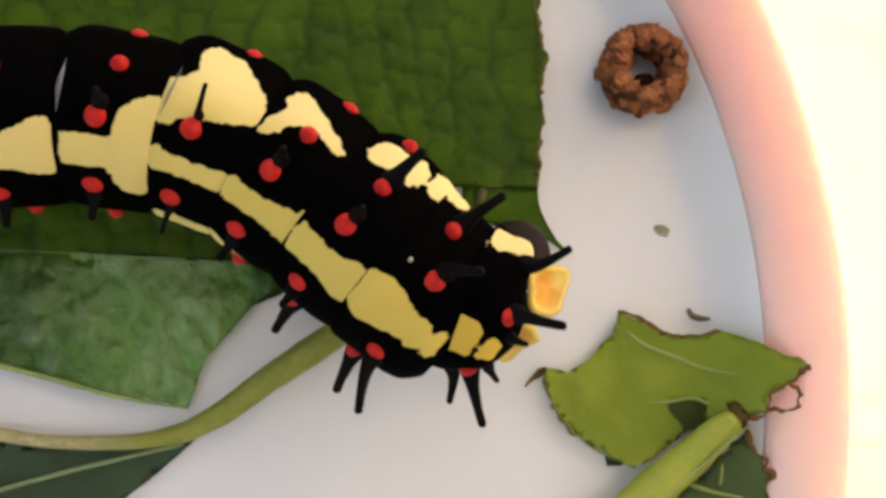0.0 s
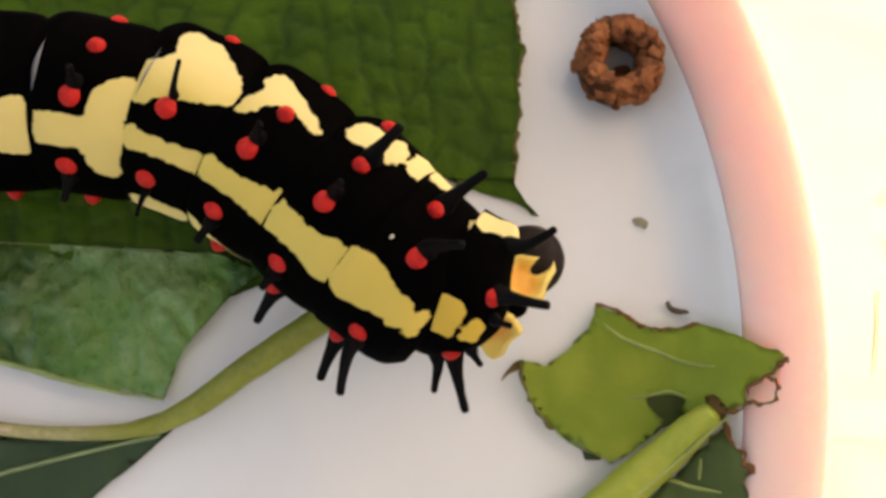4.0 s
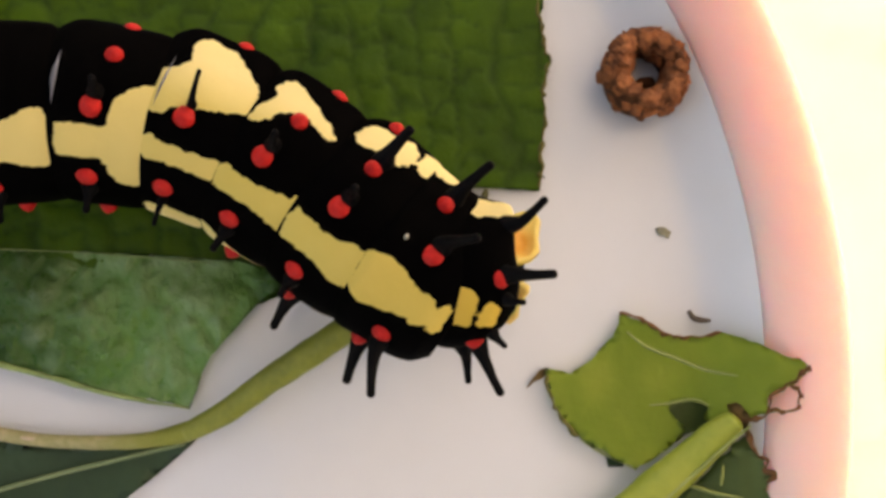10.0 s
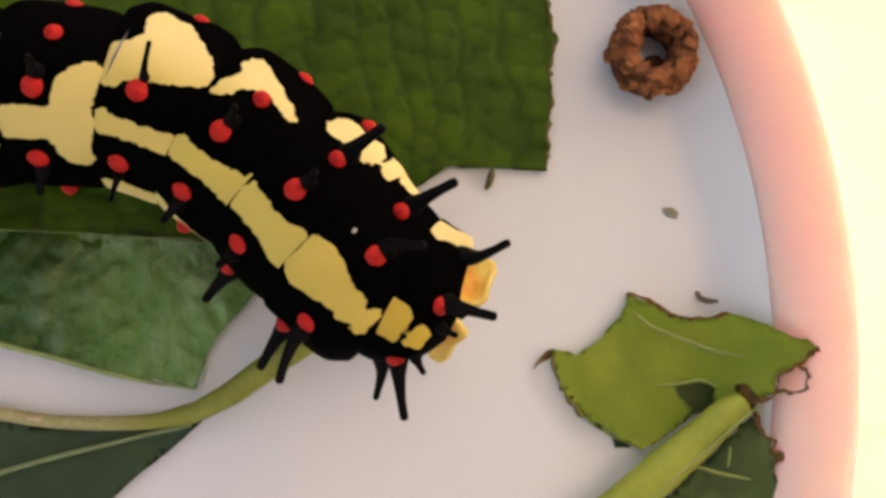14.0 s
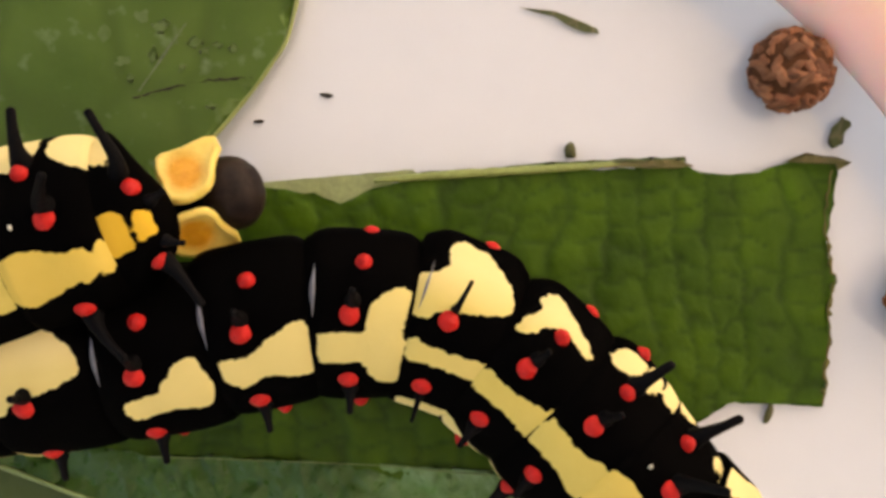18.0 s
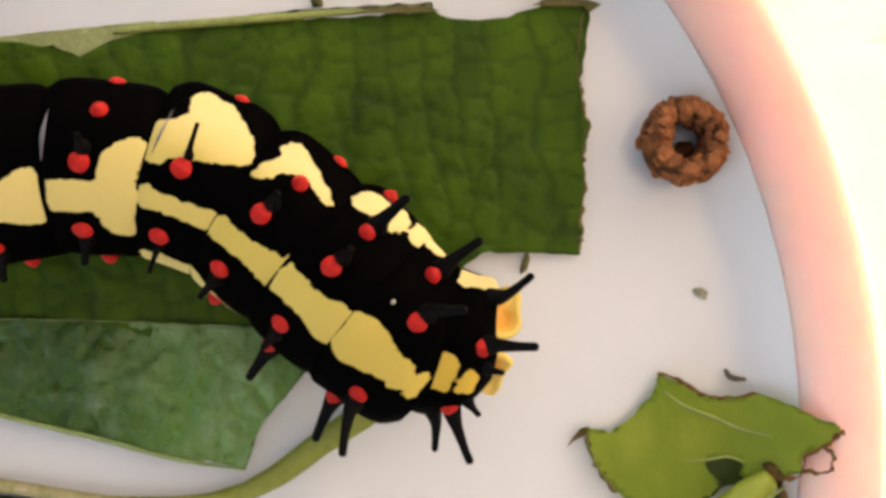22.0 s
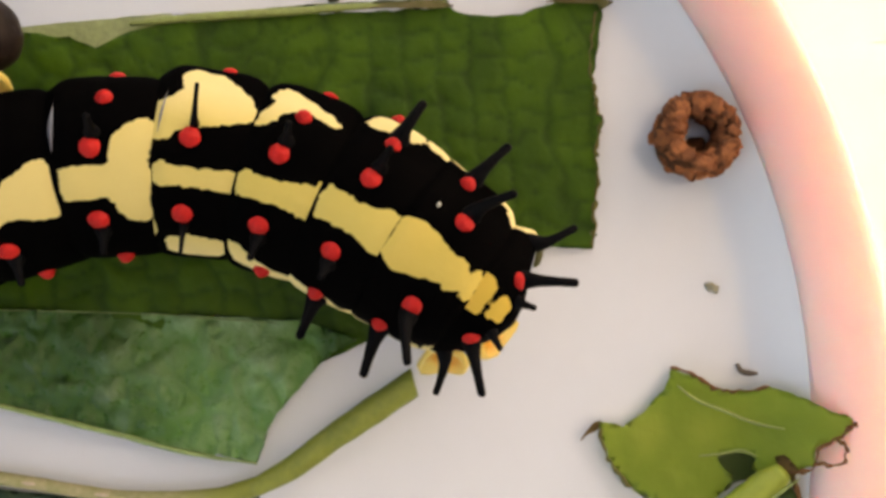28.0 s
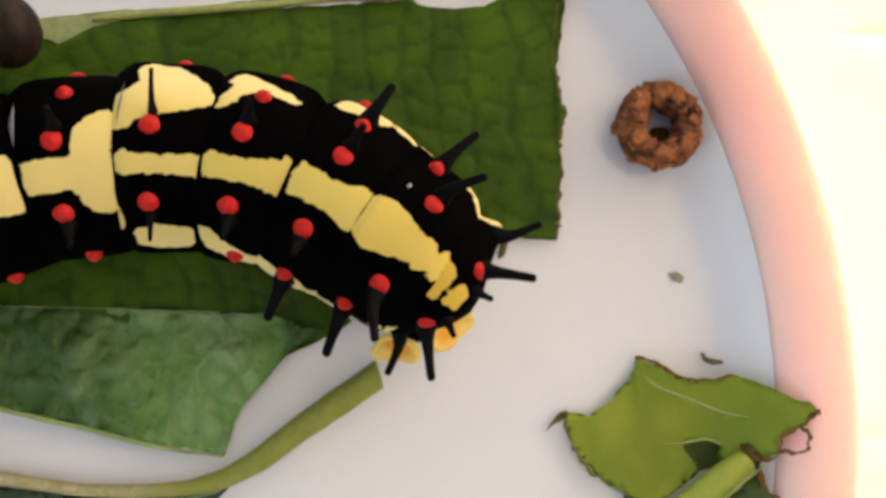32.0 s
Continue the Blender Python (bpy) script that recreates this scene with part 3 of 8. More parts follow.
    def lift2(x, y):
        return 0.85 + 0.35 * math.exp(-((y + 4.6) / 2.2) ** 2) + 0.1 * math.sin(x * 0.9 + y)
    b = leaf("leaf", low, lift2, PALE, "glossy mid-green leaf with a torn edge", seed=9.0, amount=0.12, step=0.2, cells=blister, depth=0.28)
    rolled = [(-36, 0.0), (-25, -3.9), (-19.4, -5.7), (-14.3, -7.1), (-11, -7.98), (-7.8, -8.55)]
    world_part("rolled_edge", tube_bm([(x, y, lift2(x, y) - 0.08) for x, y in rolled], [0.12, 0.13, 0.12, 0.13, 0.12, 0.06], 8, 0.8, 0.5), EDGEGREEN, b, "pale rolled edge")
    upper = [(-24, -1.25), (-14, -1.55), (-9.2, -1.85), (-6.9, -2.05)]
    world_part("fold_line", tube_bm([(x, y, lift2(x, y) + 0.02) for x, y in upper], [0.02, 0.03, 0.045, 0.02], 6, 0.7, 0.9), EDGEGREEN, b, "pale crease")
    # the leaf below the stem
    below = [(-40, -7.4), (-30, -8.3), (-20, -9.6), (-14, -10.35), (-9.5, -10.3), (-7.4, -9.9), (-8.6, -11.0), (-10.7, -12.7), (-13, -15), (-18, -20), (-30, -24), (-40, -20)]
    c = leaf("leaf", below, lambda x, y: 0.45 + 0.02 * (y + 10), SHADE, "dull bluish-green leaf hanging from the stem", seed=4.0, amount=0.05)
    world_part("vein", tube_bm([(-8.0, -10.15, 0.66), (-11.2, -10.9, 0.64), (-16.2, -12.2, 0.6), (-22, -14.2, 0.52), (-30, -17.5, 0.45)], [0.1, 0.11, 0.12, 0.13, 0.13], 6), SHADE_RIB, c, "pale vein")
    stem = tagged(empty("stem", -7.3, -9.3, 0), "smooth olive-green leaf stem with a cut end", "stem")
    world_part("stalk", tube_bm([(-7.9, -9.65, 1.0), (-6.2, -8.75, 1.05), (-4.2, -7.3, 1.1), (-2.4, -6.1, 1.15), (-0.5, -4.8, 1.2)], [0.42, 0.54, 0.6, 0.64, 0.62], 20, 0.85, 0.06, 0.35), TWIG, stem)
    world_part("thin_stalk", tube_bm([(-40, -6.0, 0.7), (-30, -7.7, 0.7), (-20, -9.0, 0.75), (-14.3, -9.95, 0.8), (-10, -10.0, 0.9), (-7.7, -9.55, 1.0)], [0.36, 0.35, 0.33, 0.3, 0.34, 0.46], 10, 0.8, 0.15), PALEBARK, stem, "pale scarred thin stalk")
    for x, y, turn in ((-22.3, -8.72, -10), (-18.1, -9.28, -9), (-14.8, -9.84, -6), (-11.6, -10.0, 2), (-9.9, -9.98, 6)):
        c, q = math.cos(radians(turn)), math.sin(radians(turn))
        world_part("scar", tube_bm([(x - 0.4 * c, y - 0.4 * q, 0.98), (x, y, 1.04), (x + 0.4 * c, y + 0.4 * q, 0.98)], [0.04, 0.1, 0.05], 6, 0.5, 0.4), SCARTAN, stem, "pale scar on the bark")
    # the bitten piece beside the rim
    piece = [(8.23, -6.77), (8.99, -6.92), (9.37, -7), (10.14, -6.63), (10.61, -6.18), (11.15, -5.49), (11.6, -4.73), (11.68, -4.23), (12.28, -4.5), (13.17, -4.81), (13.69, -5.19), (14.36, -5.34), (15.38, -5.33), (16.07, -5.1), (16.97, -5.39), (17.95, -5.82), (19.44, -6.37), (19.37, -6.66), (18.97, -6.95), (18.64, -7.31),
             (17.87, -7.77), (17.8, -8.28), (17.72, -8.64), (17.11, -8.9), (16.63, -8.79), (16.13, -9.27), (15.35, -9.01), (15.61, -8.48), (14.93, -8.2), (13.91, -8.44), (14.13, -8.89), (14.64, -9.41), (14.33, -10.08), (12.32, -11.33), (10.83, -10.51), (9.79, -9.92), (9.2, -9.33), (8.75, -8.58), (8.3, -7.52)]


    def lift3(x, y):
        s = max(0.0, min(1.0, (x - 14.5) / 5.5))
        return 0.55 + 0.05 * max(0.0, x - 9) + 2.2 * s * s * (3 - 2 * s) + 0.1 * math.sin(x * 0.8 + y * 0.7)

    def along(pts, up=0.05):
        return [(x, y, lift3(x, y) + up) for x, y in pts]
    d = leaf("leaf", piece, lift3, FRESH, "yellow-green bitten leaf piece with brown dry edges", seed=6.0, amount=0.16, step=0.45, rag=0.22)
    world_part("rib", tube_bm(along([(11.98, -5.11), (12.87, -5.79), (14.21, -6.32), (15.49, -6.83), (16.66, -7.02)], 0.03), [0.05, 0.08, 0.09, 0.08, 0.04], 6), RIB, d, "pale rib")
    world_part("rib", tube_bm(along([(13, -8.44), (13.91, -8.36), (14.93, -8.17), (15.55, -8.4)], 0.03), [0.04, 0.07, 0.07, 0.04], 6), RIB, d, "pale rib")
    world_part("dry_edge", crisp_bm(along([(11.68, -4.23), (12.28, -4.5), (13.17, -4.81), (13.69, -5.19), (14.36, -5.34), (15.38, -5.33), (16.07, -5.1)], 0.02), 0.1, 41), BITTEN, d, "brown dry bitten edge")
    world_part("dry_edge", crisp_bm(along([(19.47, -6.4), (19.33, -6.68), (18.97, -6.98), (18.61, -7.34), (17.94, -7.77), (17.8, -8.28), (17.7, -8.67), (17.11, -8.93), (16.63, -8.82)]), 0.1, 42), BITTEN, d, "brown dry bitten edge")
    world_part("dry_loop", crisp_bm(along([(18.64, -7.31), (18.86, -7.49), (19.03, -7.73), (18.94, -8.06), (18.92, -8.37), (18.69, -8.52), (18.34, -8.62), (18.03, -8.53), (17.79, -8.6)], 0.0), 0.07, 51), BITTEN, d, "brown dried vein left at the eaten edge")
    world_part("grey_edge", crisp_bm(along([(8.25, -6.9), (8.3, -7.6), (8.7, -8.5), (9.2, -9.3), (9.75, -9.85)], 0.0), 0.08, 71), BROWNEDGE, d, "thin brown dried edge")
    pale = [(9.7, -9.75), (10.86, -10.4), (12.6, -11.1), (12.37, -11.42), (10.86, -10.72), (9.9, -10.1)]
    world_part("torn_strip", blade_bm(ragged(pale, 0.3, 0.05, 17.0), lambda x, y: 0.5, 0.12, 0.3), PALERIB, d, "pale torn strip along the edge")
    dark = [(16.91, -9.74), (17.3, -10.24), (17.83, -10.73), (17.82, -11.09), (18.16, -11.44), (17.88, -11.66), (17.86, -12.39), (18.2, -13.6), (17, -15), (13.4, -15.2), (13.2, -13.6), (15.1, -11.9), (16.3, -10.6)]

    def lift4(x, y):
        s = max(0.0, min(1.0, (x - 13.5) / 5))
        return 0.5 + 1.6 * s * s * (3 - 2 * s)
    e = leaf("leaf", dark, lift4, DARKGREEN, "green bitten leaf scrap behind the stalk", seed=11.0, amount=0.3, step=0.45, rag=0.25)
    world_part("vein", tube_bm([(14.47, -12, 0.72), (15.16, -12.14, 0.97), (15.82, -12.31, 1.27), (16.86, -12.44, 1.76)], [0.07, 0.1, 0.09, 0.05], 6), RIB, e, "pale vein")
    world_part("vein", tube_bm([(16.1, -11.04, 1.41), (16.07, -11.48, 1.39), (16.02, -11.93, 1.37)], [0.05, 0.08, 0.05], 6), RIB, e, "pale vein")
    world_part("dry_edge", crisp_bm([(17.18, -9.51, 1.88), (17.3, -10.31, 1.93), (17.9, -10.68, 2.10), (17.79, -11.09, 2.07), (18.15, -11.44, 2.14), (17.86, -11.69, 2.09)], 0.1, 43), BITTEN, e, "brown dry bitten edge")
    flap = [(16.29, -8.36), (16.61, -8.19), (17.09, -8.89), (17.08, -9.4), (17.2, -9.9), (16.78, -9.35), (16.48, -8.93)]
    leaf("leaf", flap, lambda x, y: lift3(x, y) + 0.08, DRYLEAF, "crisp orange-brown dried leaf edge", seed=13.0, amount=0.16, step=0.3, thick=0.1, rag=0.2)
    under = [(11.0, -10.7), (11.2, -11.3), (11.84, -11.3), (12.2, -11.1), (11.5, -10.7)]
    leaf("leaf", under, lambda x, y: 0.14, SHADE, "small dark leaf scrap under the bitten piece", seed=14.0, amount=0.1, step=0.3)
    below = [(13.4, -8.1), (14.9, -7.9), (16.0, -8.3), (15.8, -9.6), (14.6, -9.9), (13.6, -9.2)]
    leaf("leaf", below, lambda x, y: 0.3, DARKGREEN, "dark leaf showing through the hole of the bitten piece", seed=16.0, amount=0.1, step=0.4)
    tip = [(8.4, -6.75), (8.25, -7.2), (7.7, -7.5), (7.35, -7.75), (7.6, -7.3), (8.0, -6.85)]
    leaf("leaf", tip, lambda x, y: 0.45, DRYLEAF, "shrivelled grey-brown leaf tip", seed=15.0, amount=0.08, step=0.25, thick=0.14, rag=0.2)
    stalk = tagged(empty("stem", 14, -11, 0), "thick yellow-green cut leaf stalk across the bitten piece", "stem")
    world_part("stalk", tube_bm([(16.5, -8.95, 2.0), (15.73, -9.75, 1.62), (14.31, -11.11, 1.31), (12.63, -12.48, 1.38), (10.69, -14.09, 1.3), (8.6, -15.81, 1.3)], [0.46, 0.76, 0.86, 0.92, 0.95, 0.95], 16, 0.8, 0.1), YELLOWTWIG, stalk)
    world_part("ridge", tube_bm([(16.86, -9.1, 2.9), (15.98, -10.05, 2.29), (14.56, -11.41, 1.93), (12.88, -12.78, 2), (10.94, -14.39, 1.92)], [0.04, 0.09, 0.1, 0.1, 0.08], 6, 0.6), RIB, stalk, "pale ridge along the stalk")
    # the waxy leaf under the second larva
    old = [(-17.0, 23.5), (-17.3, 20.5), (-17.8, 18.4), (-18.5, 17.2), (-19.4, 15.9), (-20.9, 14.0), (-22.6, 12.2), (-26, 10.6), (-34, 9), (-48, 9), (-48, 30), (-34, 32), (-22, 29)]
    e = leaf("leaf", old, lambda x, y: 0.8 + 0.9 * max(0.0, min(1.0, (-18 - x) / 14)), OLD, "waxy green leaf with pale scratches", seed=20.0, amount=0.04, step=0.9)
    brim = old[:8]
    world_part("edge", tube_bm([(x - 0.05, y, 0.82 + 0.9 * max(0.0, min(1.0, (-18 - x) / 14))) for x, y in brim], [0.1] * 8, 6, 0.8, 0.3), LEAFRIM, e, "pale yellowish leaf edge")

    def over(pts, up=0.03):
        return [(x, y, 0.8 + up + 0.9 * max(0.0, min(1.0, (-18 - x) / 14))) for x, y in pts]
    world_part("crack", crisp_bm(over([(-24.87, 15.52), (-23.18, 16.0), (-22.05, 16.3), (-20.92, 16.48), (-19.39, 16.61)], 0.0), 0.045, 81, 0.04), DARKCRUMB, e, "dark crack")
    streak = [(-22.5, 19.0), (-22.42, 19.04), (-23.3, 17.6), (-24.5, 15.8), (-24.62, 15.78), (-23.5, 17.55)]

    def waxy(x, y):
        return 0.93 + 0.9 * max(0.0, min(1.0, (-18 - x) / 14))
    world_part("scratch", blade_bm(ragged(streak, 0.2, 0.03, 91.0), waxy, 0.03, 0.3), SCRATCH, e, "pale scratch")
    rng = random.Random(17)
    for x, y, wide, tall in ((-23.6, 18.9, 0.5, 0.35), (-22.9, 18.5, 0.3, 0.5), (-24.4, 19.3, 0.6, 0.4), (-22.0, 18.2, 0.5, 0.3), (-21.6, 17.8, 0.25, 0.3), (-21.0, 18.1, 0.3, 0.2), (-23.9, 17.5, 0.3, 0.45), (-25.3, 17.2, 0.5, 0.3),
                             (-21.2, 15.2, 0.35, 0.22), (-22.1, 15.1, 0.2, 0.12), (-24.9, 16.4, 0.3, 0.2), (-22.6, 16.9, 0.22, 0.3), (-20.3, 17.9, 0.2, 0.25), (-26.2, 18.4, 0.4, 0.5)):
        blot = [(x + wide * rng.uniform(0.35, 1.1) * math.cos(a), y + tall * rng.uniform(0.35, 1.1) * math.sin(a)) for a in [k * math.pi / 5 for k in range(10)]]
        world_part("smudge", blade_bm(ragged(blot, 0.12, 0.06, x), waxy, 0.03, 0.3), SMUDGE, e, "pale waxy smudge")
    # leaf half showing at the dish's far left, below the lower leaf
    far = [(-36, -1.0), (-27.6, -2.2), (-25.3, -3.1), (-23.0, -4.4), (-21.1, -5.4), (-21.3, -6.6), (-23, -7.3), (-30, -7.0), (-36, -6)]
    leaf("leaf", far, lambda x, y: 0.25, DARKGREEN, "green leaf scrap beside the stem", seed=23.0, amount=0.12)


# ---- frass, crumbs and scraps ----
def pellet(x, y, size, hole, seed, label):
    """A dropping of packed leaf chunks, barrel-shaped; with a dent or hole at its middle."""
    rng = random.Random(seed)
    top = tagged(empty("frass_pellet", x, y, 0), label, "frass pellet", group="droppings in the dish")
    def skin(a, t):
        """A point of the ring (or ball) and its outward way, by the angle round it and the angle round its tube."""
        if hole:
            major, minor = size * 0.68, size * 0.28
            way = Vector((math.cos(a) * math.cos(t), math.sin(a) * math.cos(t), math.sin(t)))
            return Vector((math.cos(a) * major, math.sin(a) * major, 0)) + Vector((way.x * minor, way.y * minor, way.z * minor * 2.7)), way
        way = Vector((math.cos(a) * math.cos(t), math.sin(a) * math.cos(t), math.sin(t)))
        return Vector((way.x * size * 0.97, way.y * size * 0.97, way.z * size * 0.84)), way

    bm = bmesh.new()
    na, nt = 48, 24
    low, high = (-math.pi, math.pi) if hole else (-math.pi / 2 + 0.01, math.pi / 2 - 0.01)
    grid = []
    for i in range(na):
        row = []
        for j in range(nt):
            t = low + (high - low) * j / (nt if hole else nt - 1)
            p, way = skin(2 * math.pi * i / na, t)
            p = p - way * size * 0.045 * (1 + noise.noise(p * 1.6 + Vector((seed, 0, 0))))
            row.append(bm.verts.new(p + Vector((0, 0, size * 0.78))))
        grid.append(row)
    for i in range(na):
        for j in range(nt if hole else nt - 1):
            bm.faces.new((grid[i][j], grid[(i + 1) % na][j], grid[(i + 1) % na][(j + 1) % nt], grid[i][(j + 1) % nt]))
    part("core", bm, FRASS_DARK, top)
    for k in range(150):
        t = rng.uniform(-0.5, 3.3) if hole else math.asin(rng.uniform(-0.55, 1.0))
        p, way = skin(rng.uniform(0, 6.283), t)
        bm = bmesh.new()
        bmesh.ops.create_icosphere(bm, subdivisions=3 if hole else 2, radius=1)
        big = rng.uniform(0.45, 1.05) if hole else rng.uniform(0.7, 1.25)
        if not hole:
            big *= rng.choice((0.7, 0.9, 1.1))
        sx, sy, sz = size * 0.21 * big, size * (rng.uniform(0.11, 0.18) if hole else rng.uniform(0.07, 0.12)) * big, size * rng.uniform(0.06, 0.11)
        turn = way.to_track_quat("Z", "Y").to_matrix() @ Matrix.Rotation(rng.uniform(0, 6.28), 3, "Z") @ Matrix.Rotation(rng.uniform(-0.4, 0.4), 3, "X")
        at = p - way * size * rng.uniform(0.03, 0.09) + Vector((0, 0, size * 0.78))
        for v in bm.verts:
            c = Vector([math.copysign(abs(q) ** 0.55, q) for q in v.co]) * (1 + 0.4 * noise.noise(v.co * 1.7 + Vector((k, seed, 0))) + (0.4 if hole else 0.2) * noise.noise(v.co * 4.5 + Vector((seed, k, 0))))
            v.co = turn @ Vector((c.x * sx, c.y * sy, c.z * sz)) + at
        part("chunk", bm, FRASS if hole else FRASS_RED, top)
    if hole:
        # a dark lump added for the cavity's shade, low in the hole, which lets a little of the dish show beside it
        bm = bmesh.new()
        bmesh.ops.create_icosphere(bm, subdivisions=3, radius=size * 0.28)
        for v in bm.verts:
            v.co = v.co * (1 + 0.25 * noise.noise(v.co * 2.2 + Vector((seed, 3, 0)))) + Vector((size * 0.16, -size * 0.2, size * 0.36))
        part("chunk", bm, FRASS_DARK, top, "added dark lump for the shade inside the hole")


def scrap(name, x, y, z, sx, sy, sz, turn, material, label, seed):
    bm = bmesh.new()
    bmesh.ops.create_icosphere(bm, subdivisions=3, radius=1)
    for v in bm.verts:
        k = 1 + 0.45 * noise.noise(v.co * 1.6 + Vector((seed, seed * 2, 0)))
        v.co = Vector((v.co.x * sx * k, v.co.y * sy * k, v.co.z * sz))
    ob = link(name, bm, material)
    ob.matrix_world = mm(x, y, z, 0, 0, turn)
    return tagged(ob, label, "crumb")


def build_litter():
    pellet(12.62, 6.55, 2.02, True, 3, "brown frass pellet of packed leaf chunks with a hollow middle")
    pellet(5.78, 17.3, 1.98, False, 8, "round brown frass pellet of packed leaf chunks")
    scrap("crumb", 13.87, -0.5, 0.13, 0.34, 0.2, 0.1, -25, PALECRUMB, "tiny olive leaf crumb on the dish floor", 1)
    g = tagged(empty("twig_crumb", 15.5, -4.5, 0), "tiny curled dark brown crumb on the dish", "crumb")
    world_part("curl", tube_bm([(15.0, -4.15, 0.25), (15.15, -4.45, 0.32), (15.5, -4.6, 0.34), (15.9, -4.62, 0.42)], [0.08, 0.13, 0.14, 0.08], 7, 0.8, 0.6), TWIGBROWN, g)
    scrap("crumb", -15.98, 15.95, 0.1, 0.3, 0.1, 0.09, -8, DARKCRUMB, "tiny dark crumb on the dish floor", 4)
    scrap("crumb", -19.2, 14.65, 0.1, 0.24, 0.09, 0.08, 4, DARKCRUMB, "tiny dark crumb on the dish floor", 5)
    scrap("crumb", -4.3, 13.45, 0.35, 0.28, 0.38, 0.3, 10, CRUMB, "small dry nub against the leaf's torn rib", 6)
    s = [(8.0, 14.0), (8.1, 14.7), (8.5, 15.3), (9.2, 14.95), (8.8, 14.5), (8.75, 14.0), (8.3, 13.8)]
    leaf("leaf_scrap", s, lambda x, y: 0.5 + 0.25 * (y - 14), OLIVE, "small torn grey-green leaf scrap", seed=31.0, amount=0.12, step=0.25, rag=0.2)
    sl = [(-6.9, 20.3), (-6.0, 20.2), (-5.2, 20.15), (-4.2, 19.8), (-3.1, 19.35), (-3.0, 19.1), (-3.7, 19.15), (-4.6, 19.5), (-5.1, 19.85), (-6.0, 20.05)]
    leaf("leaf_scrap", sl, lambda x, y: 0.25, OLIVE, "thin green leaf sliver on the dish floor", seed=33.0, amount=0.04, step=0.25, rag=0.25)
    g = tagged(empty("twig_crumb", 26.6, -1.3, -1.6), "thin straight brown twig lying on the paper's edge", "twig")
    world_part("twig", crisp_bm([(26.5, 2.2, -1.35), (26.62, 0.2, -1.38), (26.7, -2.0, -1.38), (26.78, -4.7, -1.36)], 0.06, 95, 0.04), TWIGBROWN, g)
    g = tagged(empty("twig_crumb", 27.1, 11.6, -1.9), "short dark twig crumb on the table beside the paper", "twig")
    world_part("twig", crisp_bm([(27.0, 12.6, -1.8), (27.15, 11.9, -1.78), (27.25, 11.1, -1.8)], 0.07, 96, 0.05), TWIGBROWN, g)
    g = tagged(empty("twig_crumb", 25.3, -5.5, -1.6), "hair-thin brown fibre on the cream paper", "fibre")
    world_part("fibre", tube_bm([(25.43, -3.6, -1.5), (25.35, -5.2, -1.5), (25.14, -7.5, -1.5)], [0.025, 0.045, 0.02], 6), PALECRUMB, g)
    scrap("crumb", 5.45, 1.0, 0.3, 0.5, 0.17, 0.16, 74, CRUMB, "dry crumb along the leaf's cut end", 9)


PALERIB = mat("pale_leaf_strip", (0.60, 0.66, 0.32), 0.5, 0.4, 40, 0.3, 0.2)
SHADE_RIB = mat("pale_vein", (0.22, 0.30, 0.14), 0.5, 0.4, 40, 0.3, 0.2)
DRYLEAF = mat("dried_leaf", (0.34, 0.20, 0.07), 0.7, 0.2, 40, 0.5, 0.4, second=(0.16, 0.10, 0.04))
YELLOWTWIG = mat("yellow_green_stalk", (0.36, 0.39, 0.06), 0.45, 0.4, 20, 0.3, 0.25, second=(0.24, 0.31, 0.04))
SMUDGE = mat("waxy_smudge", (0.24, 0.34, 0.14), 0.6, 0.3, 40, 0.5, 0.3, second=(0.15, 0.25, 0.06))
SCRATCH = mat("pale_scratch", (0.30, 0.38, 0.20), 0.6, 0.3, 40, 0.3, 0.3)
FRASS_DARK = mat("frass_core", (0.14, 0.05, 0.02), 0.85, 0.15, 25, 0.5, 0.6)
BROWNEDGE = mat("thin_brown_edge", (0.20, 0.15, 0.05), 0.7, 0.2, 50, 0.6, 0.5, second=(0.12, 0.13, 0.03))
DRYSTRIP = mat("tan_dried_leaf", (0.36, 0.27, 0.13), 0.7, 0.2, 30, 0.5, 0.5, second=(0.20, 0.20, 0.06))
EDGEGREEN = mat("pale_leaf_edge", (0.30, 0.42, 0.14), 0.4, 0.5, 40, 0.4, 0.4)
DARKGREEN = leaf_mat("leaf_dark_side", (0.10, 0.16, 0.04), (0.17, 0.25, 0.07), (0.12, 0.18, 0.045), 2.2, 0.45, 0.3)
PALECRUMB = mat("pale_crumb", (0.46, 0.42, 0.28), 0.8, 0.2, 40, 0.5, 0.5)
OLIVE = leaf_mat("olive_leaf_scrap", (0.13, 0.15, 0.05), (0.24, 0.26, 0.11), (0.30, 0.26, 0.14), 0.8, 0.6, 0.3)
FRASS_RED = mat("reddish_frass", (0.20, 0.055, 0.024), 0.75, 0.25, 25, 0.6, 0.9, second=(0.34, 0.15, 0.075), rand=0.55)
LEAFRIM = mat("yellowish_leaf_margin", (0.36, 0.40, 0.12), 0.5, 0.4, 40, 0.3, 0.2)
SCARTAN = mat("pale_bark_scar", (0.62, 0.50, 0.34), 0.6, 0.3, 60, 0.3, 0.3)


# ---- the larvae ----
SEG_RADIUS = [1.6, 3.1, 3.62, 3.95, 4.06, 4.05, 4.1, 4.12, 4.12, 4.1, 4.0]
SEG_LIFT = [0, 0.25, 0.5, 0.25, 0.05, 0, 0, 0, 0, 0, 0]      # the ring's middle above its own origin
SEG_REAR = [-0.8, -1.5, -1.75, -1.3, -1.25, -1.25, -1.3, -1.35, -1.35, -1.6, -1.6]
SEG_FRONT = [0.7, 0.5, 1.5, 2.2, 2.2, 2.2, 2.5, 2.6, 2.85, 2.7, 2.7]
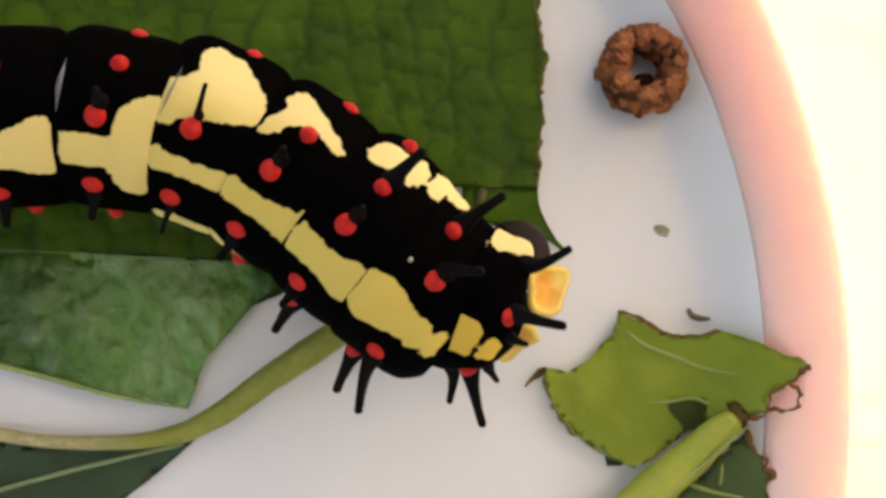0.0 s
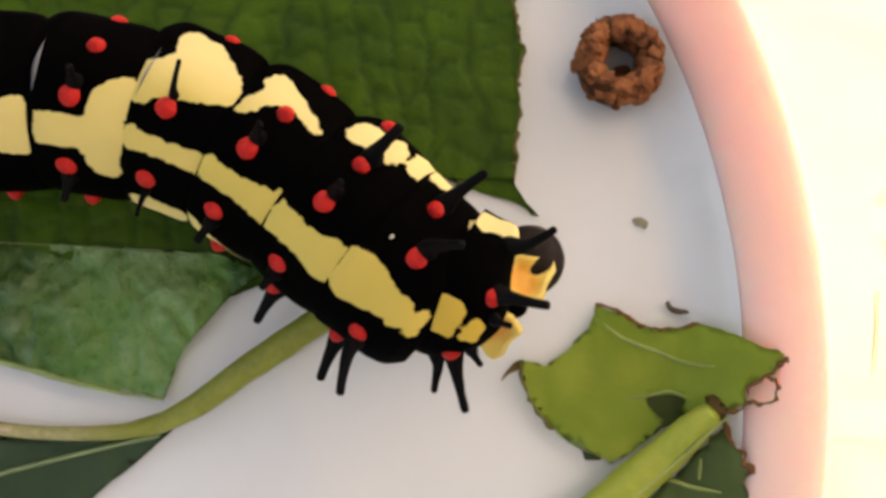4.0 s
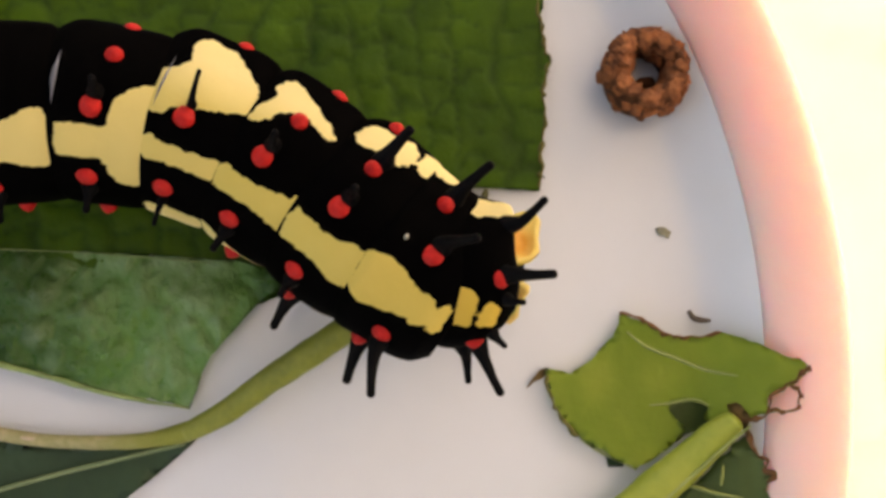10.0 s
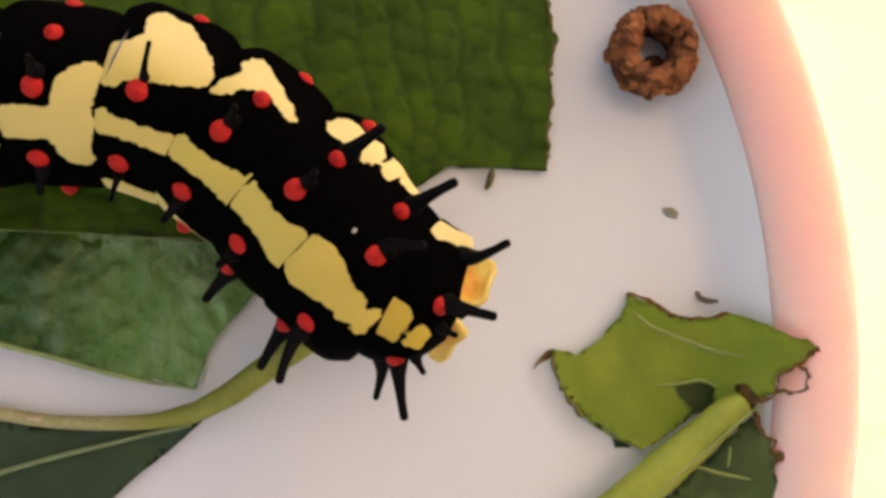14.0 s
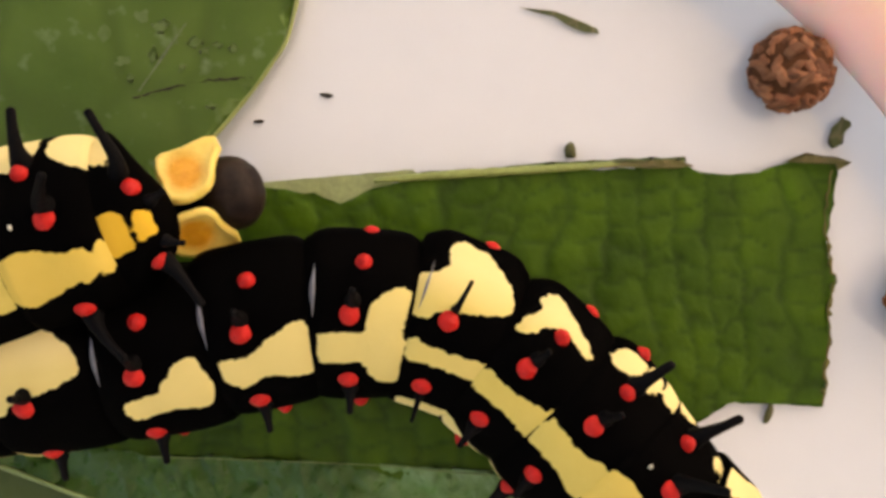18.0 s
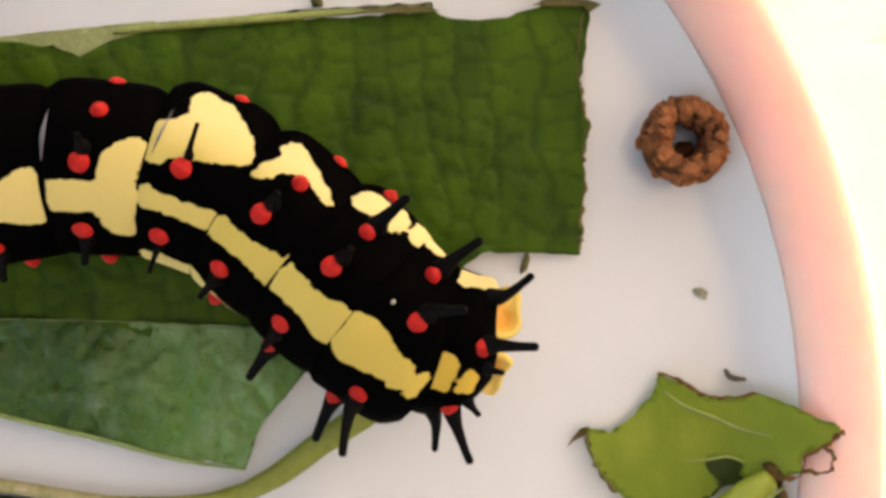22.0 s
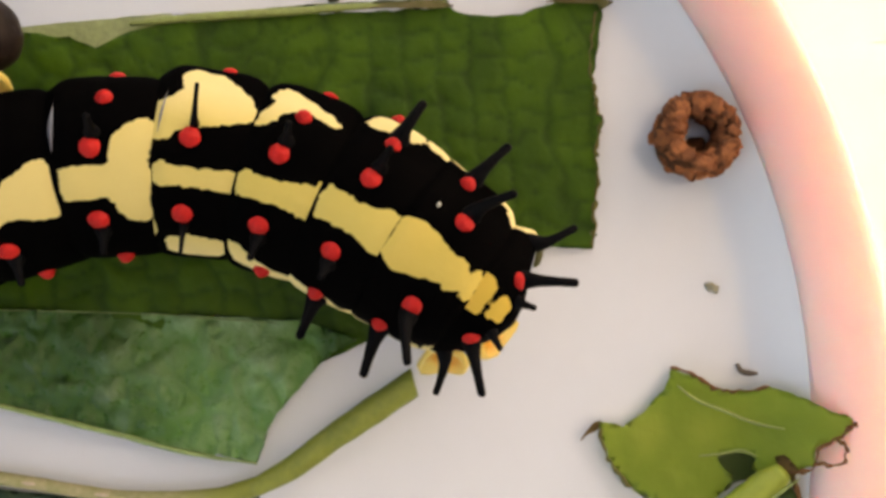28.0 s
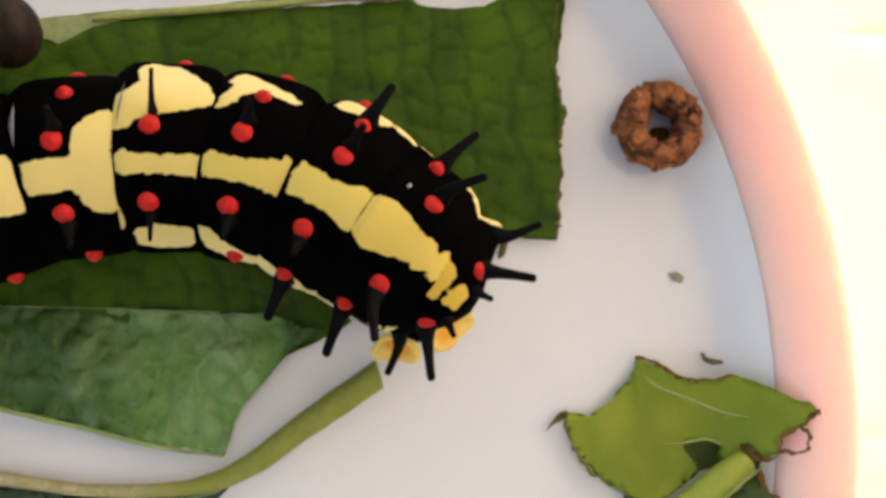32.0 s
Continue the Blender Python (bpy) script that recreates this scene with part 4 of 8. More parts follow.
SPOT_TURN = [58.0, 49.0, 32.1, 24.4, 21.8, 22.8, 21.8, 24.3, 23.3, 23.1, 23.2]      # degrees from the back's middle line
SIDE_TURN = [90.0, 80.0, 64.5, 54.1, 49.7, 54.8, 52.9, 53.5, 53.6, 53.5, 53.5]
SPOT_X = [0, 0.13, 0.02, -0.01, 0.01, 0, 0.13, 0.03, 0.03, 0, 0]
SIDE_X = [0, -0.4, -0.7, 0.0, 0.38, 0.6, 0.63, 0.61, 0.48, 0.5, 0.5]
SEG_WIDE = [1.0, 1.0, 1.0, 1.0, 0.985, 0.97, 0.95, 0.95, 0.95, 0.95, 0.95]      # breadth against height
SPINE_LONG = [0, 2.05, 2.1, 1.2, 0.9, 1.7, 0.9, 0.95, 1.0, 1.0, 1.0]
# yellow marks ring by ring, from the collar backwards: (mm ahead of the spots, degrees from the back's middle line)
SIDE_BAND = [(-1.8, 19), (-0.85, 19.5), (-0.6, 25), (-0.1, 27.5), (0.9, 31), (1.88, 36), (2.4, 40), (2.3, 50), (2.09, 56), (0.76, 71), (-0.36, 73), (-0.95, 66), (-0.52, 54), (-1.4, 47), (-1.8, 47)]
MARKS = [
    [],
    [[(-1.5, -14), (-1.5, 14), (-1.0, 19), (-0.55, 18), (-0.35, 14), (-0.35, -14)],
     [(-0.09, -13), (-0.07, 18), (0.25, 22), (0.54, 19), (0.6, -12)],
     [(-2.1, 71), (-1.6, 69), (-1.2, 75), (-0.8, 77), (-0.3, 86), (-0.1, 95), (-0.5, 101), (-1.2, 98), (-2.1, 97)]],
    [[(-2.15, -5), (-2.15, 14), (-1.2, 18), (-0.45, 14.6), (0.1, 11), (0.55, 9.5), (0.75, 13.5), (0.95, 10), (1.28, 9.5), (1.3, -5)],
     [(1.38, -5), (1.38, 11), (1.55, 13), (1.8, 12.5), (1.8, -5)],
     [(-1.85, 76.7), (-1.2, 78.8), (-0.75, 85.9), (-0.9, 96.9), (-1.85, 106.6)],
     [(0.5, 74), (0.85, 68), (1.15, 72), (1.1, 84), (0.75, 84)],
     [(1.25, 66), (2.15, 64), (2.15, 112), (1.35, 108)]],
    [[(-1.36, -5), (-1.36, 11.2), (-0.8, 9.6), (0.3, 9), (0.75, 10.1), (1.2, 14.2), (1.5, 13), (2.55, 13.8), (2.55, -5)],
     [(-1.6, 66), (-1.1, 60.9), (-0.4, 63), (0.0, 72), (-0.2, 82.3), (-1.3, 77)],
     [(0.15, 69.1), (0.5, 64), (0.9, 67.1), (0.95, 79.3), (0.45, 91.3), (0.1, 81.3)],
     [(1.08, 73.2), (1.5, 70.1), (2.35, 73.2), (2.35, 103.2), (1.4, 101.3), (1.05, 87.3)]],
    [[(-1.26, -5), (-1.26, 8.2), (-0.9, 7.2), (0.3, 7.0), (1.1, 8.4), (1.7, 10.5), (1.95, 13.5), (2.2, 12.5), (2.2, -5)],
     [(-1.3, 34), (-0.8, 37), (-0.3, 50), (0.5, 54), (1.3, 49), (1.9, 50), (2.05, 54), (0.45, 64), (-0.8, 70), (-1.3, 62), (-0.75, 54.5), (-1.3, 49)]],
    [[(-1.3, 1.6), (-1.25, 6.5), (-0.95, 7.2), (-0.5, 5.6), (0.8, 5.4), (1.7, 6.6), (2.1, 8.6), (2.14, -5), (-0.75, -5)],
     SIDE_BAND],
    [[(-1.1, 11), (0.7, 11), (0.95, 28), (1.75, 37), (2.45, 39), (2.6, 33), (2.2, 14), (2.35, 2), (2.1, -12), (2.3, -22), (1.9, -25), (1.2, -23), (0.72, -8), (-1.1, -9)]],
    [[(-1.05, 12), (0, 9), (1.55, 22), (2.4, 25), (2.6, 22), (2.6, 3), (2.4, -13), (0.67, -4), (-0.36, -11), (-1.07, -2)]],
    [[(-0.65, 8), (0.73, 11), (1.74, 28), (2.4, 29), (2.9, 11), (2.7, -8), (1.1, -2), (-0.3, -7), (-0.75, 2)]],
    [SIDE_BAND],
    [SIDE_BAND],
]


# marks that stand on the flank turned to the lower leaf alone, in place of the band
LONE_MARKS = {4: [[(-1.2, 40), (-0.7, 38), (0.0, 48), (0.9, 57), (1.9, 58), (1.9, 70), (0.3, 68), (-0.9, 54)]],
              5: [[(-1.75, 26), (-1.2, 26), (-0.95, 36), (-1.1, 46), (-1.6, 50)],
                  [(-0.75, 43), (0.2, 38), (1.3, 39), (1.75, 44), (1.6, 60), (0.2, 64), (-0.6, 59)]]}
# larger flank marks of the larva that holds its fore end up
RAISED_MARKS = {1: [[(-2.1, 60), (-1.4, 55), (-0.6, 58), (-0.35, 72), (-0.6, 96), (-2.1, 100)]],
                2: [[(0.2, 74), (0.9, 64), (2.1, 60), (2.3, 110), (0.6, 106)], [(-2.0, 68), (-1.2, 66), (-0.3, 70), (-0.05, 82), (-0.3, 104), (-2.0, 106)]],
                3: [[(0.7, 68), (1.4, 62), (2.4, 64), (2.4, 104), (1.0, 100)], [(-1.5, 66), (-0.6, 60), (0.3, 66), (0.2, 92), (-1.3, 90)]]}


def mark_value(u, turn, radius, shapes):
    """How far (mm) a point of the skin lies inside the nearest mark; negative outside."""
    best = np.full(u.shape, -9.0)
    for shape in shapes:
        p = np.array(shape, float)
        # a shape that crosses the back's middle line stands once; any other stands on both sides
        a = turn if p[:, 1].min() < -6 else np.abs(turn)
        x, y = p[:, 0], np.radians(p[:, 1]) * radius
        px, py = u, np.radians(a) * radius
        inside = np.zeros(u.shape, bool)
        dist = np.full(u.shape, 9.0)
        for i in range(len(p)):
            x0, y0, x1, y1 = x[i - 1], y[i - 1], x[i], y[i]
            dx, dy = x1 - x0, y1 - y0
            t = np.clip(((px - x0) * dx + (py - y0) * dy) / (dx * dx + dy * dy + 1e-9), 0, 1)
            dist = np.minimum(dist, np.hypot(px - x0 - t * dx, py - y0 - t * dy))
            cross = (y0 > py) != (y1 > py)
            inside ^= cross & (px < (x1 - x0) * (py - y0) / (y1 - y0 if y1 != y0 else 1e-9) + x0)
        best = np.maximum(best, np.where(inside, dist, -dist))
    return best


# the tapering first ring, by mm ahead of its spots: half breadth, crest, keel and middle
TAPER_X = [-2.1, -1.5, -0.7, 0.1, 0.55, 0.9, 1.1]
TAPER_WIDE = [3.0, 3.4, 3.05, 2.05, 1.55, 0.95, 0.05]
TAPER_TOP = [3.35, 3.6, 3.5, 3.38, 3.1, 2.4, 1.7]
TAPER_LOW = [-2.7, -2.7, -2.2, -0.6, 0.3, 1.0, 1.6]
TAPER_SPREAD = np.linspace(-0.28, 0.28, 9)      # rounds the profile between its stations
TAPER_MID = [0.4, 0.4, 0.8, 1.6, 1.6, 1.55, 1.65]


def skin_point(k, u, turn, lift=0.0):
    """A point of ring k's skin, mm ahead of its spots and degrees from the back's middle line."""
    c, q = math.cos(radians(turn)), math.sin(radians(turn))
    if k == 1:
        a, top, low, mid = (float(np.mean(np.interp(u + TAPER_SPREAD * (1.1 - u), TAPER_X, v))) for v in (TAPER_WIDE, TAPER_TOP, TAPER_LOW, TAPER_MID))
        # a broad knob carries the flank's spine
        a += (0.75 if turn > 0 else 0.25) * math.exp(-((u + 0.45) / 0.6) ** 2 - ((abs(turn) - 95) / 24) ** 2)
        return Vector((u, (a + lift) * q, mid + ((top - mid + lift) if c > 0 else (mid - low + lift)) * c))
    r, rear, fore = SEG_RADIUS[k], SEG_REAR[k], SEG_FRONT[k]
    front = (r + SEG_RADIUS[max(k - 1, 0)]) / 2
    back = (r + SEG_RADIUS[min(k + 1, 10)]) / 2
    s = u / fore if u > 0 else -u / rear
    base = r + (front - r) * max(0, s) ** 2 + (back - r) * max(0, -s) ** 2
    over = max(0, u - fore, rear - u)
    pinch = 1 - (0.014 if k < 3 else 0.045) * min(abs(s), 1) ** 4 - 0.22 * over ** 1.2
    if k == 0:
        base, pinch = r * 0.42, math.sqrt(max(0.0005, 1 - (u / 1.5) ** 2))
    rr = base * pinch + lift
    bulge = max(0.0, min(1.0, (turn - 48) / 36)) if 1 < k < 6 else 0.0
    q *= 1 + 0.085 * bulge * bulge * (3 - 2 * bulge)
    tuck = max(0.0, min(1.0, (abs(turn) - 74) / 45)) if k > 3 else 0.0
    q *= 1 - 0.26 * tuck * tuck * (3 - 2 * tuck)
    return Vector((u, rr * q * SEG_WIDE[k], rr * c * (1.0 if c > 0 else 0.9) + SEG_LIFT[k]))


def skin_section(k, parent, raised=False):
    """One body ring: a rounded barrel that tucks into its neighbours, with its own marks."""
    r, rear, fore = SEG_RADIUS[k], SEG_REAR[k], SEG_FRONT[k]
    rows, around = 46, 144
    us = np.linspace(rear - 0.6, fore + 0.6, rows)
    if k == 0:
        us = -1.5 * np.cos(np.linspace(0.02, 3.12, rows))
    if k == 1:
        us = -0.5 - 1.6 * np.cos(np.linspace(0, 3.1416, rows))
    verts = []
    turns = np.linspace(-180, 180, around, endpoint=False)
    for u in us:
        for a in turns:
            verts.append(skin_point(k, u, a, r * 0.014 * noise.noise(Vector((u * 0.7 + k * 7, a * 0.03, 0)))))
    uu = np.repeat(us, around)
    aa = np.tile(turns, rows)
    value = mark_value(uu, aa, r, MARKS[k])
    if k in LONE_MARKS and not raised:
        value = np.where(aa < 0, mark_value(uu, aa, r, MARKS[k][:1] + LONE_MARKS[k]), value)
    if k in RAISED_MARKS and raised:
        value = np.where(aa > 0, mark_value(uu, aa, r, MARKS[k][:2 if k < 3 else 1] + RAISED_MARKS[k]), value)
    # the marks' corners are rounded
    grid = value.reshape(rows, around)
    for _ in range(2):
        grid = (np.roll(grid, 1, 1) + 2 * grid + np.roll(grid, -1, 1)) / 4
        grid[1:-1] = (grid[:-2] + 2 * grid[1:-1] + grid[2:]) / 4
    value = grid.ravel()
    faces = []
    for i in range(rows - 1):
        for j in range(around):
            n = (j + 1) % around
            faces.append((i * around + j, i * around + n, (i + 1) * around + n, (i + 1) * around + j))
    faces.append(tuple(range(around))[::-1])
    faces.append(tuple((rows - 1) * around + j for j in range(around)))
    me = bpy.data.meshes.new("segment")
    me.from_pydata([(x * MM, y * MM, z * MM) for x, y, z in verts], [], faces)
    me.attributes.new("mark", "FLOAT", "POINT").data.foreach_set("value", value.astype(np.float32))
    flank = np.clip((np.abs(aa) - 24) / 34, 0, 1)
    me.attributes.new("pale", "FLOAT", "POINT").data.foreach_set("value", np.maximum(flank, min(0.55, max(0.0, (k - 4) * 0.22))).astype(np.float32))
    me.attributes.new("ripe", "FLOAT", "POINT").data.foreach_set("value", np.full(len(aa), {0: 1.0, 1: 0.85, 2: 0.3}.get(k, 0.0) * (1.0 if raised else 0.6), np.float32))
    me.polygons.foreach_set("use_smooth", [True] * len(me.polygons))
    me.materials.append(SKIN)
    me.update()
    ob = new("segment" if k else "collar", me)
    ob.parent = parent
    return ob


def on_skin(k, u, turn, lift=0.0):
    return skin_point(k, u, turn) + skin_way(k, u, turn) * lift


def skin_way(k, u, turn):
    """Straight off the skin."""
    n = (skin_point(k, u, turn + 1) - skin_point(k, u, turn - 1)).cross(skin_point(k, u + 0.05, turn) - skin_point(k, u - 0.05, turn)).normalized()
    return n if n.dot(Vector((0, math.sin(radians(turn)), math.cos(radians(turn))))) > 0 else -n


def spot(k, seg, u, turn, size, tall):
    """A raised red wart on the skin."""
    bm = bmesh.new()
    bmesh.ops.create_uvsphere(bm, u_segments=20, v_segments=12, radius=1)
    n = skin_way(k, u, turn)
    q = n.to_track_quat("Z", "Y").to_matrix()
    for v in bm.verts:
        w = 1 + 0.1 * noise.noise(v.co * 1.4 + Vector((k, u, turn)))
        # a blunt cone: the flanks draw in towards the tip
        w *= 1 - 0.22 * max(0.0, v.co.z) ** 1.5
        v.co = q @ Vector((v.co.x * size * w, v.co.y * size * w, v.co.z * tall * (1.5 if v.co.z > 0 else 1))) + on_skin(k, u, turn, -0.06)
    part("red_spot", bm, RED, seg, "raised red spot at a spine's foot")


def spine(k, seg, u, turn, way, length, thick):
    """A fleshy black spine, broad at its foot and blunt at its tip, that leaves the skin along way."""
    p = on_skin(k, u, turn, -0.4)
    w = Vector(way).normalized()
    n = skin_way(k, u, turn)
    a = p + n * 0.5
    b = a + (n * 0.55 + w * 0.45).normalized() * length * 0.28
    c = b + (w * 0.95 + n * 0.1).normalized() * length * 0.4
    d = c + (w * 0.92 + Vector((0, 0, -0.12))).normalized() * length * 0.34
    part("spine", tube_bm([p, a, b, c, d], [thick * 2.1, thick * 1.6, thick * 1.05, thick * 0.76, thick * 0.7], 14, 1, 0.1), SPINE, seg)


def flap(seg, side, lean, drop):
    """A cupped orange flap with a drawn-out outer tip beside the collar's middle."""
    bm = bmesh.new()
    rows = []
    for i in range(9):
        s = i / 8
        row = []
        for j in range(24):
            a = 2 * math.pi * j / 24
            tip = max(0, math.cos(a - 0.45)) ** 12 * 0.6 + max(0, math.cos(a - 3.6)) ** 16 * 0.12
            wave = 1 + tip - 0.07 * math.cos(4 * a) + 0.05 * math.sin(3 * a + side) + 0.07 * noise.noise(Vector((math.cos(a) * 2.2, math.sin(a) * 2.2, side + drop)))
            x, y = 0.92 * s * math.cos(a) * wave, 1.08 * s * math.sin(a) * wave
            z = ((0.5 if drop else 0.26) + 0.12 * noise.noise(Vector((math.cos(a) * 1.6, math.sin(a) * 1.6, 3 + side)))) * s ** 2.4 - 0.12 * s - 0.15 * tip * s + 0.05 * noise.noise(Vector((x * 2, y * 2, side)))
            row.append(bm.verts.new((x, y, z)))
        rows.append(row)
    for i in range(8):
        for j in range(24):
            bm.faces.new((rows[i][j], rows[i][(j + 1) % 24], rows[i + 1][(j + 1) % 24], rows[i + 1][j]))
    bmesh.ops.remove_doubles(bm, verts=bm.verts, dist=1e-4)
    bmesh.ops.solidify(bm, geom=bm.faces[:], thickness=0.24)
    # the flap's own axes: ahead, outwards over the collar, and off the skin
    off = Vector((lean, 0.5 * side, 0.6)).normalized()
    ahead = Vector((1, 0, 0))
    ahead = (ahead - off * ahead.dot(off)).normalized()
    out = off.cross(ahead) * side
    base = on_skin(0, 0.15, SPOT_TURN[0] * side, 0.31)
    base = base + Vector((0, (0.45 if side < 0 else 0.0) * -1 * (1 - drop), 0)) - Vector((0.35 * (1 - drop) if side < 0 else 0.0, 0, 0))
    base = Vector((base.x, base.y * (1 - (0.08 if side > 0 else 0.2) * drop), base.z - 0.6 * drop)) + off * 0.55 * drop
    size = (1.12 if drop else 1.28) - (0.1 * drop if side < 0 else 0.0)
    brim = [min(1.0, math.hypot(v.co.x / 0.92, v.co.y / 1.08)) for v in bm.verts]
    for v in bm.verts:
        v.co *= size
        v.co = base + ahead * v.co.x + out * v.co.y + off * v.co.z
    ob = part("flap", bm, CUP, seg, "cupped orange-yellow flap")
    ob.data.attributes.new("brim", "FLOAT", "POINT").data.foreach_set("value", brim)


def larva(name, x, y, z, label, count, lean, drop, raised=False):
    top = tagged(empty(name, x, y, z), label, "caterpillar", group="larvae in the dish")
    segs = []
    for k in range(count):
        seg = skin_section(k, top, raised)
        segs.append(seg)
        if k == 0:
            flap(seg, 1, lean, drop), flap(seg, -1, lean, drop)
            bm = bmesh.new()
            bmesh.ops.create_icosphere(bm, subdivisions=4, radius=1)
            for v in bm.verts:
                groove = 0.05 * math.exp(-(v.co.y / 0.08) ** 2) * max(0, v.co.x)
                v.co = Vector(((1.4 - groove) * v.co.x, 1.55 * v.co.y, 1.55 * v.co.z)) * (1 + 0.02 * noise.noise(v.co * 3))
            head = part("head", bm, HEAD, top, "dark brown head capsule")
            continue
        for side in (1, -1):
            t = SPOT_TURN[k] * side
            size = 0.43 if k > 1 else 0.38
            spot(k, seg, SPOT_X[k], t, size, 0.2)
            far = t + side * (8 if k > 1 else 9)
            ahead, beside, above = {1: (0.75, 0.55, 0.42), 2: (0.5, 0.62, 0.6), 3: (0.12, 0.7, 0.8)}.get(k, (0.05, 1.0, 0.4) if k == 5 else (0.0, 0.9, 0.7))
            if k == 1 and raised:
                ahead, beside, above = (-0.1, 0.95, 0.3) if side > 0 else (0.3, 0.9, 0.2)
            long = SPINE_LONG[k] * (1.25 if k == 1 and raised and side > 0 else 0.6 if k in (3, 5) and side < 0 else 1.0)
            spine(k, seg, SPOT_X[k] + (-0.35 if k == 1 and raised and side > 0 else 0.1), far, (ahead, beside * side, above), long, {1: 0.24, 2: 0.25}[k] if k < 3 else 0.21 if k == 3 else 0.12 if k == 5 else 0.2)
            if k not in (5, 9):
                t2 = SIDE_TURN[k] * side - (10 if side < 0 and k > 2 else 0)
                if k > 1:
                    spot(k, seg, SIDE_X[k], t2, 0.37, 0.26)
                if k < 4 and not (k == 1 and raised and side > 0):
                    spine(k, seg, SIDE_X[k] + 0.1, t2 + side * 7, ({1: 0.35, 2: 0.25}.get(k, 0.1), 0.9 * side, 0.0), SPINE_LONG[k] * {1: 0.78, 2: 0.92, 3: 1.4}[k], {1: 0.21}.get(k, 0.27))
            if k in (3, 4, 5, 6) and side > 0:
                spot(k, seg, -0.5 if k == 3 else 0.9, (88 if k == 3 else 82) * side, 0.36, 0.26 if k == 3 else 0.14)
            if k == 1:
                spine(1, seg, 0.6, side * 34, (0.9, side * 0.35, 0.1), 0.62, 0.16)
        if k in (2, 3, 4):
            line = [on_skin(k, u, -102, 0.05) for u in (SEG_REAR[k] + 0.1, 0.1, SEG_FRONT[k] - 0.3)]
            part("belly_fold", tube_bm(line, [0.05, 0.13, 0.06], 8, 1, 0.5), BELLY, seg, "pale fold along the belly")
        if k == 2:
            bm = bmesh.new()
            bmesh.ops.create_icosphere(bm, subdivisions=2, radius=0.1)
            for v in bm.verts:
                v.co = Vector((v.co.x * 0.8, v.co.y * 1.2, v.co.z)) + on_skin(2, -1.2, 32, 0.02)
            part("pore", bm, BELLY, seg, "tiny pale pore")
        if k >= 5:
            # a glossy crease; its painted sky glint opens widest over the upper flank
            ring = lathe_bm([(1.0, -1.0), (1.02, -0.5), (1.026, 0.0), (1.02, 0.5), (1.0, 1.0)], 96)
            for v in ring.verts:
                t = math.degrees(math.atan2(v.co.y, v.co.x))
                wide = 0.025 + (0.15 if k > 5 else 0.06) * math.exp(-((t - 36) / 12) ** 2)
                c = skin_point(k, SEG_REAR[k] + 0.1, t, -0.13 - 0.12 * (1 - math.exp(-((t - 36) / 20) ** 2)))
                grow = (math.hypot(v.co.x, v.co.y) - 1) * 6.5
                v.co = Vector((SEG_REAR[k] + v.co.z * wide, c.y * (1 + grow * 0.22), c.z * (1 + grow * 0.22)))
            part("fold", ring, GLINT_FOLD, seg, "fold of skin with a sky glint painted in grey")
    return segs, head


build_place()
build_dish()
build_leaves()
build_litter()
MAIN, MAIN_HEAD = larva("caterpillar", -6, 3, 0, "black caterpillar with yellow bands, red spots and black spines, feeding", 11, -0.62, 0.8)
OTHER, OTHER_HEAD = larva("caterpillar", -24, 8, 0, "black and yellow caterpillar with orange flaps lying across the other's back", 8, -0.1, 0.0, True)


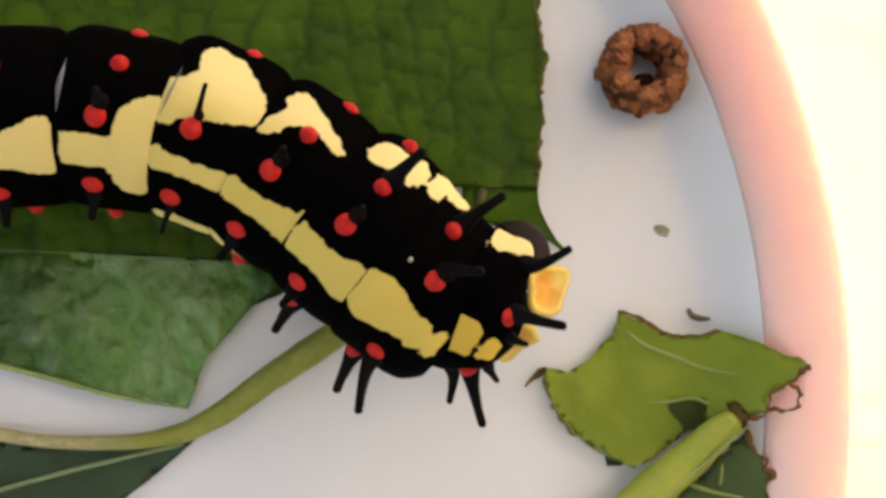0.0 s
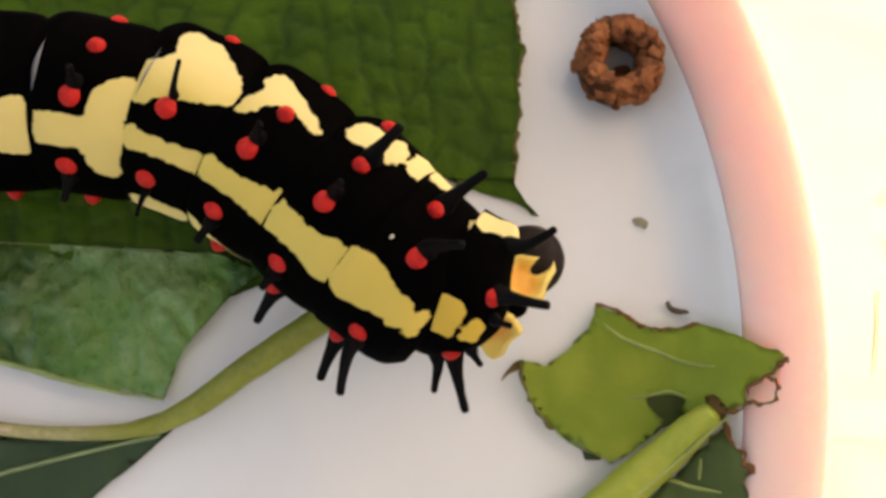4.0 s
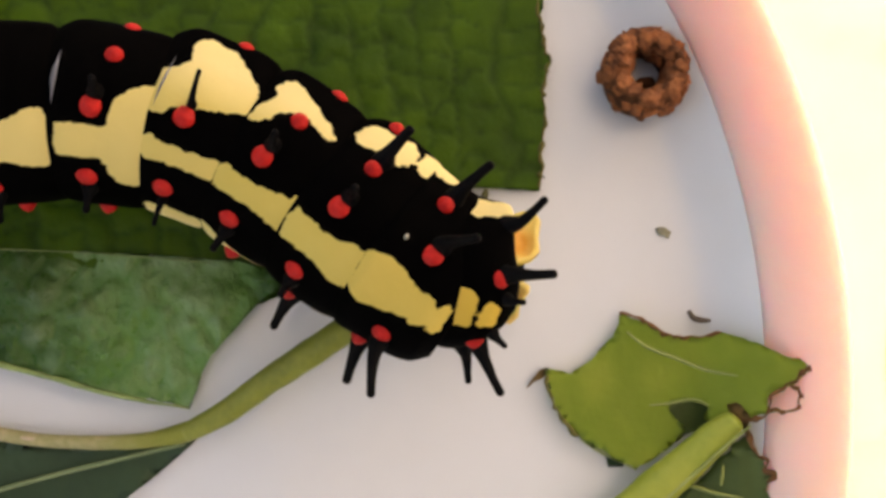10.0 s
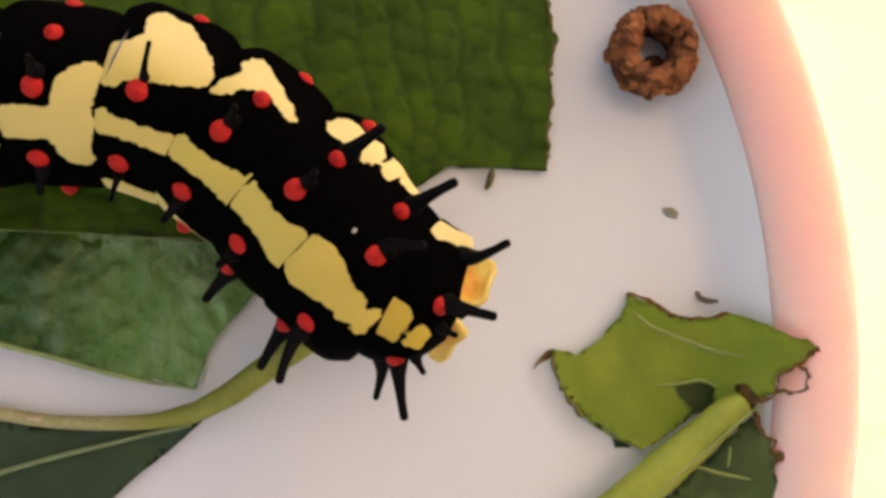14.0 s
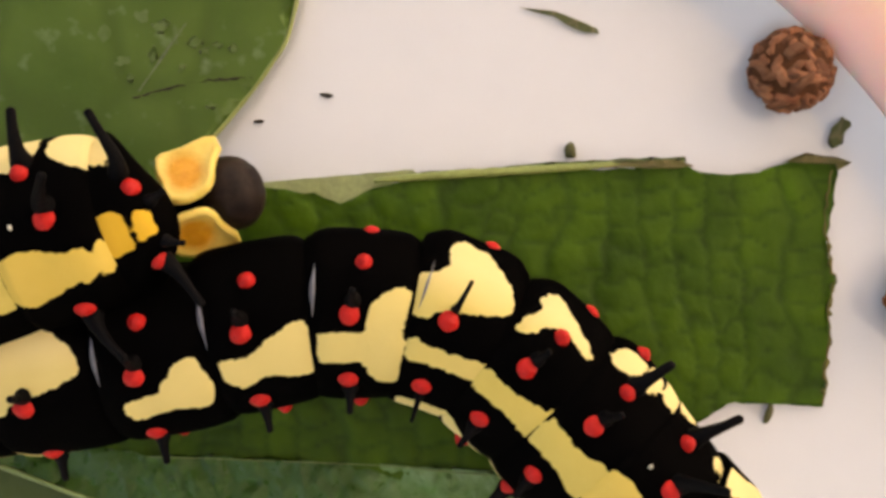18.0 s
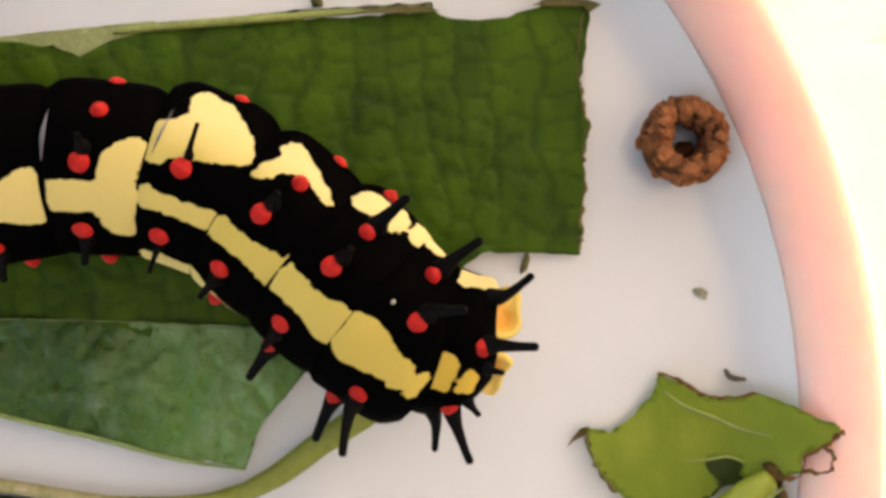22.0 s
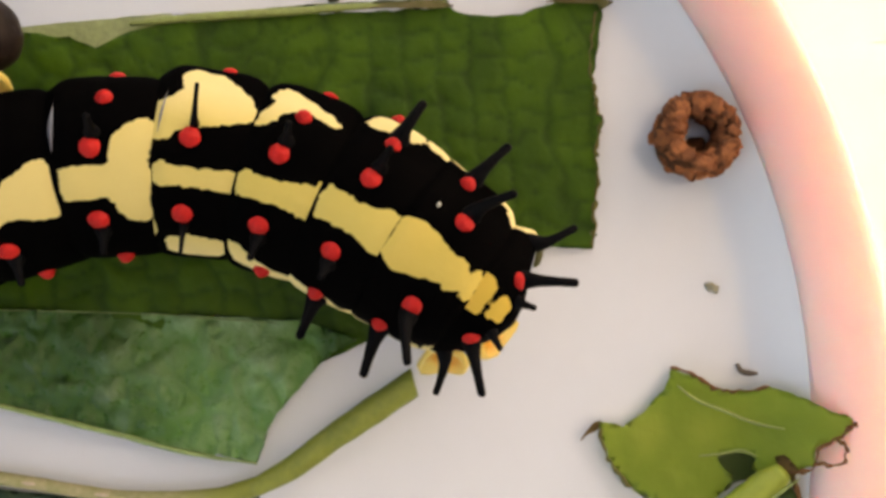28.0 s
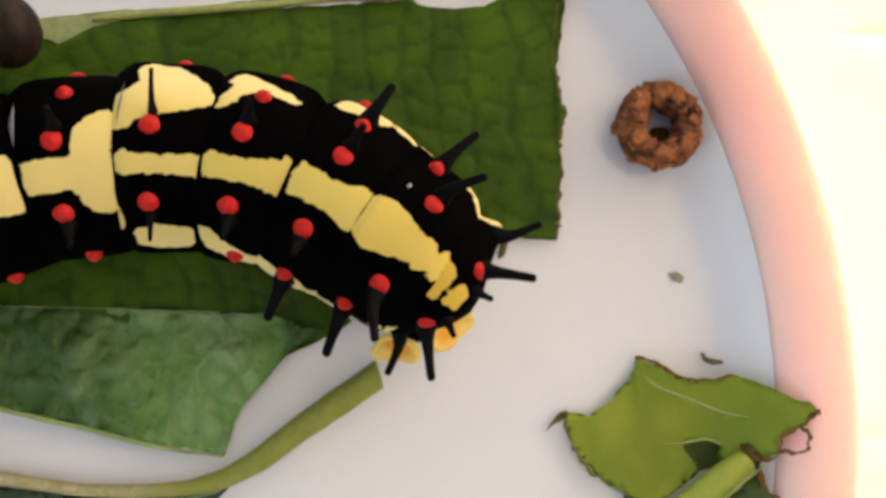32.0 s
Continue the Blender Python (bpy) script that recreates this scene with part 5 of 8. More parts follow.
# ---- what moves ----
def motions():
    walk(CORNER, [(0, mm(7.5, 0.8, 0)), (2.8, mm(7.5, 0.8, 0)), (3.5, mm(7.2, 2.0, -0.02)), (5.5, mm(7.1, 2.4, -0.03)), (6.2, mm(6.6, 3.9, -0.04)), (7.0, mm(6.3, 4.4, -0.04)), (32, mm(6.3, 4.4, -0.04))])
    walk(MAIN[0], [
        (0, mm(12.92, -7.01, 3.42, 13.9, 70.5, -21.6)), (0.5, mm(12.77, -6.76, 4.02, 9.7, 61.5, -20.9)),
        (1, mm(11.74, -6.85, 3.77, 7.3, 59.1, -16.5)), (1.5, mm(11.94, -7.02, 3.99, 1.7, 56.9, -20.1)),
        (2, mm(11.67, -6.45, 3.94, 5.1, 58.3, -10.8)), (2.5, mm(12.63, -6.61, 3.97, 9.8, 50.9, -12.9)),
        (3, mm(13.26, -6.70, 3.81, 16.0, 47.5, -16.6)), (3.5, mm(13.38, -7.14, 3.76, 9.0, 49.9, -22.7)),
        (5.5, mm(13.40, -6.65, 3.53, 9.2, 55.7, -22.3)), (6, mm(13.57, -5.76, 3.43, 18.7, 59.8, -10.3)),
        (6.5, mm(13.51, -6.04, 3.65, 14.3, 57.3, -11.3)), (7, mm(12.69, -4.72, 4.18, 13.4, 55.2, -6.6)),
        (7.5, mm(12.79, -5.72, 3.89, 8.4, 54.8, -10.0)), (8, mm(12.24, -5.59, 3.83, 8.0, 56.8, -4.1)),
        (8.5, mm(12.64, -5.98, 3.72, 3.4, 63.4, -14.1)), (9, mm(12.67, -5.65, 3.58, 10.2, 72.8, -11.2)),
        (9.5, mm(12.32, -5.47, 3.96, 4.9, 62.0, -13.6)), (10, mm(11.99, -5.22, 3.78, 10.5, 55.3, -2.3)),
        (10.5, mm(12.66, -4.87, 3.93, 14.3, 57.2, -3.7)), (11, mm(12.04, -6.01, 3.99, 7.8, 55.0, -26.7)),
        (11.5, mm(11.75, -7.09, 4.19, 16.3, 53.0, -40.4)), (12, mm(10.44, -5.19, 4.69, 20.2, 56.3, -42.0)),
        (12.5, mm(9.40, -7.44, 4.28, 10.3, 56.2, -34.5)), (13, mm(8.89, -7.59, 3.72, 6.5, 59.2, -25.9)),
        (13.5, mm(9.67, -7.68, 3.87, 4.0, 55.7, -24.8)), (15.5, mm(8.11, -7.49, 3.67, 7.0, 69.2, -17.6)),
        (16, mm(8.82, -5.91, 3.63, 15.9, 75.2, -15.8)), (16.5, mm(8.10, -6.32, 3.99, 15.8, 71.4, -32.8)),
        (17, mm(8.23, -5.54, 4.17, 41.3, 69.2, -0.7)), (17.5, mm(7.55, -6.05, 4.31, 46.5, 67.9, 1.0)),
        (18, mm(7.87, -6.52, 4.08, 27.3, 69.2, -22.0)), (18.5, mm(8.74, -6.30, 4.33, 30.2, 68.6, -12.7)),
        (19, mm(8.80, -5.37, 4.02, 12.0, 68.6, -10.8)), (19.5, mm(9.73, -5.12, 3.84, 1.8, 65.5, -24.6)),
        (20, mm(9.57, -4.93, 3.81, 4.8, 61.9, -12.6)), (20.5, mm(9.53, -5.04, 3.96, 4.4, 63.9, -15.2)), (21, mm(8.89, -4.97, 4.06, 3.1, 59.6, -0.1)),
        (21.5, mm(8.97, -5.93, 3.88, 4.5, 63.6, -16.6)), (22, mm(9.35, -5.21, 3.72, -0.5, 61.7, -12.0)),
        (22.5, mm(9.57, -4.88, 3.77, 3.4, 70.6, -15.6)), (23, mm(8.93, -5.01, 3.64, 3.9, 80.6, -16.0)),
        (23.5, mm(9.01, -4.97, 3.90, 2.9, 79.4, -20.4)), (24, mm(8.57, -5.34, 3.64, -0.6, 80.5, -27.4)),
        (24.5, mm(9.00, -5.28, 3.76, -13.6, 81.6, -46.2)), (25, mm(8.77, -4.65, 3.72, 10.4, 81.4, -22.2)),
        (25.5, mm(8.71, -5.56, 3.83, -5.6, 80.5, -42.0)), (27.5, mm(7.34, -6.19, 3.95, -171.3, 89.1, 117.5)),
        (28, mm(7.63, -5.50, 3.80, -171.5, 88.2, 125.2)), (28.5, mm(7.75, -5.23, 3.90, 73.4, 88.7, 7.9)),
        (29, mm(7.30, -5.66, 3.51, 167.8, 87.1, 102.5)), (29.5, mm(7.70, -5.63, 3.56, 160.4, 87.9, 96.5)),
        (30, mm(7.38, -5.35, 3.67, -171.8, 88.1, 122.3)), (30.5, mm(7.46, -5.54, 4.17, 22.3, 85.0, -46.5)),
        (31, mm(7.03, -5.58, 3.57, 84.3, 87.4, 9.7)), (31.5, mm(7.26, -5.81, 3.54, 72.0, 87.4, 0.2)),
        (32, mm(7.33, -5.48, 3.43, -170.5, 88.8, 119.8)),
    ])
    walk(MAIN[1], [
        (0, mm(11.94, -7.14, 4.63, 31.1, 1.3, -34.4)), (0.5, mm(12.06, -6.97, 5.17, 30.3, -3.2, -36.0)),
        (1, mm(11.41, -7.23, 4.92, 28.8, -1.4, -35.7)), (1.5, mm(11.58, -7.45, 5.14, 26.3, -4.7, -36.9)),
        (2, mm(11.36, -7.10, 5.05, 27.2, -3.2, -33.1)), (2.5, mm(12.04, -6.91, 5.03, 30.0, -2.9, -33.1)),
        (3, mm(12.44, -6.67, 4.89, 32.9, 1.2, -35.1)), (3.5, mm(12.56, -7.03, 4.89, 28.6, 0.8, -35.4)),
        (5.5, mm(12.36, -6.56, 4.72, 30.6, 0.2, -32.7)), (6, mm(12.49, -5.88, 4.66, 35.3, 3.8, -28.0)),
        (6.5, mm(12.61, -6.17, 4.83, 33.0, -0.4, -26.9)), (7, mm(11.98, -4.93, 5.34, 32.3, -3.8, -22.9)),
        (7.5, mm(12.22, -6.06, 5.03, 30.1, -4.1, -27.2)), (8, mm(11.87, -6.17, 4.94, 29.7, -1.4, -26.0)),
        (8.5, mm(12.08, -6.44, 4.87, 26.6, -2.4, -27.1)), (9, mm(11.99, -6.13, 4.75, 28.0, 0.9, -25.5)),
        (9.5, mm(11.76, -5.96, 5.09, 27.1, -4.2, -25.8)), (10, mm(11.65, -5.88, 4.86, 30.5, -3.9, -22.4)),
        (10.5, mm(12.47, -5.13, 5.03, 30.9, -1.5, -19.1)), (11, mm(11.96, -5.72, 5.08, 26.6, -4.1, -28.6)),
        (11.5, mm(11.91, -6.45, 5.29, 30.4, -5.8, -41.7)), (12, mm(10.82, -4.21, 5.84, 31.5, -2.6, -38.8)),
        (12.5, mm(9.15, -7.35, 5.40, 29.4, -3.5, -50.3)), (13, mm(8.29, -7.76, 4.86, 26.3, 1.2, -44.3)),
        (13.5, mm(9.06, -7.81, 5.04, 26.2, -3.4, -41.3)), (15.5, mm(7.93, -7.70, 5.09, 23.9, 6.4, -37.4)),
        (16, mm(8.15, -6.21, 5.20, 29.4, 6.6, -31.1)), (16.5, mm(7.26, -6.27, 5.49, 29.5, 2.6, -48.2)),
        (17, mm(7.25, -5.72, 5.56, 37.2, 4.4, -39.8)), (17.5, mm(6.50, -6.14, 5.66, 38.6, 4.5, -43.1)),
        (18, mm(6.86, -6.26, 5.44, 31.2, 1.3, -48.7)), (18.5, mm(7.66, -6.10, 5.65, 31.6, 1.0, -42.4)),
        (19, mm(7.67, -5.31, 5.32, 24.6, -1.6, -23.7)), (19.5, mm(8.79, -4.99, 5.12, 20.8, -2.3, -33.0)),
        (20, mm(8.75, -5.08, 5.06, 22.4, -2.6, -28.8)), (20.5, mm(8.86, -5.25, 5.17, 20.1, -2.5, -32.2)),
        (21, mm(8.35, -5.42, 5.19, 19.2, -8.6, -17.1)), (21.5, mm(8.35, -6.27, 5.02, 19.4, -2.3, -36.1)),
        (22, mm(8.73, -5.64, 4.85, 18.6, -2.6, -28.2)), (22.5, mm(9.02, -5.39, 4.92, 20.4, -3.0, -31.7)),
        (23, mm(8.52, -5.65, 4.83, 20.7, -2.7, -28.9)), (23.5, mm(8.63, -5.57, 5.10, 21.3, -4.5, -29.2)),
        (24, mm(8.27, -5.90, 4.86, 21.1, -4.1, -29.6)), (24.5, mm(8.78, -5.78, 5.01, 19.7, -3.4, -32.2)),
        (25, mm(8.59, -5.20, 4.95, 23.8, -4.3, -29.1)), (25.5, mm(8.67, -5.61, 4.95, 17.4, -7.2, -28.8)),
        (27.5, mm(8.43, -4.96, 4.78, 4.4, -6.0, -47.7)), (28, mm(8.84, -4.11, 4.73, 2.9, -3.6, -40.4)),
        (28.5, mm(9.03, -3.85, 4.85, 3.3, -6.5, -42.8)), (29, mm(8.65, -4.31, 4.47, 3.8, -3.6, -43.0)),
        (29.5, mm(9.06, -4.22, 4.50, 3.4, -4.7, -41.8)), (30, mm(8.84, -3.98, 4.58, 2.4, -4.8, -44.0)),
        (30.5, mm(8.90, -4.10, 5.04, 2.1, -10.8, -46.4)), (31, mm(8.61, -4.32, 4.51, 4.6, -6.3, -52.2)),
        (31.5, mm(8.76, -4.40, 4.45, 4.5, -6.0, -48.9)), (32, mm(8.81, -3.97, 4.27, 3.0, -2.4, -46.4)),
    ])
    walk(MAIN[2], [
        (0, mm(8.97, -6.24, 4.31, 23.1, -0.3, -40.8)), (0.5, mm(9.10, -6.03, 4.69, 22.1, -3.3, -40.5)),
        (1, mm(8.53, -6.26, 4.57, 22.5, -1.3, -43.0)), (1.5, mm(8.69, -6.43, 4.71, 20.2, -3.0, -43.6)),
        (2, mm(8.52, -6.19, 4.66, 20.8, -2.1, -43.0)), (2.5, mm(9.08, -6.06, 4.59, 22.6, -2.4, -39.9)),
        (3, mm(9.45, -5.79, 4.53, 23.3, -0.6, -39.4)), (3.5, mm(9.56, -6.08, 4.57, 20.7, -1.3, -40.5)),
        (5.5, mm(9.33, -5.77, 4.36, 23.6, -1.0, -37.9)), (6, mm(9.45, -5.25, 4.33, 25.8, 0.2, -35.6)),
        (6.5, mm(9.58, -5.59, 4.40, 25.5, -1.7, -34.8)), (7, mm(9.01, -4.51, 4.74, 22.4, -5.4, -31.4)),
        (7.5, mm(9.24, -5.47, 4.55, 21.8, -2.7, -34.9)), (8, mm(8.92, -5.60, 4.53, 22.4, -2.0, -36.0)),
        (8.5, mm(9.09, -5.85, 4.52, 20.9, -1.6, -36.4)), (9, mm(8.98, -5.63, 4.47, 21.0, -0.5, -34.9)),
        (9.5, mm(8.75, -5.47, 4.65, 20.9, -3.1, -33.9)), (10, mm(8.75, -5.45, 4.43, 22.1, -1.5, -34.3)),
        (10.5, mm(9.44, -4.90, 4.57, 22.1, -2.9, -28.8)), (11, mm(8.95, -5.20, 4.66, 18.6, -2.3, -32.5)),
        (11.5, mm(8.95, -5.40, 4.78, 16.4, -2.5, -37.1)), (12, mm(7.84, -3.22, 5.23, 13.5, -5.8, -32.9)),
        (12.5, mm(6.51, -5.73, 4.84, 16.1, -4.7, -49.0)), (13, mm(5.59, -6.27, 4.56, 16.3, -1.2, -50.9)),
        (13.5, mm(6.26, -6.52, 4.60, 17.7, -3.3, -47.4)), (15.5, mm(5.25, -6.31, 4.86, 9.1, -3.7, -51.5)),
        (16, mm(5.30, -5.13, 4.87, 12.7, -3.9, -44.4)), (16.5, mm(4.51, -4.64, 4.99, 12.0, -6.6, -48.5)),
        (17, mm(4.39, -4.36, 5.01, 17.7, -5.5, -43.5)), (17.5, mm(3.72, -4.62, 5.08, 19.2, -5.7, -46.2)),
        (18, mm(4.13, -4.62, 4.87, 13.7, -7.1, -48.4)), (18.5, mm(4.80, -4.73, 5.04, 13.6, -8.0, -43.6)),
        (19, mm(4.86, -4.58, 4.89, 14.5, -5.7, -42.9)), (19.5, mm(5.77, -4.19, 4.79, 12.2, -4.7, -37.9)),
        (20, mm(5.83, -4.36, 4.73, 12.2, -3.8, -39.2)), (20.5, mm(5.85, -4.48, 4.84, 13.0, -4.9, -38.5)),
        (21, mm(5.67, -4.93, 4.79, 11.6, -4.0, -40.8)), (21.5, mm(5.41, -5.28, 4.74, 12.6, -3.9, -43.0)),
        (22, mm(5.82, -4.96, 4.62, 12.7, -2.5, -40.1)), (22.5, mm(5.99, -4.67, 4.63, 14.0, -3.1, -37.3)),
        (23, mm(5.60, -4.95, 4.56, 12.6, -2.4, -39.4)), (23.5, mm(5.69, -4.84, 4.74, 14.6, -3.9, -39.3)),
        (24, mm(5.45, -5.12, 4.57, 14.0, -2.0, -42.2)), (24.5, mm(5.82, -4.95, 4.69, 13.1, -3.9, -40.2)),
        (25, mm(5.69, -4.51, 4.60, 13.1, -2.6, -38.9)), (25.5, mm(5.86, -4.72, 4.64, 12.5, -2.9, -39.0)),
        (27.5, mm(6.24, -3.04, 4.60, 3.3, -2.6, -36.2)), (28, mm(6.50, -2.37, 4.63, 0.5, -2.0, -32.6)),
        (28.5, mm(6.69, -2.10, 4.67, -0.3, -2.3, -32.2)), (29, mm(6.36, -2.46, 4.41, -1.2, -0.9, -34.9)),
        (29.5, mm(6.73, -2.43, 4.42, -2.3, -0.5, -33.2)), (30, mm(6.59, -2.16, 4.49, -3.0, -0.7, -33.2)),
        (30.5, mm(6.71, -2.23, 4.73, -4.6, -4.2, -35.1)), (31, mm(6.54, -2.29, 4.40, -2.8, -0.3, -37.4)),
        (31.5, mm(6.61, -2.44, 4.38, -2.4, 0.4, -36.2)), (32, mm(6.63, -2.05, 4.30, -4.1, 1.4, -35.1)),
    ])
    walk(MAIN[3], [
        (0, mm(6.14, -3.68, 4.28, 27.4, -1.1, -43.3)), (0.5, mm(6.17, -3.48, 4.48, 25.3, -3.8, -42.3)),
        (1, mm(5.74, -3.60, 4.46, 26.9, -2.7, -45.2)), (1.5, mm(5.92, -3.70, 4.52, 24.6, -3.6, -45.9)),
        (2, mm(5.75, -3.51, 4.50, 25.1, -3.5, -45.2)), (2.5, mm(6.12, -3.56, 4.44, 26.1, -3.1, -41.7)),
        (3, mm(6.45, -3.34, 4.47, 25.7, -1.9, -40.6)), (3.5, mm(6.59, -3.55, 4.48, 24.3, -2.1, -41.9)),
        (5.5, mm(6.28, -3.37, 4.33, 25.9, -1.3, -41.0)), (6, mm(6.32, -3.02, 4.34, 27.8, -0.7, -38.8)),
        (6.5, mm(6.40, -3.34, 4.34, 28.2, -1.3, -37.8)), (7, mm(5.76, -2.43, 4.41, 25.7, -5.6, -34.9)),
        (7.5, mm(6.08, -3.17, 4.40, 25.4, -2.7, -38.4)), (8, mm(5.84, -3.25, 4.41, 25.5, -2.8, -40.4)),
        (8.5, mm(6.02, -3.51, 4.42, 24.2, -2.4, -40.5)), (9, mm(5.90, -3.39, 4.40, 24.5, -2.2, -38.4)),
        (9.5, mm(5.61, -3.23, 4.46, 24.4, -3.8, -38.2)), (10, mm(5.63, -3.22, 4.35, 25.4, -2.2, -38.8)),
        (10.5, mm(6.08, -2.97, 4.40, 25.1, -3.6, -33.3)), (11, mm(5.73, -3.10, 4.49, 22.5, -3.7, -35.2)),
        (11.5, mm(5.85, -3.09, 4.61, 20.6, -3.4, -37.8)), (12, mm(4.60, -1.19, 4.81, 16.5, -7.2, -31.2)),
        (12.5, mm(3.91, -2.83, 4.60, 19.4, -3.2, -47.0)), (13, mm(3.23, -3.27, 4.46, 21.6, -1.7, -50.9)),
        (13.5, mm(3.64, -3.61, 4.45, 22.0, -1.8, -49.2)), (15.5, mm(2.91, -3.17, 4.58, 13.3, -5.5, -54.8)),
        (16, mm(2.59, -2.29, 4.59, 16.1, -5.7, -48.7)), (16.5, mm(1.94, -1.70, 4.59, 15.5, -6.9, -48.9)),
        (17, mm(1.71, -1.49, 4.63, 17.6, -7.6, -49.1)), (17.5, mm(1.15, -1.65, 4.67, 19.1, -8.2, -51.1)),
        (18, mm(1.51, -1.72, 4.50, 17.0, -5.8, -47.9)), (18.5, mm(1.99, -1.99, 4.59, 16.2, -7.1, -45.3)),
        (19, mm(2.06, -1.89, 4.55, 17.3, -6.1, -45.7)), (19.5, mm(2.72, -1.71, 4.51, 14.9, -5.2, -40.6)),
        (20, mm(2.87, -1.83, 4.49, 14.5, -4.7, -42.0)), (20.5, mm(2.88, -1.97, 4.53, 16.0, -5.5, -41.9)),
        (21, mm(2.84, -2.27, 4.53, 15.2, -4.7, -45.1)), (21.5, mm(2.69, -2.52, 4.50, 16.2, -4.4, -47.4)),
        (22, mm(2.95, -2.37, 4.45, 16.2, -3.5, -43.9)), (22.5, mm(2.99, -2.23, 4.44, 17.5, -3.6, -41.2)),
        (23, mm(2.75, -2.38, 4.39, 16.8, -3.4, -43.5)), (23.5, mm(2.80, -2.28, 4.49, 18.2, -4.5, -43.6)),
        (24, mm(2.71, -2.44, 4.44, 17.7, -3.0, -46.6)), (24.5, mm(2.96, -2.33, 4.46, 16.8, -4.2, -44.5)),
        (25, mm(2.77, -2.02, 4.41, 15.9, -3.8, -42.4)), (25.5, mm(2.94, -2.18, 4.46, 15.5, -3.6, -42.7)),
        (27.5, mm(3.13, -0.72, 4.41, 7.2, -2.6, -32.2)), (28, mm(3.26, -0.31, 4.48, 3.4, -2.5, -28.7)),
        (28.5, mm(3.42, -0.07, 4.49, 2.1, -2.8, -27.9)), (29, mm(3.19, -0.31, 4.34, 1.5, -1.5, -30.0)),
        (29.5, mm(3.50, -0.37, 4.37, -0.3, -0.7, -28.3)), (30, mm(3.36, -0.13, 4.42, -0.8, -0.9, -27.7)),
        (30.5, mm(3.42, -0.15, 4.48, -3.5, -3.3, -27.3)), (31, mm(3.43, -0.07, 4.37, -0.7, -0.3, -30.3)),
        (31.5, mm(3.50, -0.23, 4.39, -0.4, 0.7, -30.9)), (32, mm(3.48, 0.06, 4.36, -2.2, 1.1, -28.9)),
    ])
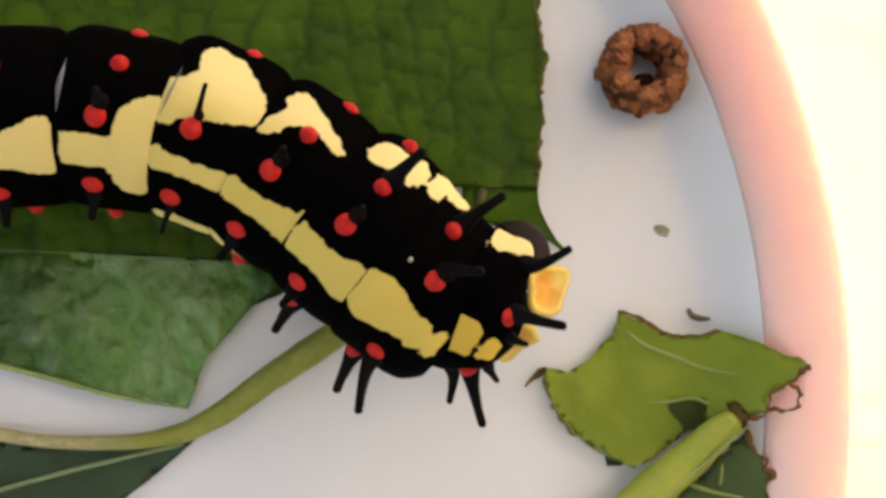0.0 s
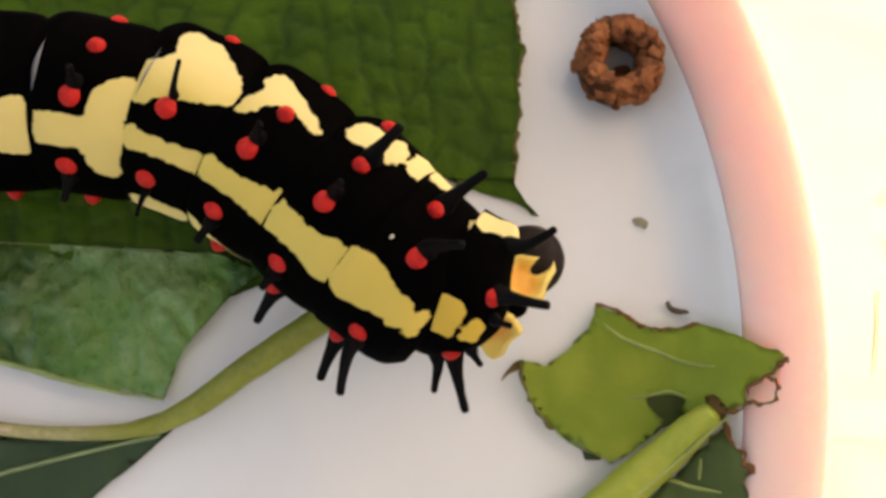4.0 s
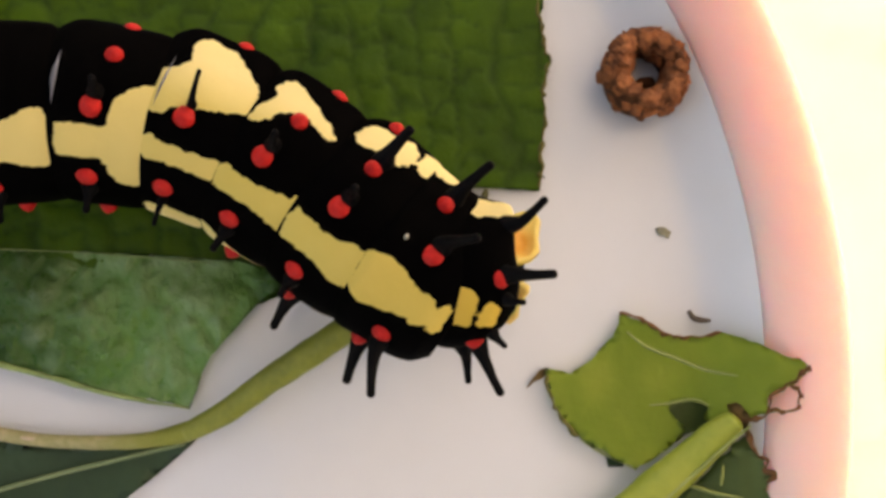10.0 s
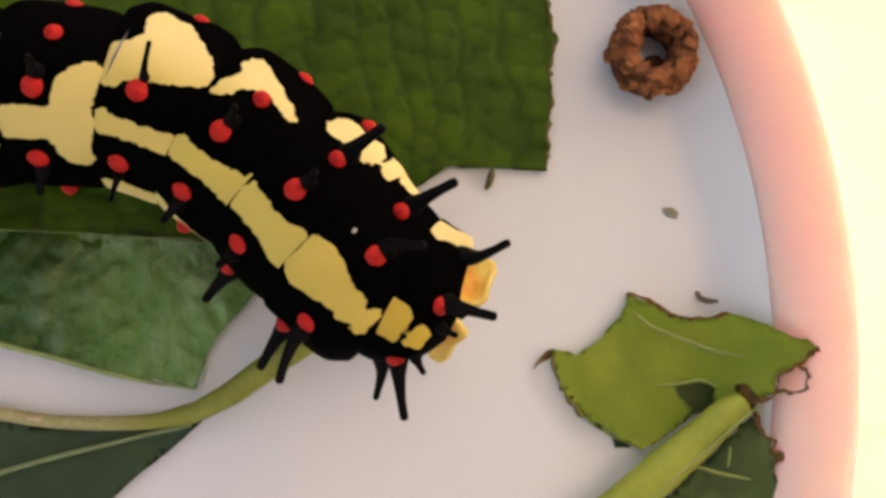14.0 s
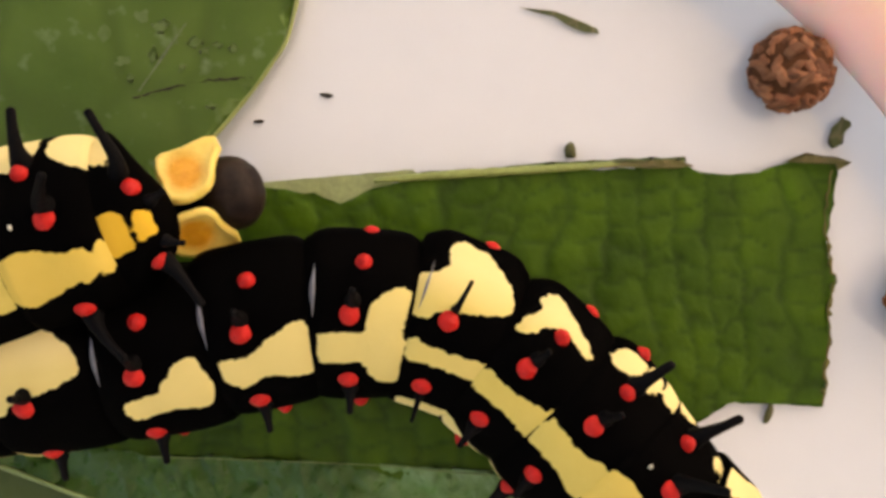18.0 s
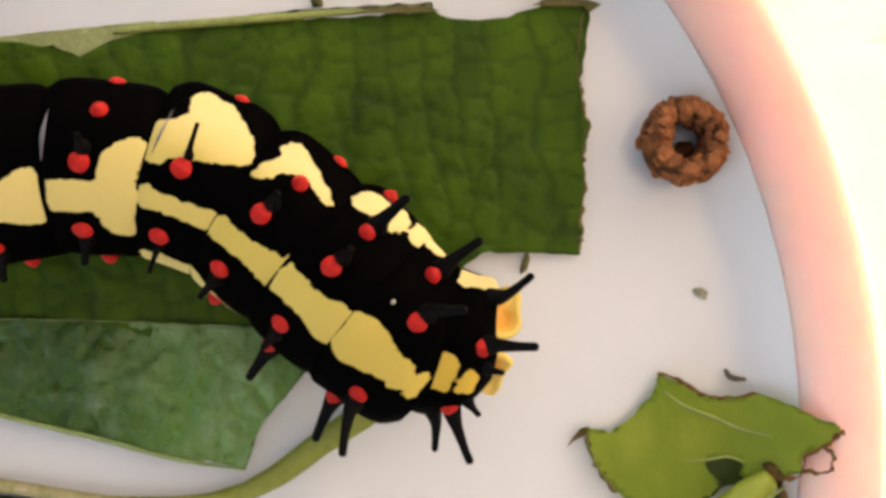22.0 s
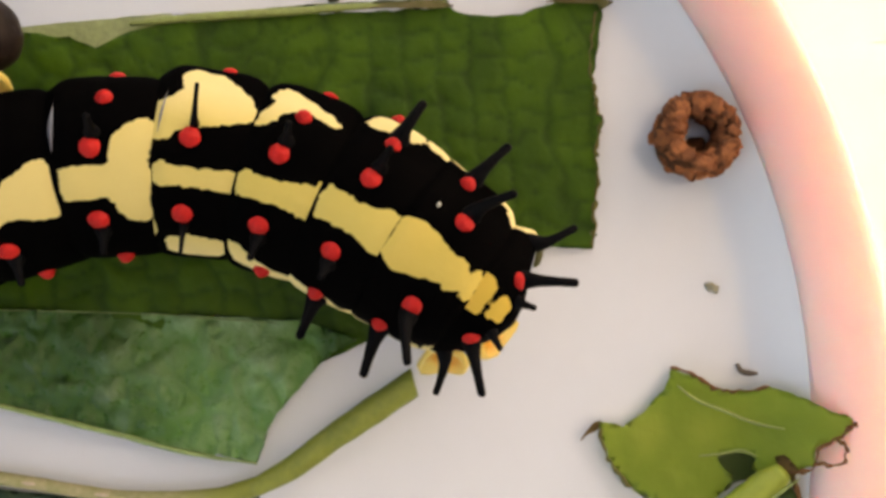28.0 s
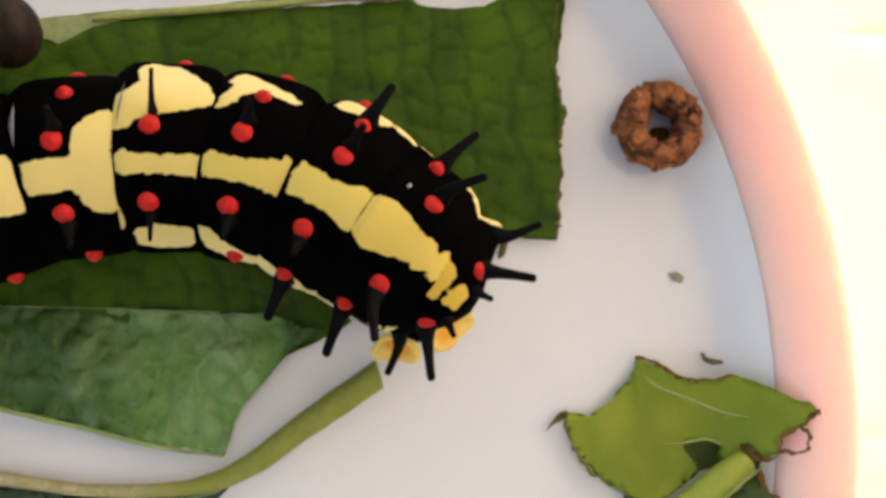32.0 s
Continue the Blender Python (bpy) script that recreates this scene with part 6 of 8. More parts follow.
    walk(MAIN[4], [
        (0, mm(3.20, -1.38, 4.30, 27.3, 1.5, -34.7)), (0.5, mm(3.22, -1.18, 4.37, 24.8, 0.3, -35.3)), (1, mm(2.90, -1.21, 4.38, 26.0, 0.3, -36.5)),
        (1.5, mm(3.07, -1.27, 4.41, 24.5, -0.2, -37.0)), (2, mm(2.91, -1.10, 4.38, 25.0, -0.1, -37.0)),
        (2.5, mm(3.15, -1.28, 4.37, 25.6, 0.8, -35.6)), (3, mm(3.42, -1.14, 4.42, 25.0, 0.9, -33.3)), (3.5, mm(3.56, -1.32, 4.43, 23.7, 0.3, -34.0)),
        (5.5, mm(3.23, -1.16, 4.34, 25.0, 1.3, -33.4)), (6, mm(3.21, -0.94, 4.37, 26.6, 1.6, -31.8)), (6.5, mm(3.26, -1.23, 4.34, 27.1, 1.3, -31.6)),
        (7, mm(2.59, -0.51, 4.23, 25.5, -0.8, -28.2)), (7.5, mm(2.99, -1.02, 4.33, 25.1, 0.2, -32.0)), (8, mm(2.83, -1.07, 4.33, 24.7, 0.1, -32.9)),
        (8.5, mm(3.01, -1.33, 4.36, 23.4, 0.2, -33.1)), (9, mm(2.87, -1.28, 4.34, 24.0, 0.4, -32.2)),
        (9.5, mm(2.55, -1.13, 4.33, 23.8, -0.5, -32.3)), (10, mm(2.60, -1.11, 4.29, 24.6, 0.4, -32.5)),
        (10.5, mm(2.87, -1.09, 4.29, 24.5, 0.0, -29.4)), (11, mm(2.59, -1.19, 4.34, 22.8, -1.0, -28.6)),
        (11.5, mm(2.69, -1.14, 4.43, 22.1, -2.3, -27.2)), (12, mm(1.26, 0.34, 4.44, 18.0, -4.2, -17.9)),
        (12.5, mm(0.97, -0.50, 4.48, 21.4, -1.5, -30.4)), (13, mm(0.53, -0.73, 4.42, 24.4, 1.1, -35.8)),
        (13.5, mm(0.81, -1.10, 4.44, 24.0, 0.9, -36.2)), (15.5, mm(0.38, -0.38, 4.43, 16.5, -0.0, -41.8)),
        (16, mm(-0.17, 0.29, 4.43, 18.2, -0.7, -38.3)), (16.5, mm(-0.82, 0.88, 4.38, 16.5, -1.6, -37.1)),
        (17, mm(-1.05, 1.12, 4.41, 18.0, -1.4, -38.3)), (17.5, mm(-1.50, 1.03, 4.44, 19.4, -1.4, -40.3)),
        (18, mm(-1.25, 0.91, 4.38, 17.8, -0.1, -39.7)), (18.5, mm(-0.86, 0.56, 4.39, 17.0, -1.2, -38.9)),
        (19, mm(-0.75, 0.58, 4.39, 17.4, -0.8, -38.5)), (19.5, mm(-0.26, 0.63, 4.39, 15.5, -0.1, -36.7)),
        (20, mm(-0.05, 0.54, 4.38, 14.3, -0.0, -37.1)), (20.5, mm(-0.06, 0.40, 4.38, 16.3, -0.4, -37.3)),
        (21, mm(0.04, 0.24, 4.40, 15.5, -0.3, -39.4)), (21.5, mm(-0.01, 0.08, 4.40, 17.1, 0.1, -41.4)), (22, mm(0.15, 0.07, 4.38, 17.3, 1.2, -39.6)),
        (22.5, mm(0.07, 0.10, 4.37, 17.8, 0.9, -37.0)), (23, mm(-0.07, 0.05, 4.33, 17.9, 0.9, -38.2)),
        (23.5, mm(-0.03, 0.13, 4.37, 18.9, -0.0, -37.7)), (24, mm(-0.00, 0.07, 4.38, 18.7, 0.8, -39.8)),
        (24.5, mm(0.12, 0.11, 4.35, 18.0, 0.3, -37.8)), (25, mm(-0.10, 0.32, 4.33, 16.8, 0.9, -36.8)),
        (25.5, mm(0.08, 0.22, 4.37, 16.5, 0.5, -37.9)), (27.5, mm(-0.13, 0.89, 4.32, 11.4, 0.4, -19.7)),
        (28, mm(-0.05, 1.11, 4.37, 8.5, 0.2, -17.3)), (28.5, mm(0.05, 1.26, 4.35, 7.0, -0.2, -15.3)), (29, mm(-0.09, 1.15, 4.29, 7.2, 0.8, -16.4)),
        (29.5, mm(0.17, 0.97, 4.34, 4.7, 1.3, -14.9)), (30, mm(0.04, 1.19, 4.38, 4.6, 0.8, -14.6)), (30.5, mm(0.03, 1.11, 4.34, 1.1, -0.4, -13.2)),
        (31, mm(0.11, 1.30, 4.35, 4.6, 0.8, -13.8)), (31.5, mm(0.18, 1.17, 4.41, 5.9, 1.0, -14.9)), (32, mm(0.14, 1.34, 4.39, 3.3, 1.4, -11.9)),
    ])
    walk(MAIN[5], [
        (0, mm(-0.12, 0.26, 4.47, 27.9, 5.6, -21.6)), (0.5, mm(-0.12, 0.47, 4.49, 25.8, 4.9, -21.6)), (1, mm(-0.40, 0.47, 4.47, 26.7, 4.7, -22.1)),
        (1.5, mm(-0.22, 0.46, 4.49, 25.2, 4.3, -22.2)), (2, mm(-0.37, 0.61, 4.47, 25.7, 4.5, -22.3)), (2.5, mm(-0.17, 0.39, 4.49, 26.4, 4.8, -22.1)),
        (3, mm(0.02, 0.43, 4.53, 25.5, 4.4, -20.8)), (3.5, mm(0.18, 0.30, 4.51, 24.4, 4.1, -21.8)), (5.5, mm(-0.14, 0.43, 4.49, 25.3, 5.2, -20.8)),
        (6, mm(-0.21, 0.55, 4.51, 26.6, 5.1, -19.6)), (6.5, mm(-0.16, 0.29, 4.50, 27.4, 5.5, -19.9)), (7, mm(-0.84, 0.84, 4.34, 25.6, 5.4, -17.0)),
        (7.5, mm(-0.40, 0.51, 4.44, 25.4, 4.7, -19.7)), (8, mm(-0.52, 0.50, 4.44, 24.9, 4.9, -20.5)), (8.5, mm(-0.31, 0.24, 4.45, 23.7, 5.0, -20.9)),
        (9, mm(-0.46, 0.27, 4.44, 24.6, 5.2, -20.7)), (9.5, mm(-0.78, 0.43, 4.41, 23.8, 4.7, -20.5)), (10, mm(-0.71, 0.44, 4.41, 25.0, 5.3, -20.7)),
        (10.5, mm(-0.52, 0.36, 4.40, 24.9, 5.3, -19.6)), (11, mm(-0.78, 0.21, 4.38, 23.2, 4.9, -18.6)),
        (11.5, mm(-0.73, 0.16, 4.40, 23.0, 3.8, -17.1)), (12, mm(-2.29, 1.11, 4.35, 19.7, 3.3, -8.1)),
        (12.5, mm(-2.49, 0.74, 4.48, 23.7, 2.6, -12.5)), (13, mm(-2.84, 0.79, 4.51, 26.9, 3.7, -16.3)),
        (13.5, mm(-2.55, 0.49, 4.56, 26.2, 4.5, -18.3)), (15.5, mm(-2.84, 1.53, 4.56, 19.7, 4.7, -21.7)),
        (16, mm(-3.47, 2.03, 4.53, 19.4, 3.9, -20.1)), (16.5, mm(-4.12, 2.58, 4.47, 16.8, 3.7, -19.1)),
        (17, mm(-4.40, 2.82, 4.51, 17.6, 3.4, -17.5)), (17.5, mm(-4.81, 2.80, 4.54, 19.1, 3.2, -18.7)),
        (18, mm(-4.55, 2.72, 4.53, 17.8, 3.8, -19.7)), (18.5, mm(-4.17, 2.37, 4.48, 17.2, 3.3, -20.2)),
        (19, mm(-4.04, 2.33, 4.49, 17.4, 3.8, -20.2)), (19.5, mm(-3.57, 2.39, 4.54, 16.5, 4.4, -20.7)),
        (20, mm(-3.32, 2.29, 4.52, 15.2, 4.6, -21.3)), (20.5, mm(-3.35, 2.13, 4.51, 16.7, 4.8, -20.9)),
        (21, mm(-3.21, 2.03, 4.53, 16.2, 4.6, -20.9)), (21.5, mm(-3.20, 1.96, 4.53, 18.6, 4.7, -21.8)),
        (22, mm(-3.05, 1.91, 4.54, 18.7, 5.2, -22.1)), (22.5, mm(-3.20, 1.84, 4.53, 18.9, 5.2, -20.8)),
        (23, mm(-3.32, 1.78, 4.50, 19.3, 5.1, -20.4)), (23.5, mm(-3.29, 1.87, 4.49, 20.3, 4.8, -20.4)),
        (24, mm(-3.20, 1.87, 4.52, 20.5, 5.0, -21.0)), (24.5, mm(-3.15, 1.85, 4.50, 19.9, 5.3, -20.5)),
        (25, mm(-3.35, 2.00, 4.48, 18.6, 5.4, -20.0)), (25.5, mm(-3.18, 1.97, 4.51, 18.3, 4.8, -20.4)),
        (27.5, mm(-3.64, 1.78, 4.43, 14.2, 5.5, -9.0)), (28, mm(-3.59, 1.90, 4.46, 11.6, 4.6, -7.4)), (28.5, mm(-3.53, 1.92, 4.43, 10.1, 4.7, -5.7)),
        (29, mm(-3.62, 1.90, 4.40, 10.5, 5.3, -6.8)), (29.5, mm(-3.38, 1.65, 4.47, 8.0, 5.5, -5.9)), (30, mm(-3.49, 1.86, 4.47, 8.5, 4.3, -5.9)),
        (30.5, mm(-3.56, 1.67, 4.41, 4.3, 4.3, -3.8)), (31, mm(-3.47, 1.84, 4.44, 8.2, 4.6, -3.0)), (31.5, mm(-3.40, 1.75, 4.49, 9.8, 4.4, -3.9)),
        (32, mm(-3.43, 1.81, 4.48, 6.8, 4.6, -2.4)),
    ])
    walk(MAIN[6], [
        (0, mm(-3.89, 1.00, 4.80, 31.5, 7.5, -8.6)), (0.5, mm(-3.92, 1.21, 4.79, 29.8, 6.8, -8.0)), (1, mm(-4.17, 1.23, 4.78, 30.2, 7.4, -8.7)),
        (1.5, mm(-4.02, 1.23, 4.78, 29.1, 6.8, -8.1)), (2, mm(-4.14, 1.37, 4.77, 29.7, 7.3, -8.0)), (2.5, mm(-3.96, 1.15, 4.78, 30.9, 7.0, -8.4)),
        (3, mm(-3.79, 1.16, 4.80, 29.5, 6.5, -8.5)), (3.5, mm(-3.62, 1.12, 4.78, 28.8, 6.5, -10.3)), (5.5, mm(-3.96, 1.13, 4.80, 29.6, 6.6, -7.8)),
        (6, mm(-4.03, 1.21, 4.81, 30.2, 6.7, -7.8)), (6.5, mm(-3.99, 0.96, 4.82, 30.9, 6.5, -7.7)), (7, mm(-4.61, 1.37, 4.72, 29.6, 9.0, -6.0)),
        (7.5, mm(-4.21, 1.17, 4.76, 29.4, 7.3, -7.2)), (8, mm(-4.30, 1.17, 4.77, 28.6, 7.6, -7.0)), (8.5, mm(-4.08, 0.95, 4.77, 27.9, 7.5, -7.7)),
        (9, mm(-4.21, 0.96, 4.78, 28.3, 7.8, -7.2)), (9.5, mm(-4.52, 1.11, 4.75, 27.5, 8.3, -7.1)), (10, mm(-4.45, 1.12, 4.76, 29.1, 8.5, -7.3)),
        (10.5, mm(-4.29, 1.02, 4.75, 29.2, 8.2, -7.5)), (11, mm(-4.52, 0.81, 4.73, 27.3, 8.8, -6.5)), (11.5, mm(-4.48, 0.69, 4.71, 27.0, 8.6, -5.4)),
        (12, mm(-6.06, 1.15, 4.67, 24.5, 9.4, 1.2)), (12.5, mm(-6.30, 0.84, 4.72, 28.0, 6.7, 1.8)), (13, mm(-6.69, 1.07, 4.77, 32.4, 6.8, -0.5)),
        (13.5, mm(-6.43, 0.94, 4.79, 31.4, 4.6, -3.6)), (15.5, mm(-6.73, 2.17, 4.83, 25.9, 4.4, -4.2)), (16, mm(-7.33, 2.60, 4.76, 24.7, 3.9, -2.2)),
        (16.5, mm(-7.97, 3.06, 4.72, 21.4, 4.1, -0.9)), (17, mm(-8.30, 3.20, 4.77, 20.9, 4.2, 0.9)), (17.5, mm(-8.69, 3.23, 4.77, 22.5, 3.6, 0.4)),
        (18, mm(-8.43, 3.23, 4.77, 21.8, 3.5, -0.7)), (18.5, mm(-8.06, 2.90, 4.72, 21.6, 3.9, -1.3)), (19, mm(-7.91, 2.86, 4.73, 21.5, 4.0, -1.9)),
        (19.5, mm(-7.45, 3.00, 4.78, 22.7, 3.4, -2.5)), (20, mm(-7.17, 2.93, 4.76, 21.4, 3.7, -2.7)), (20.5, mm(-7.20, 2.67, 4.83, 21.1, 5.3, -2.6)),
        (21, mm(-7.07, 2.56, 4.83, 20.9, 5.2, -1.9)), (21.5, mm(-7.04, 2.56, 4.82, 24.2, 5.4, -3.5)), (22, mm(-6.89, 2.54, 4.84, 24.5, 5.3, -4.2)),
        (22.5, mm(-7.05, 2.39, 4.82, 24.8, 5.4, -2.7)), (23, mm(-7.16, 2.23, 4.81, 24.7, 5.5, -0.8)), (23.5, mm(-7.12, 2.38, 4.80, 25.9, 5.9, -2.4)),
        (24, mm(-7.03, 2.42, 4.82, 26.0, 5.9, -2.8)), (24.5, mm(-7.00, 2.38, 4.81, 25.9, 5.6, -2.5)), (25, mm(-7.17, 2.52, 4.80, 24.6, 6.3, -2.8)),
        (25.5, mm(-7.03, 2.52, 4.80, 25.0, 5.5, -2.9)), (27.5, mm(-7.47, 1.88, 4.77, 19.7, 7.3, 0.9)), (28, mm(-7.41, 1.88, 4.74, 17.4, 6.0, 3.7)),
        (28.5, mm(-7.37, 1.86, 4.73, 15.6, 7.0, 3.4)), (29, mm(-7.42, 1.88, 4.73, 16.5, 7.7, 3.0)), (29.5, mm(-7.21, 1.63, 4.78, 13.1, 6.7, 3.6)),
        (30, mm(-7.30, 1.81, 4.71, 14.4, 5.5, 4.6)), (30.5, mm(-7.37, 1.51, 4.71, 10.1, 7.2, 5.2)), (31, mm(-7.29, 1.62, 4.74, 13.7, 6.9, 5.6)),
        (31.5, mm(-7.25, 1.58, 4.76, 15.5, 6.4, 4.6)), (32, mm(-7.23, 1.56, 4.76, 12.4, 7.1, 6.5)),
    ])
    walk(MAIN[7], [
        (0, mm(-8.01, 1.04, 5.13, 39.0, 4.6, 3.6)), (0.5, mm(-8.05, 1.20, 5.09, 37.2, 4.3, 4.3)), (1, mm(-8.29, 1.27, 5.11, 37.7, 4.8, 3.6)),
        (1.5, mm(-8.14, 1.22, 5.08, 36.5, 4.5, 4.2)), (2, mm(-8.26, 1.36, 5.10, 37.2, 4.8, 4.3)), (2.5, mm(-8.08, 1.17, 5.08, 38.3, 4.3, 3.8)),
        (3, mm(-7.92, 1.18, 5.08, 36.8, 4.1, 3.8)), (3.5, mm(-7.74, 1.27, 5.06, 36.2, 4.2, 2.0)), (5.5, mm(-8.09, 1.10, 5.08, 37.0, 4.2, 4.5)),
        (6, mm(-8.16, 1.19, 5.09, 37.6, 4.1, 4.4)), (6.5, mm(-8.12, 0.93, 5.08, 38.2, 3.8, 4.5)), (7, mm(-8.72, 1.21, 5.17, 37.5, 6.5, 6.3)),
        (7.5, mm(-8.33, 1.10, 5.09, 36.9, 4.9, 5.1)), (8, mm(-8.42, 1.08, 5.13, 36.2, 5.4, 5.3)), (8.5, mm(-8.20, 0.91, 5.13, 35.5, 5.4, 4.7)),
        (9, mm(-8.33, 0.89, 5.16, 36.0, 5.6, 5.2)), (9.5, mm(-8.63, 1.03, 5.18, 35.3, 6.3, 5.3)), (10, mm(-8.56, 1.05, 5.18, 36.9, 6.1, 5.0)),
        (10.5, mm(-8.41, 0.97, 5.15, 36.9, 5.8, 4.8)), (11, mm(-8.63, 0.68, 5.19, 35.2, 6.8, 5.9)), (11.5, mm(-8.59, 0.48, 5.16, 34.9, 6.7, 7.0)),
        (12, mm(-10.10, 0.46, 5.20, 32.6, 8.0, 13.7)), (12.5, mm(-10.36, 0.12, 5.03, 35.4, 4.6, 14.1)), (13, mm(-10.78, 0.53, 5.04, 39.7, 3.8, 11.6)),
        (13.5, mm(-10.55, 0.62, 4.91, 38.3, 1.8, 8.6)), (15.5, mm(-10.85, 1.87, 4.99, 32.9, 2.8, 8.2)), (16, mm(-11.44, 2.16, 4.90, 31.6, 2.6, 10.2)),
        (16.5, mm(-12.06, 2.55, 4.89, 28.6, 3.6, 11.5)), (17, mm(-12.40, 2.53, 4.96, 26.6, 3.5, 13.9)),
        (17.5, mm(-12.76, 2.60, 4.94, 28.3, 3.1, 13.9)), (18, mm(-12.54, 2.64, 4.92, 27.9, 2.8, 12.7)),
        (18.5, mm(-12.17, 2.37, 4.90, 28.5, 3.2, 11.6)), (19, mm(-12.02, 2.35, 4.91, 28.9, 3.6, 10.9)),
        (19.5, mm(-11.55, 2.58, 4.91, 30.8, 2.1, 8.8)), (20, mm(-11.26, 2.56, 4.91, 29.9, 3.0, 7.7)), (20.5, mm(-11.30, 2.25, 5.11, 28.4, 4.7, 9.9)),
        (21, mm(-11.17, 2.09, 5.10, 28.2, 4.7, 10.6)), (21.5, mm(-11.15, 2.21, 5.07, 31.4, 4.1, 8.9)), (22, mm(-11.01, 2.24, 5.08, 31.7, 4.0, 8.2)),
        (22.5, mm(-11.16, 1.98, 5.07, 32.0, 4.0, 9.7)), (23, mm(-11.25, 1.69, 5.07, 32.0, 4.1, 11.6)),
        (23.5, mm(-11.22, 1.95, 5.07, 33.2, 4.3, 10.0)), (24, mm(-11.14, 2.02, 5.09, 33.3, 4.2, 9.6)), (24.5, mm(-11.11, 1.96, 5.06, 33.1, 4.0, 9.9)),
        (25, mm(-11.27, 2.12, 5.11, 32.0, 4.9, 9.6)), (25.5, mm(-11.14, 2.13, 5.05, 32.2, 4.1, 9.5)), (27.5, mm(-11.53, 1.21, 5.21, 27.5, 7.0, 13.5)),
        (28, mm(-11.44, 1.01, 5.11, 24.9, 6.2, 16.2)), (28.5, mm(-11.39, 1.01, 5.19, 23.4, 7.6, 15.9)), (29, mm(-11.44, 1.05, 5.23, 24.4, 8.0, 15.6)),
        (29.5, mm(-11.23, 0.76, 5.24, 20.9, 7.8, 16.1)), (30, mm(-11.31, 0.87, 5.07, 21.9, 6.4, 17.1)),
        (30.5, mm(-11.35, 0.53, 5.24, 18.1, 8.9, 17.7)), (31, mm(-11.27, 0.61, 5.21, 21.5, 7.9, 18.1)),
        (31.5, mm(-11.26, 0.64, 5.18, 23.2, 7.0, 17.1)), (32, mm(-11.19, 0.49, 5.26, 20.3, 8.3, 19.0)),
    ])
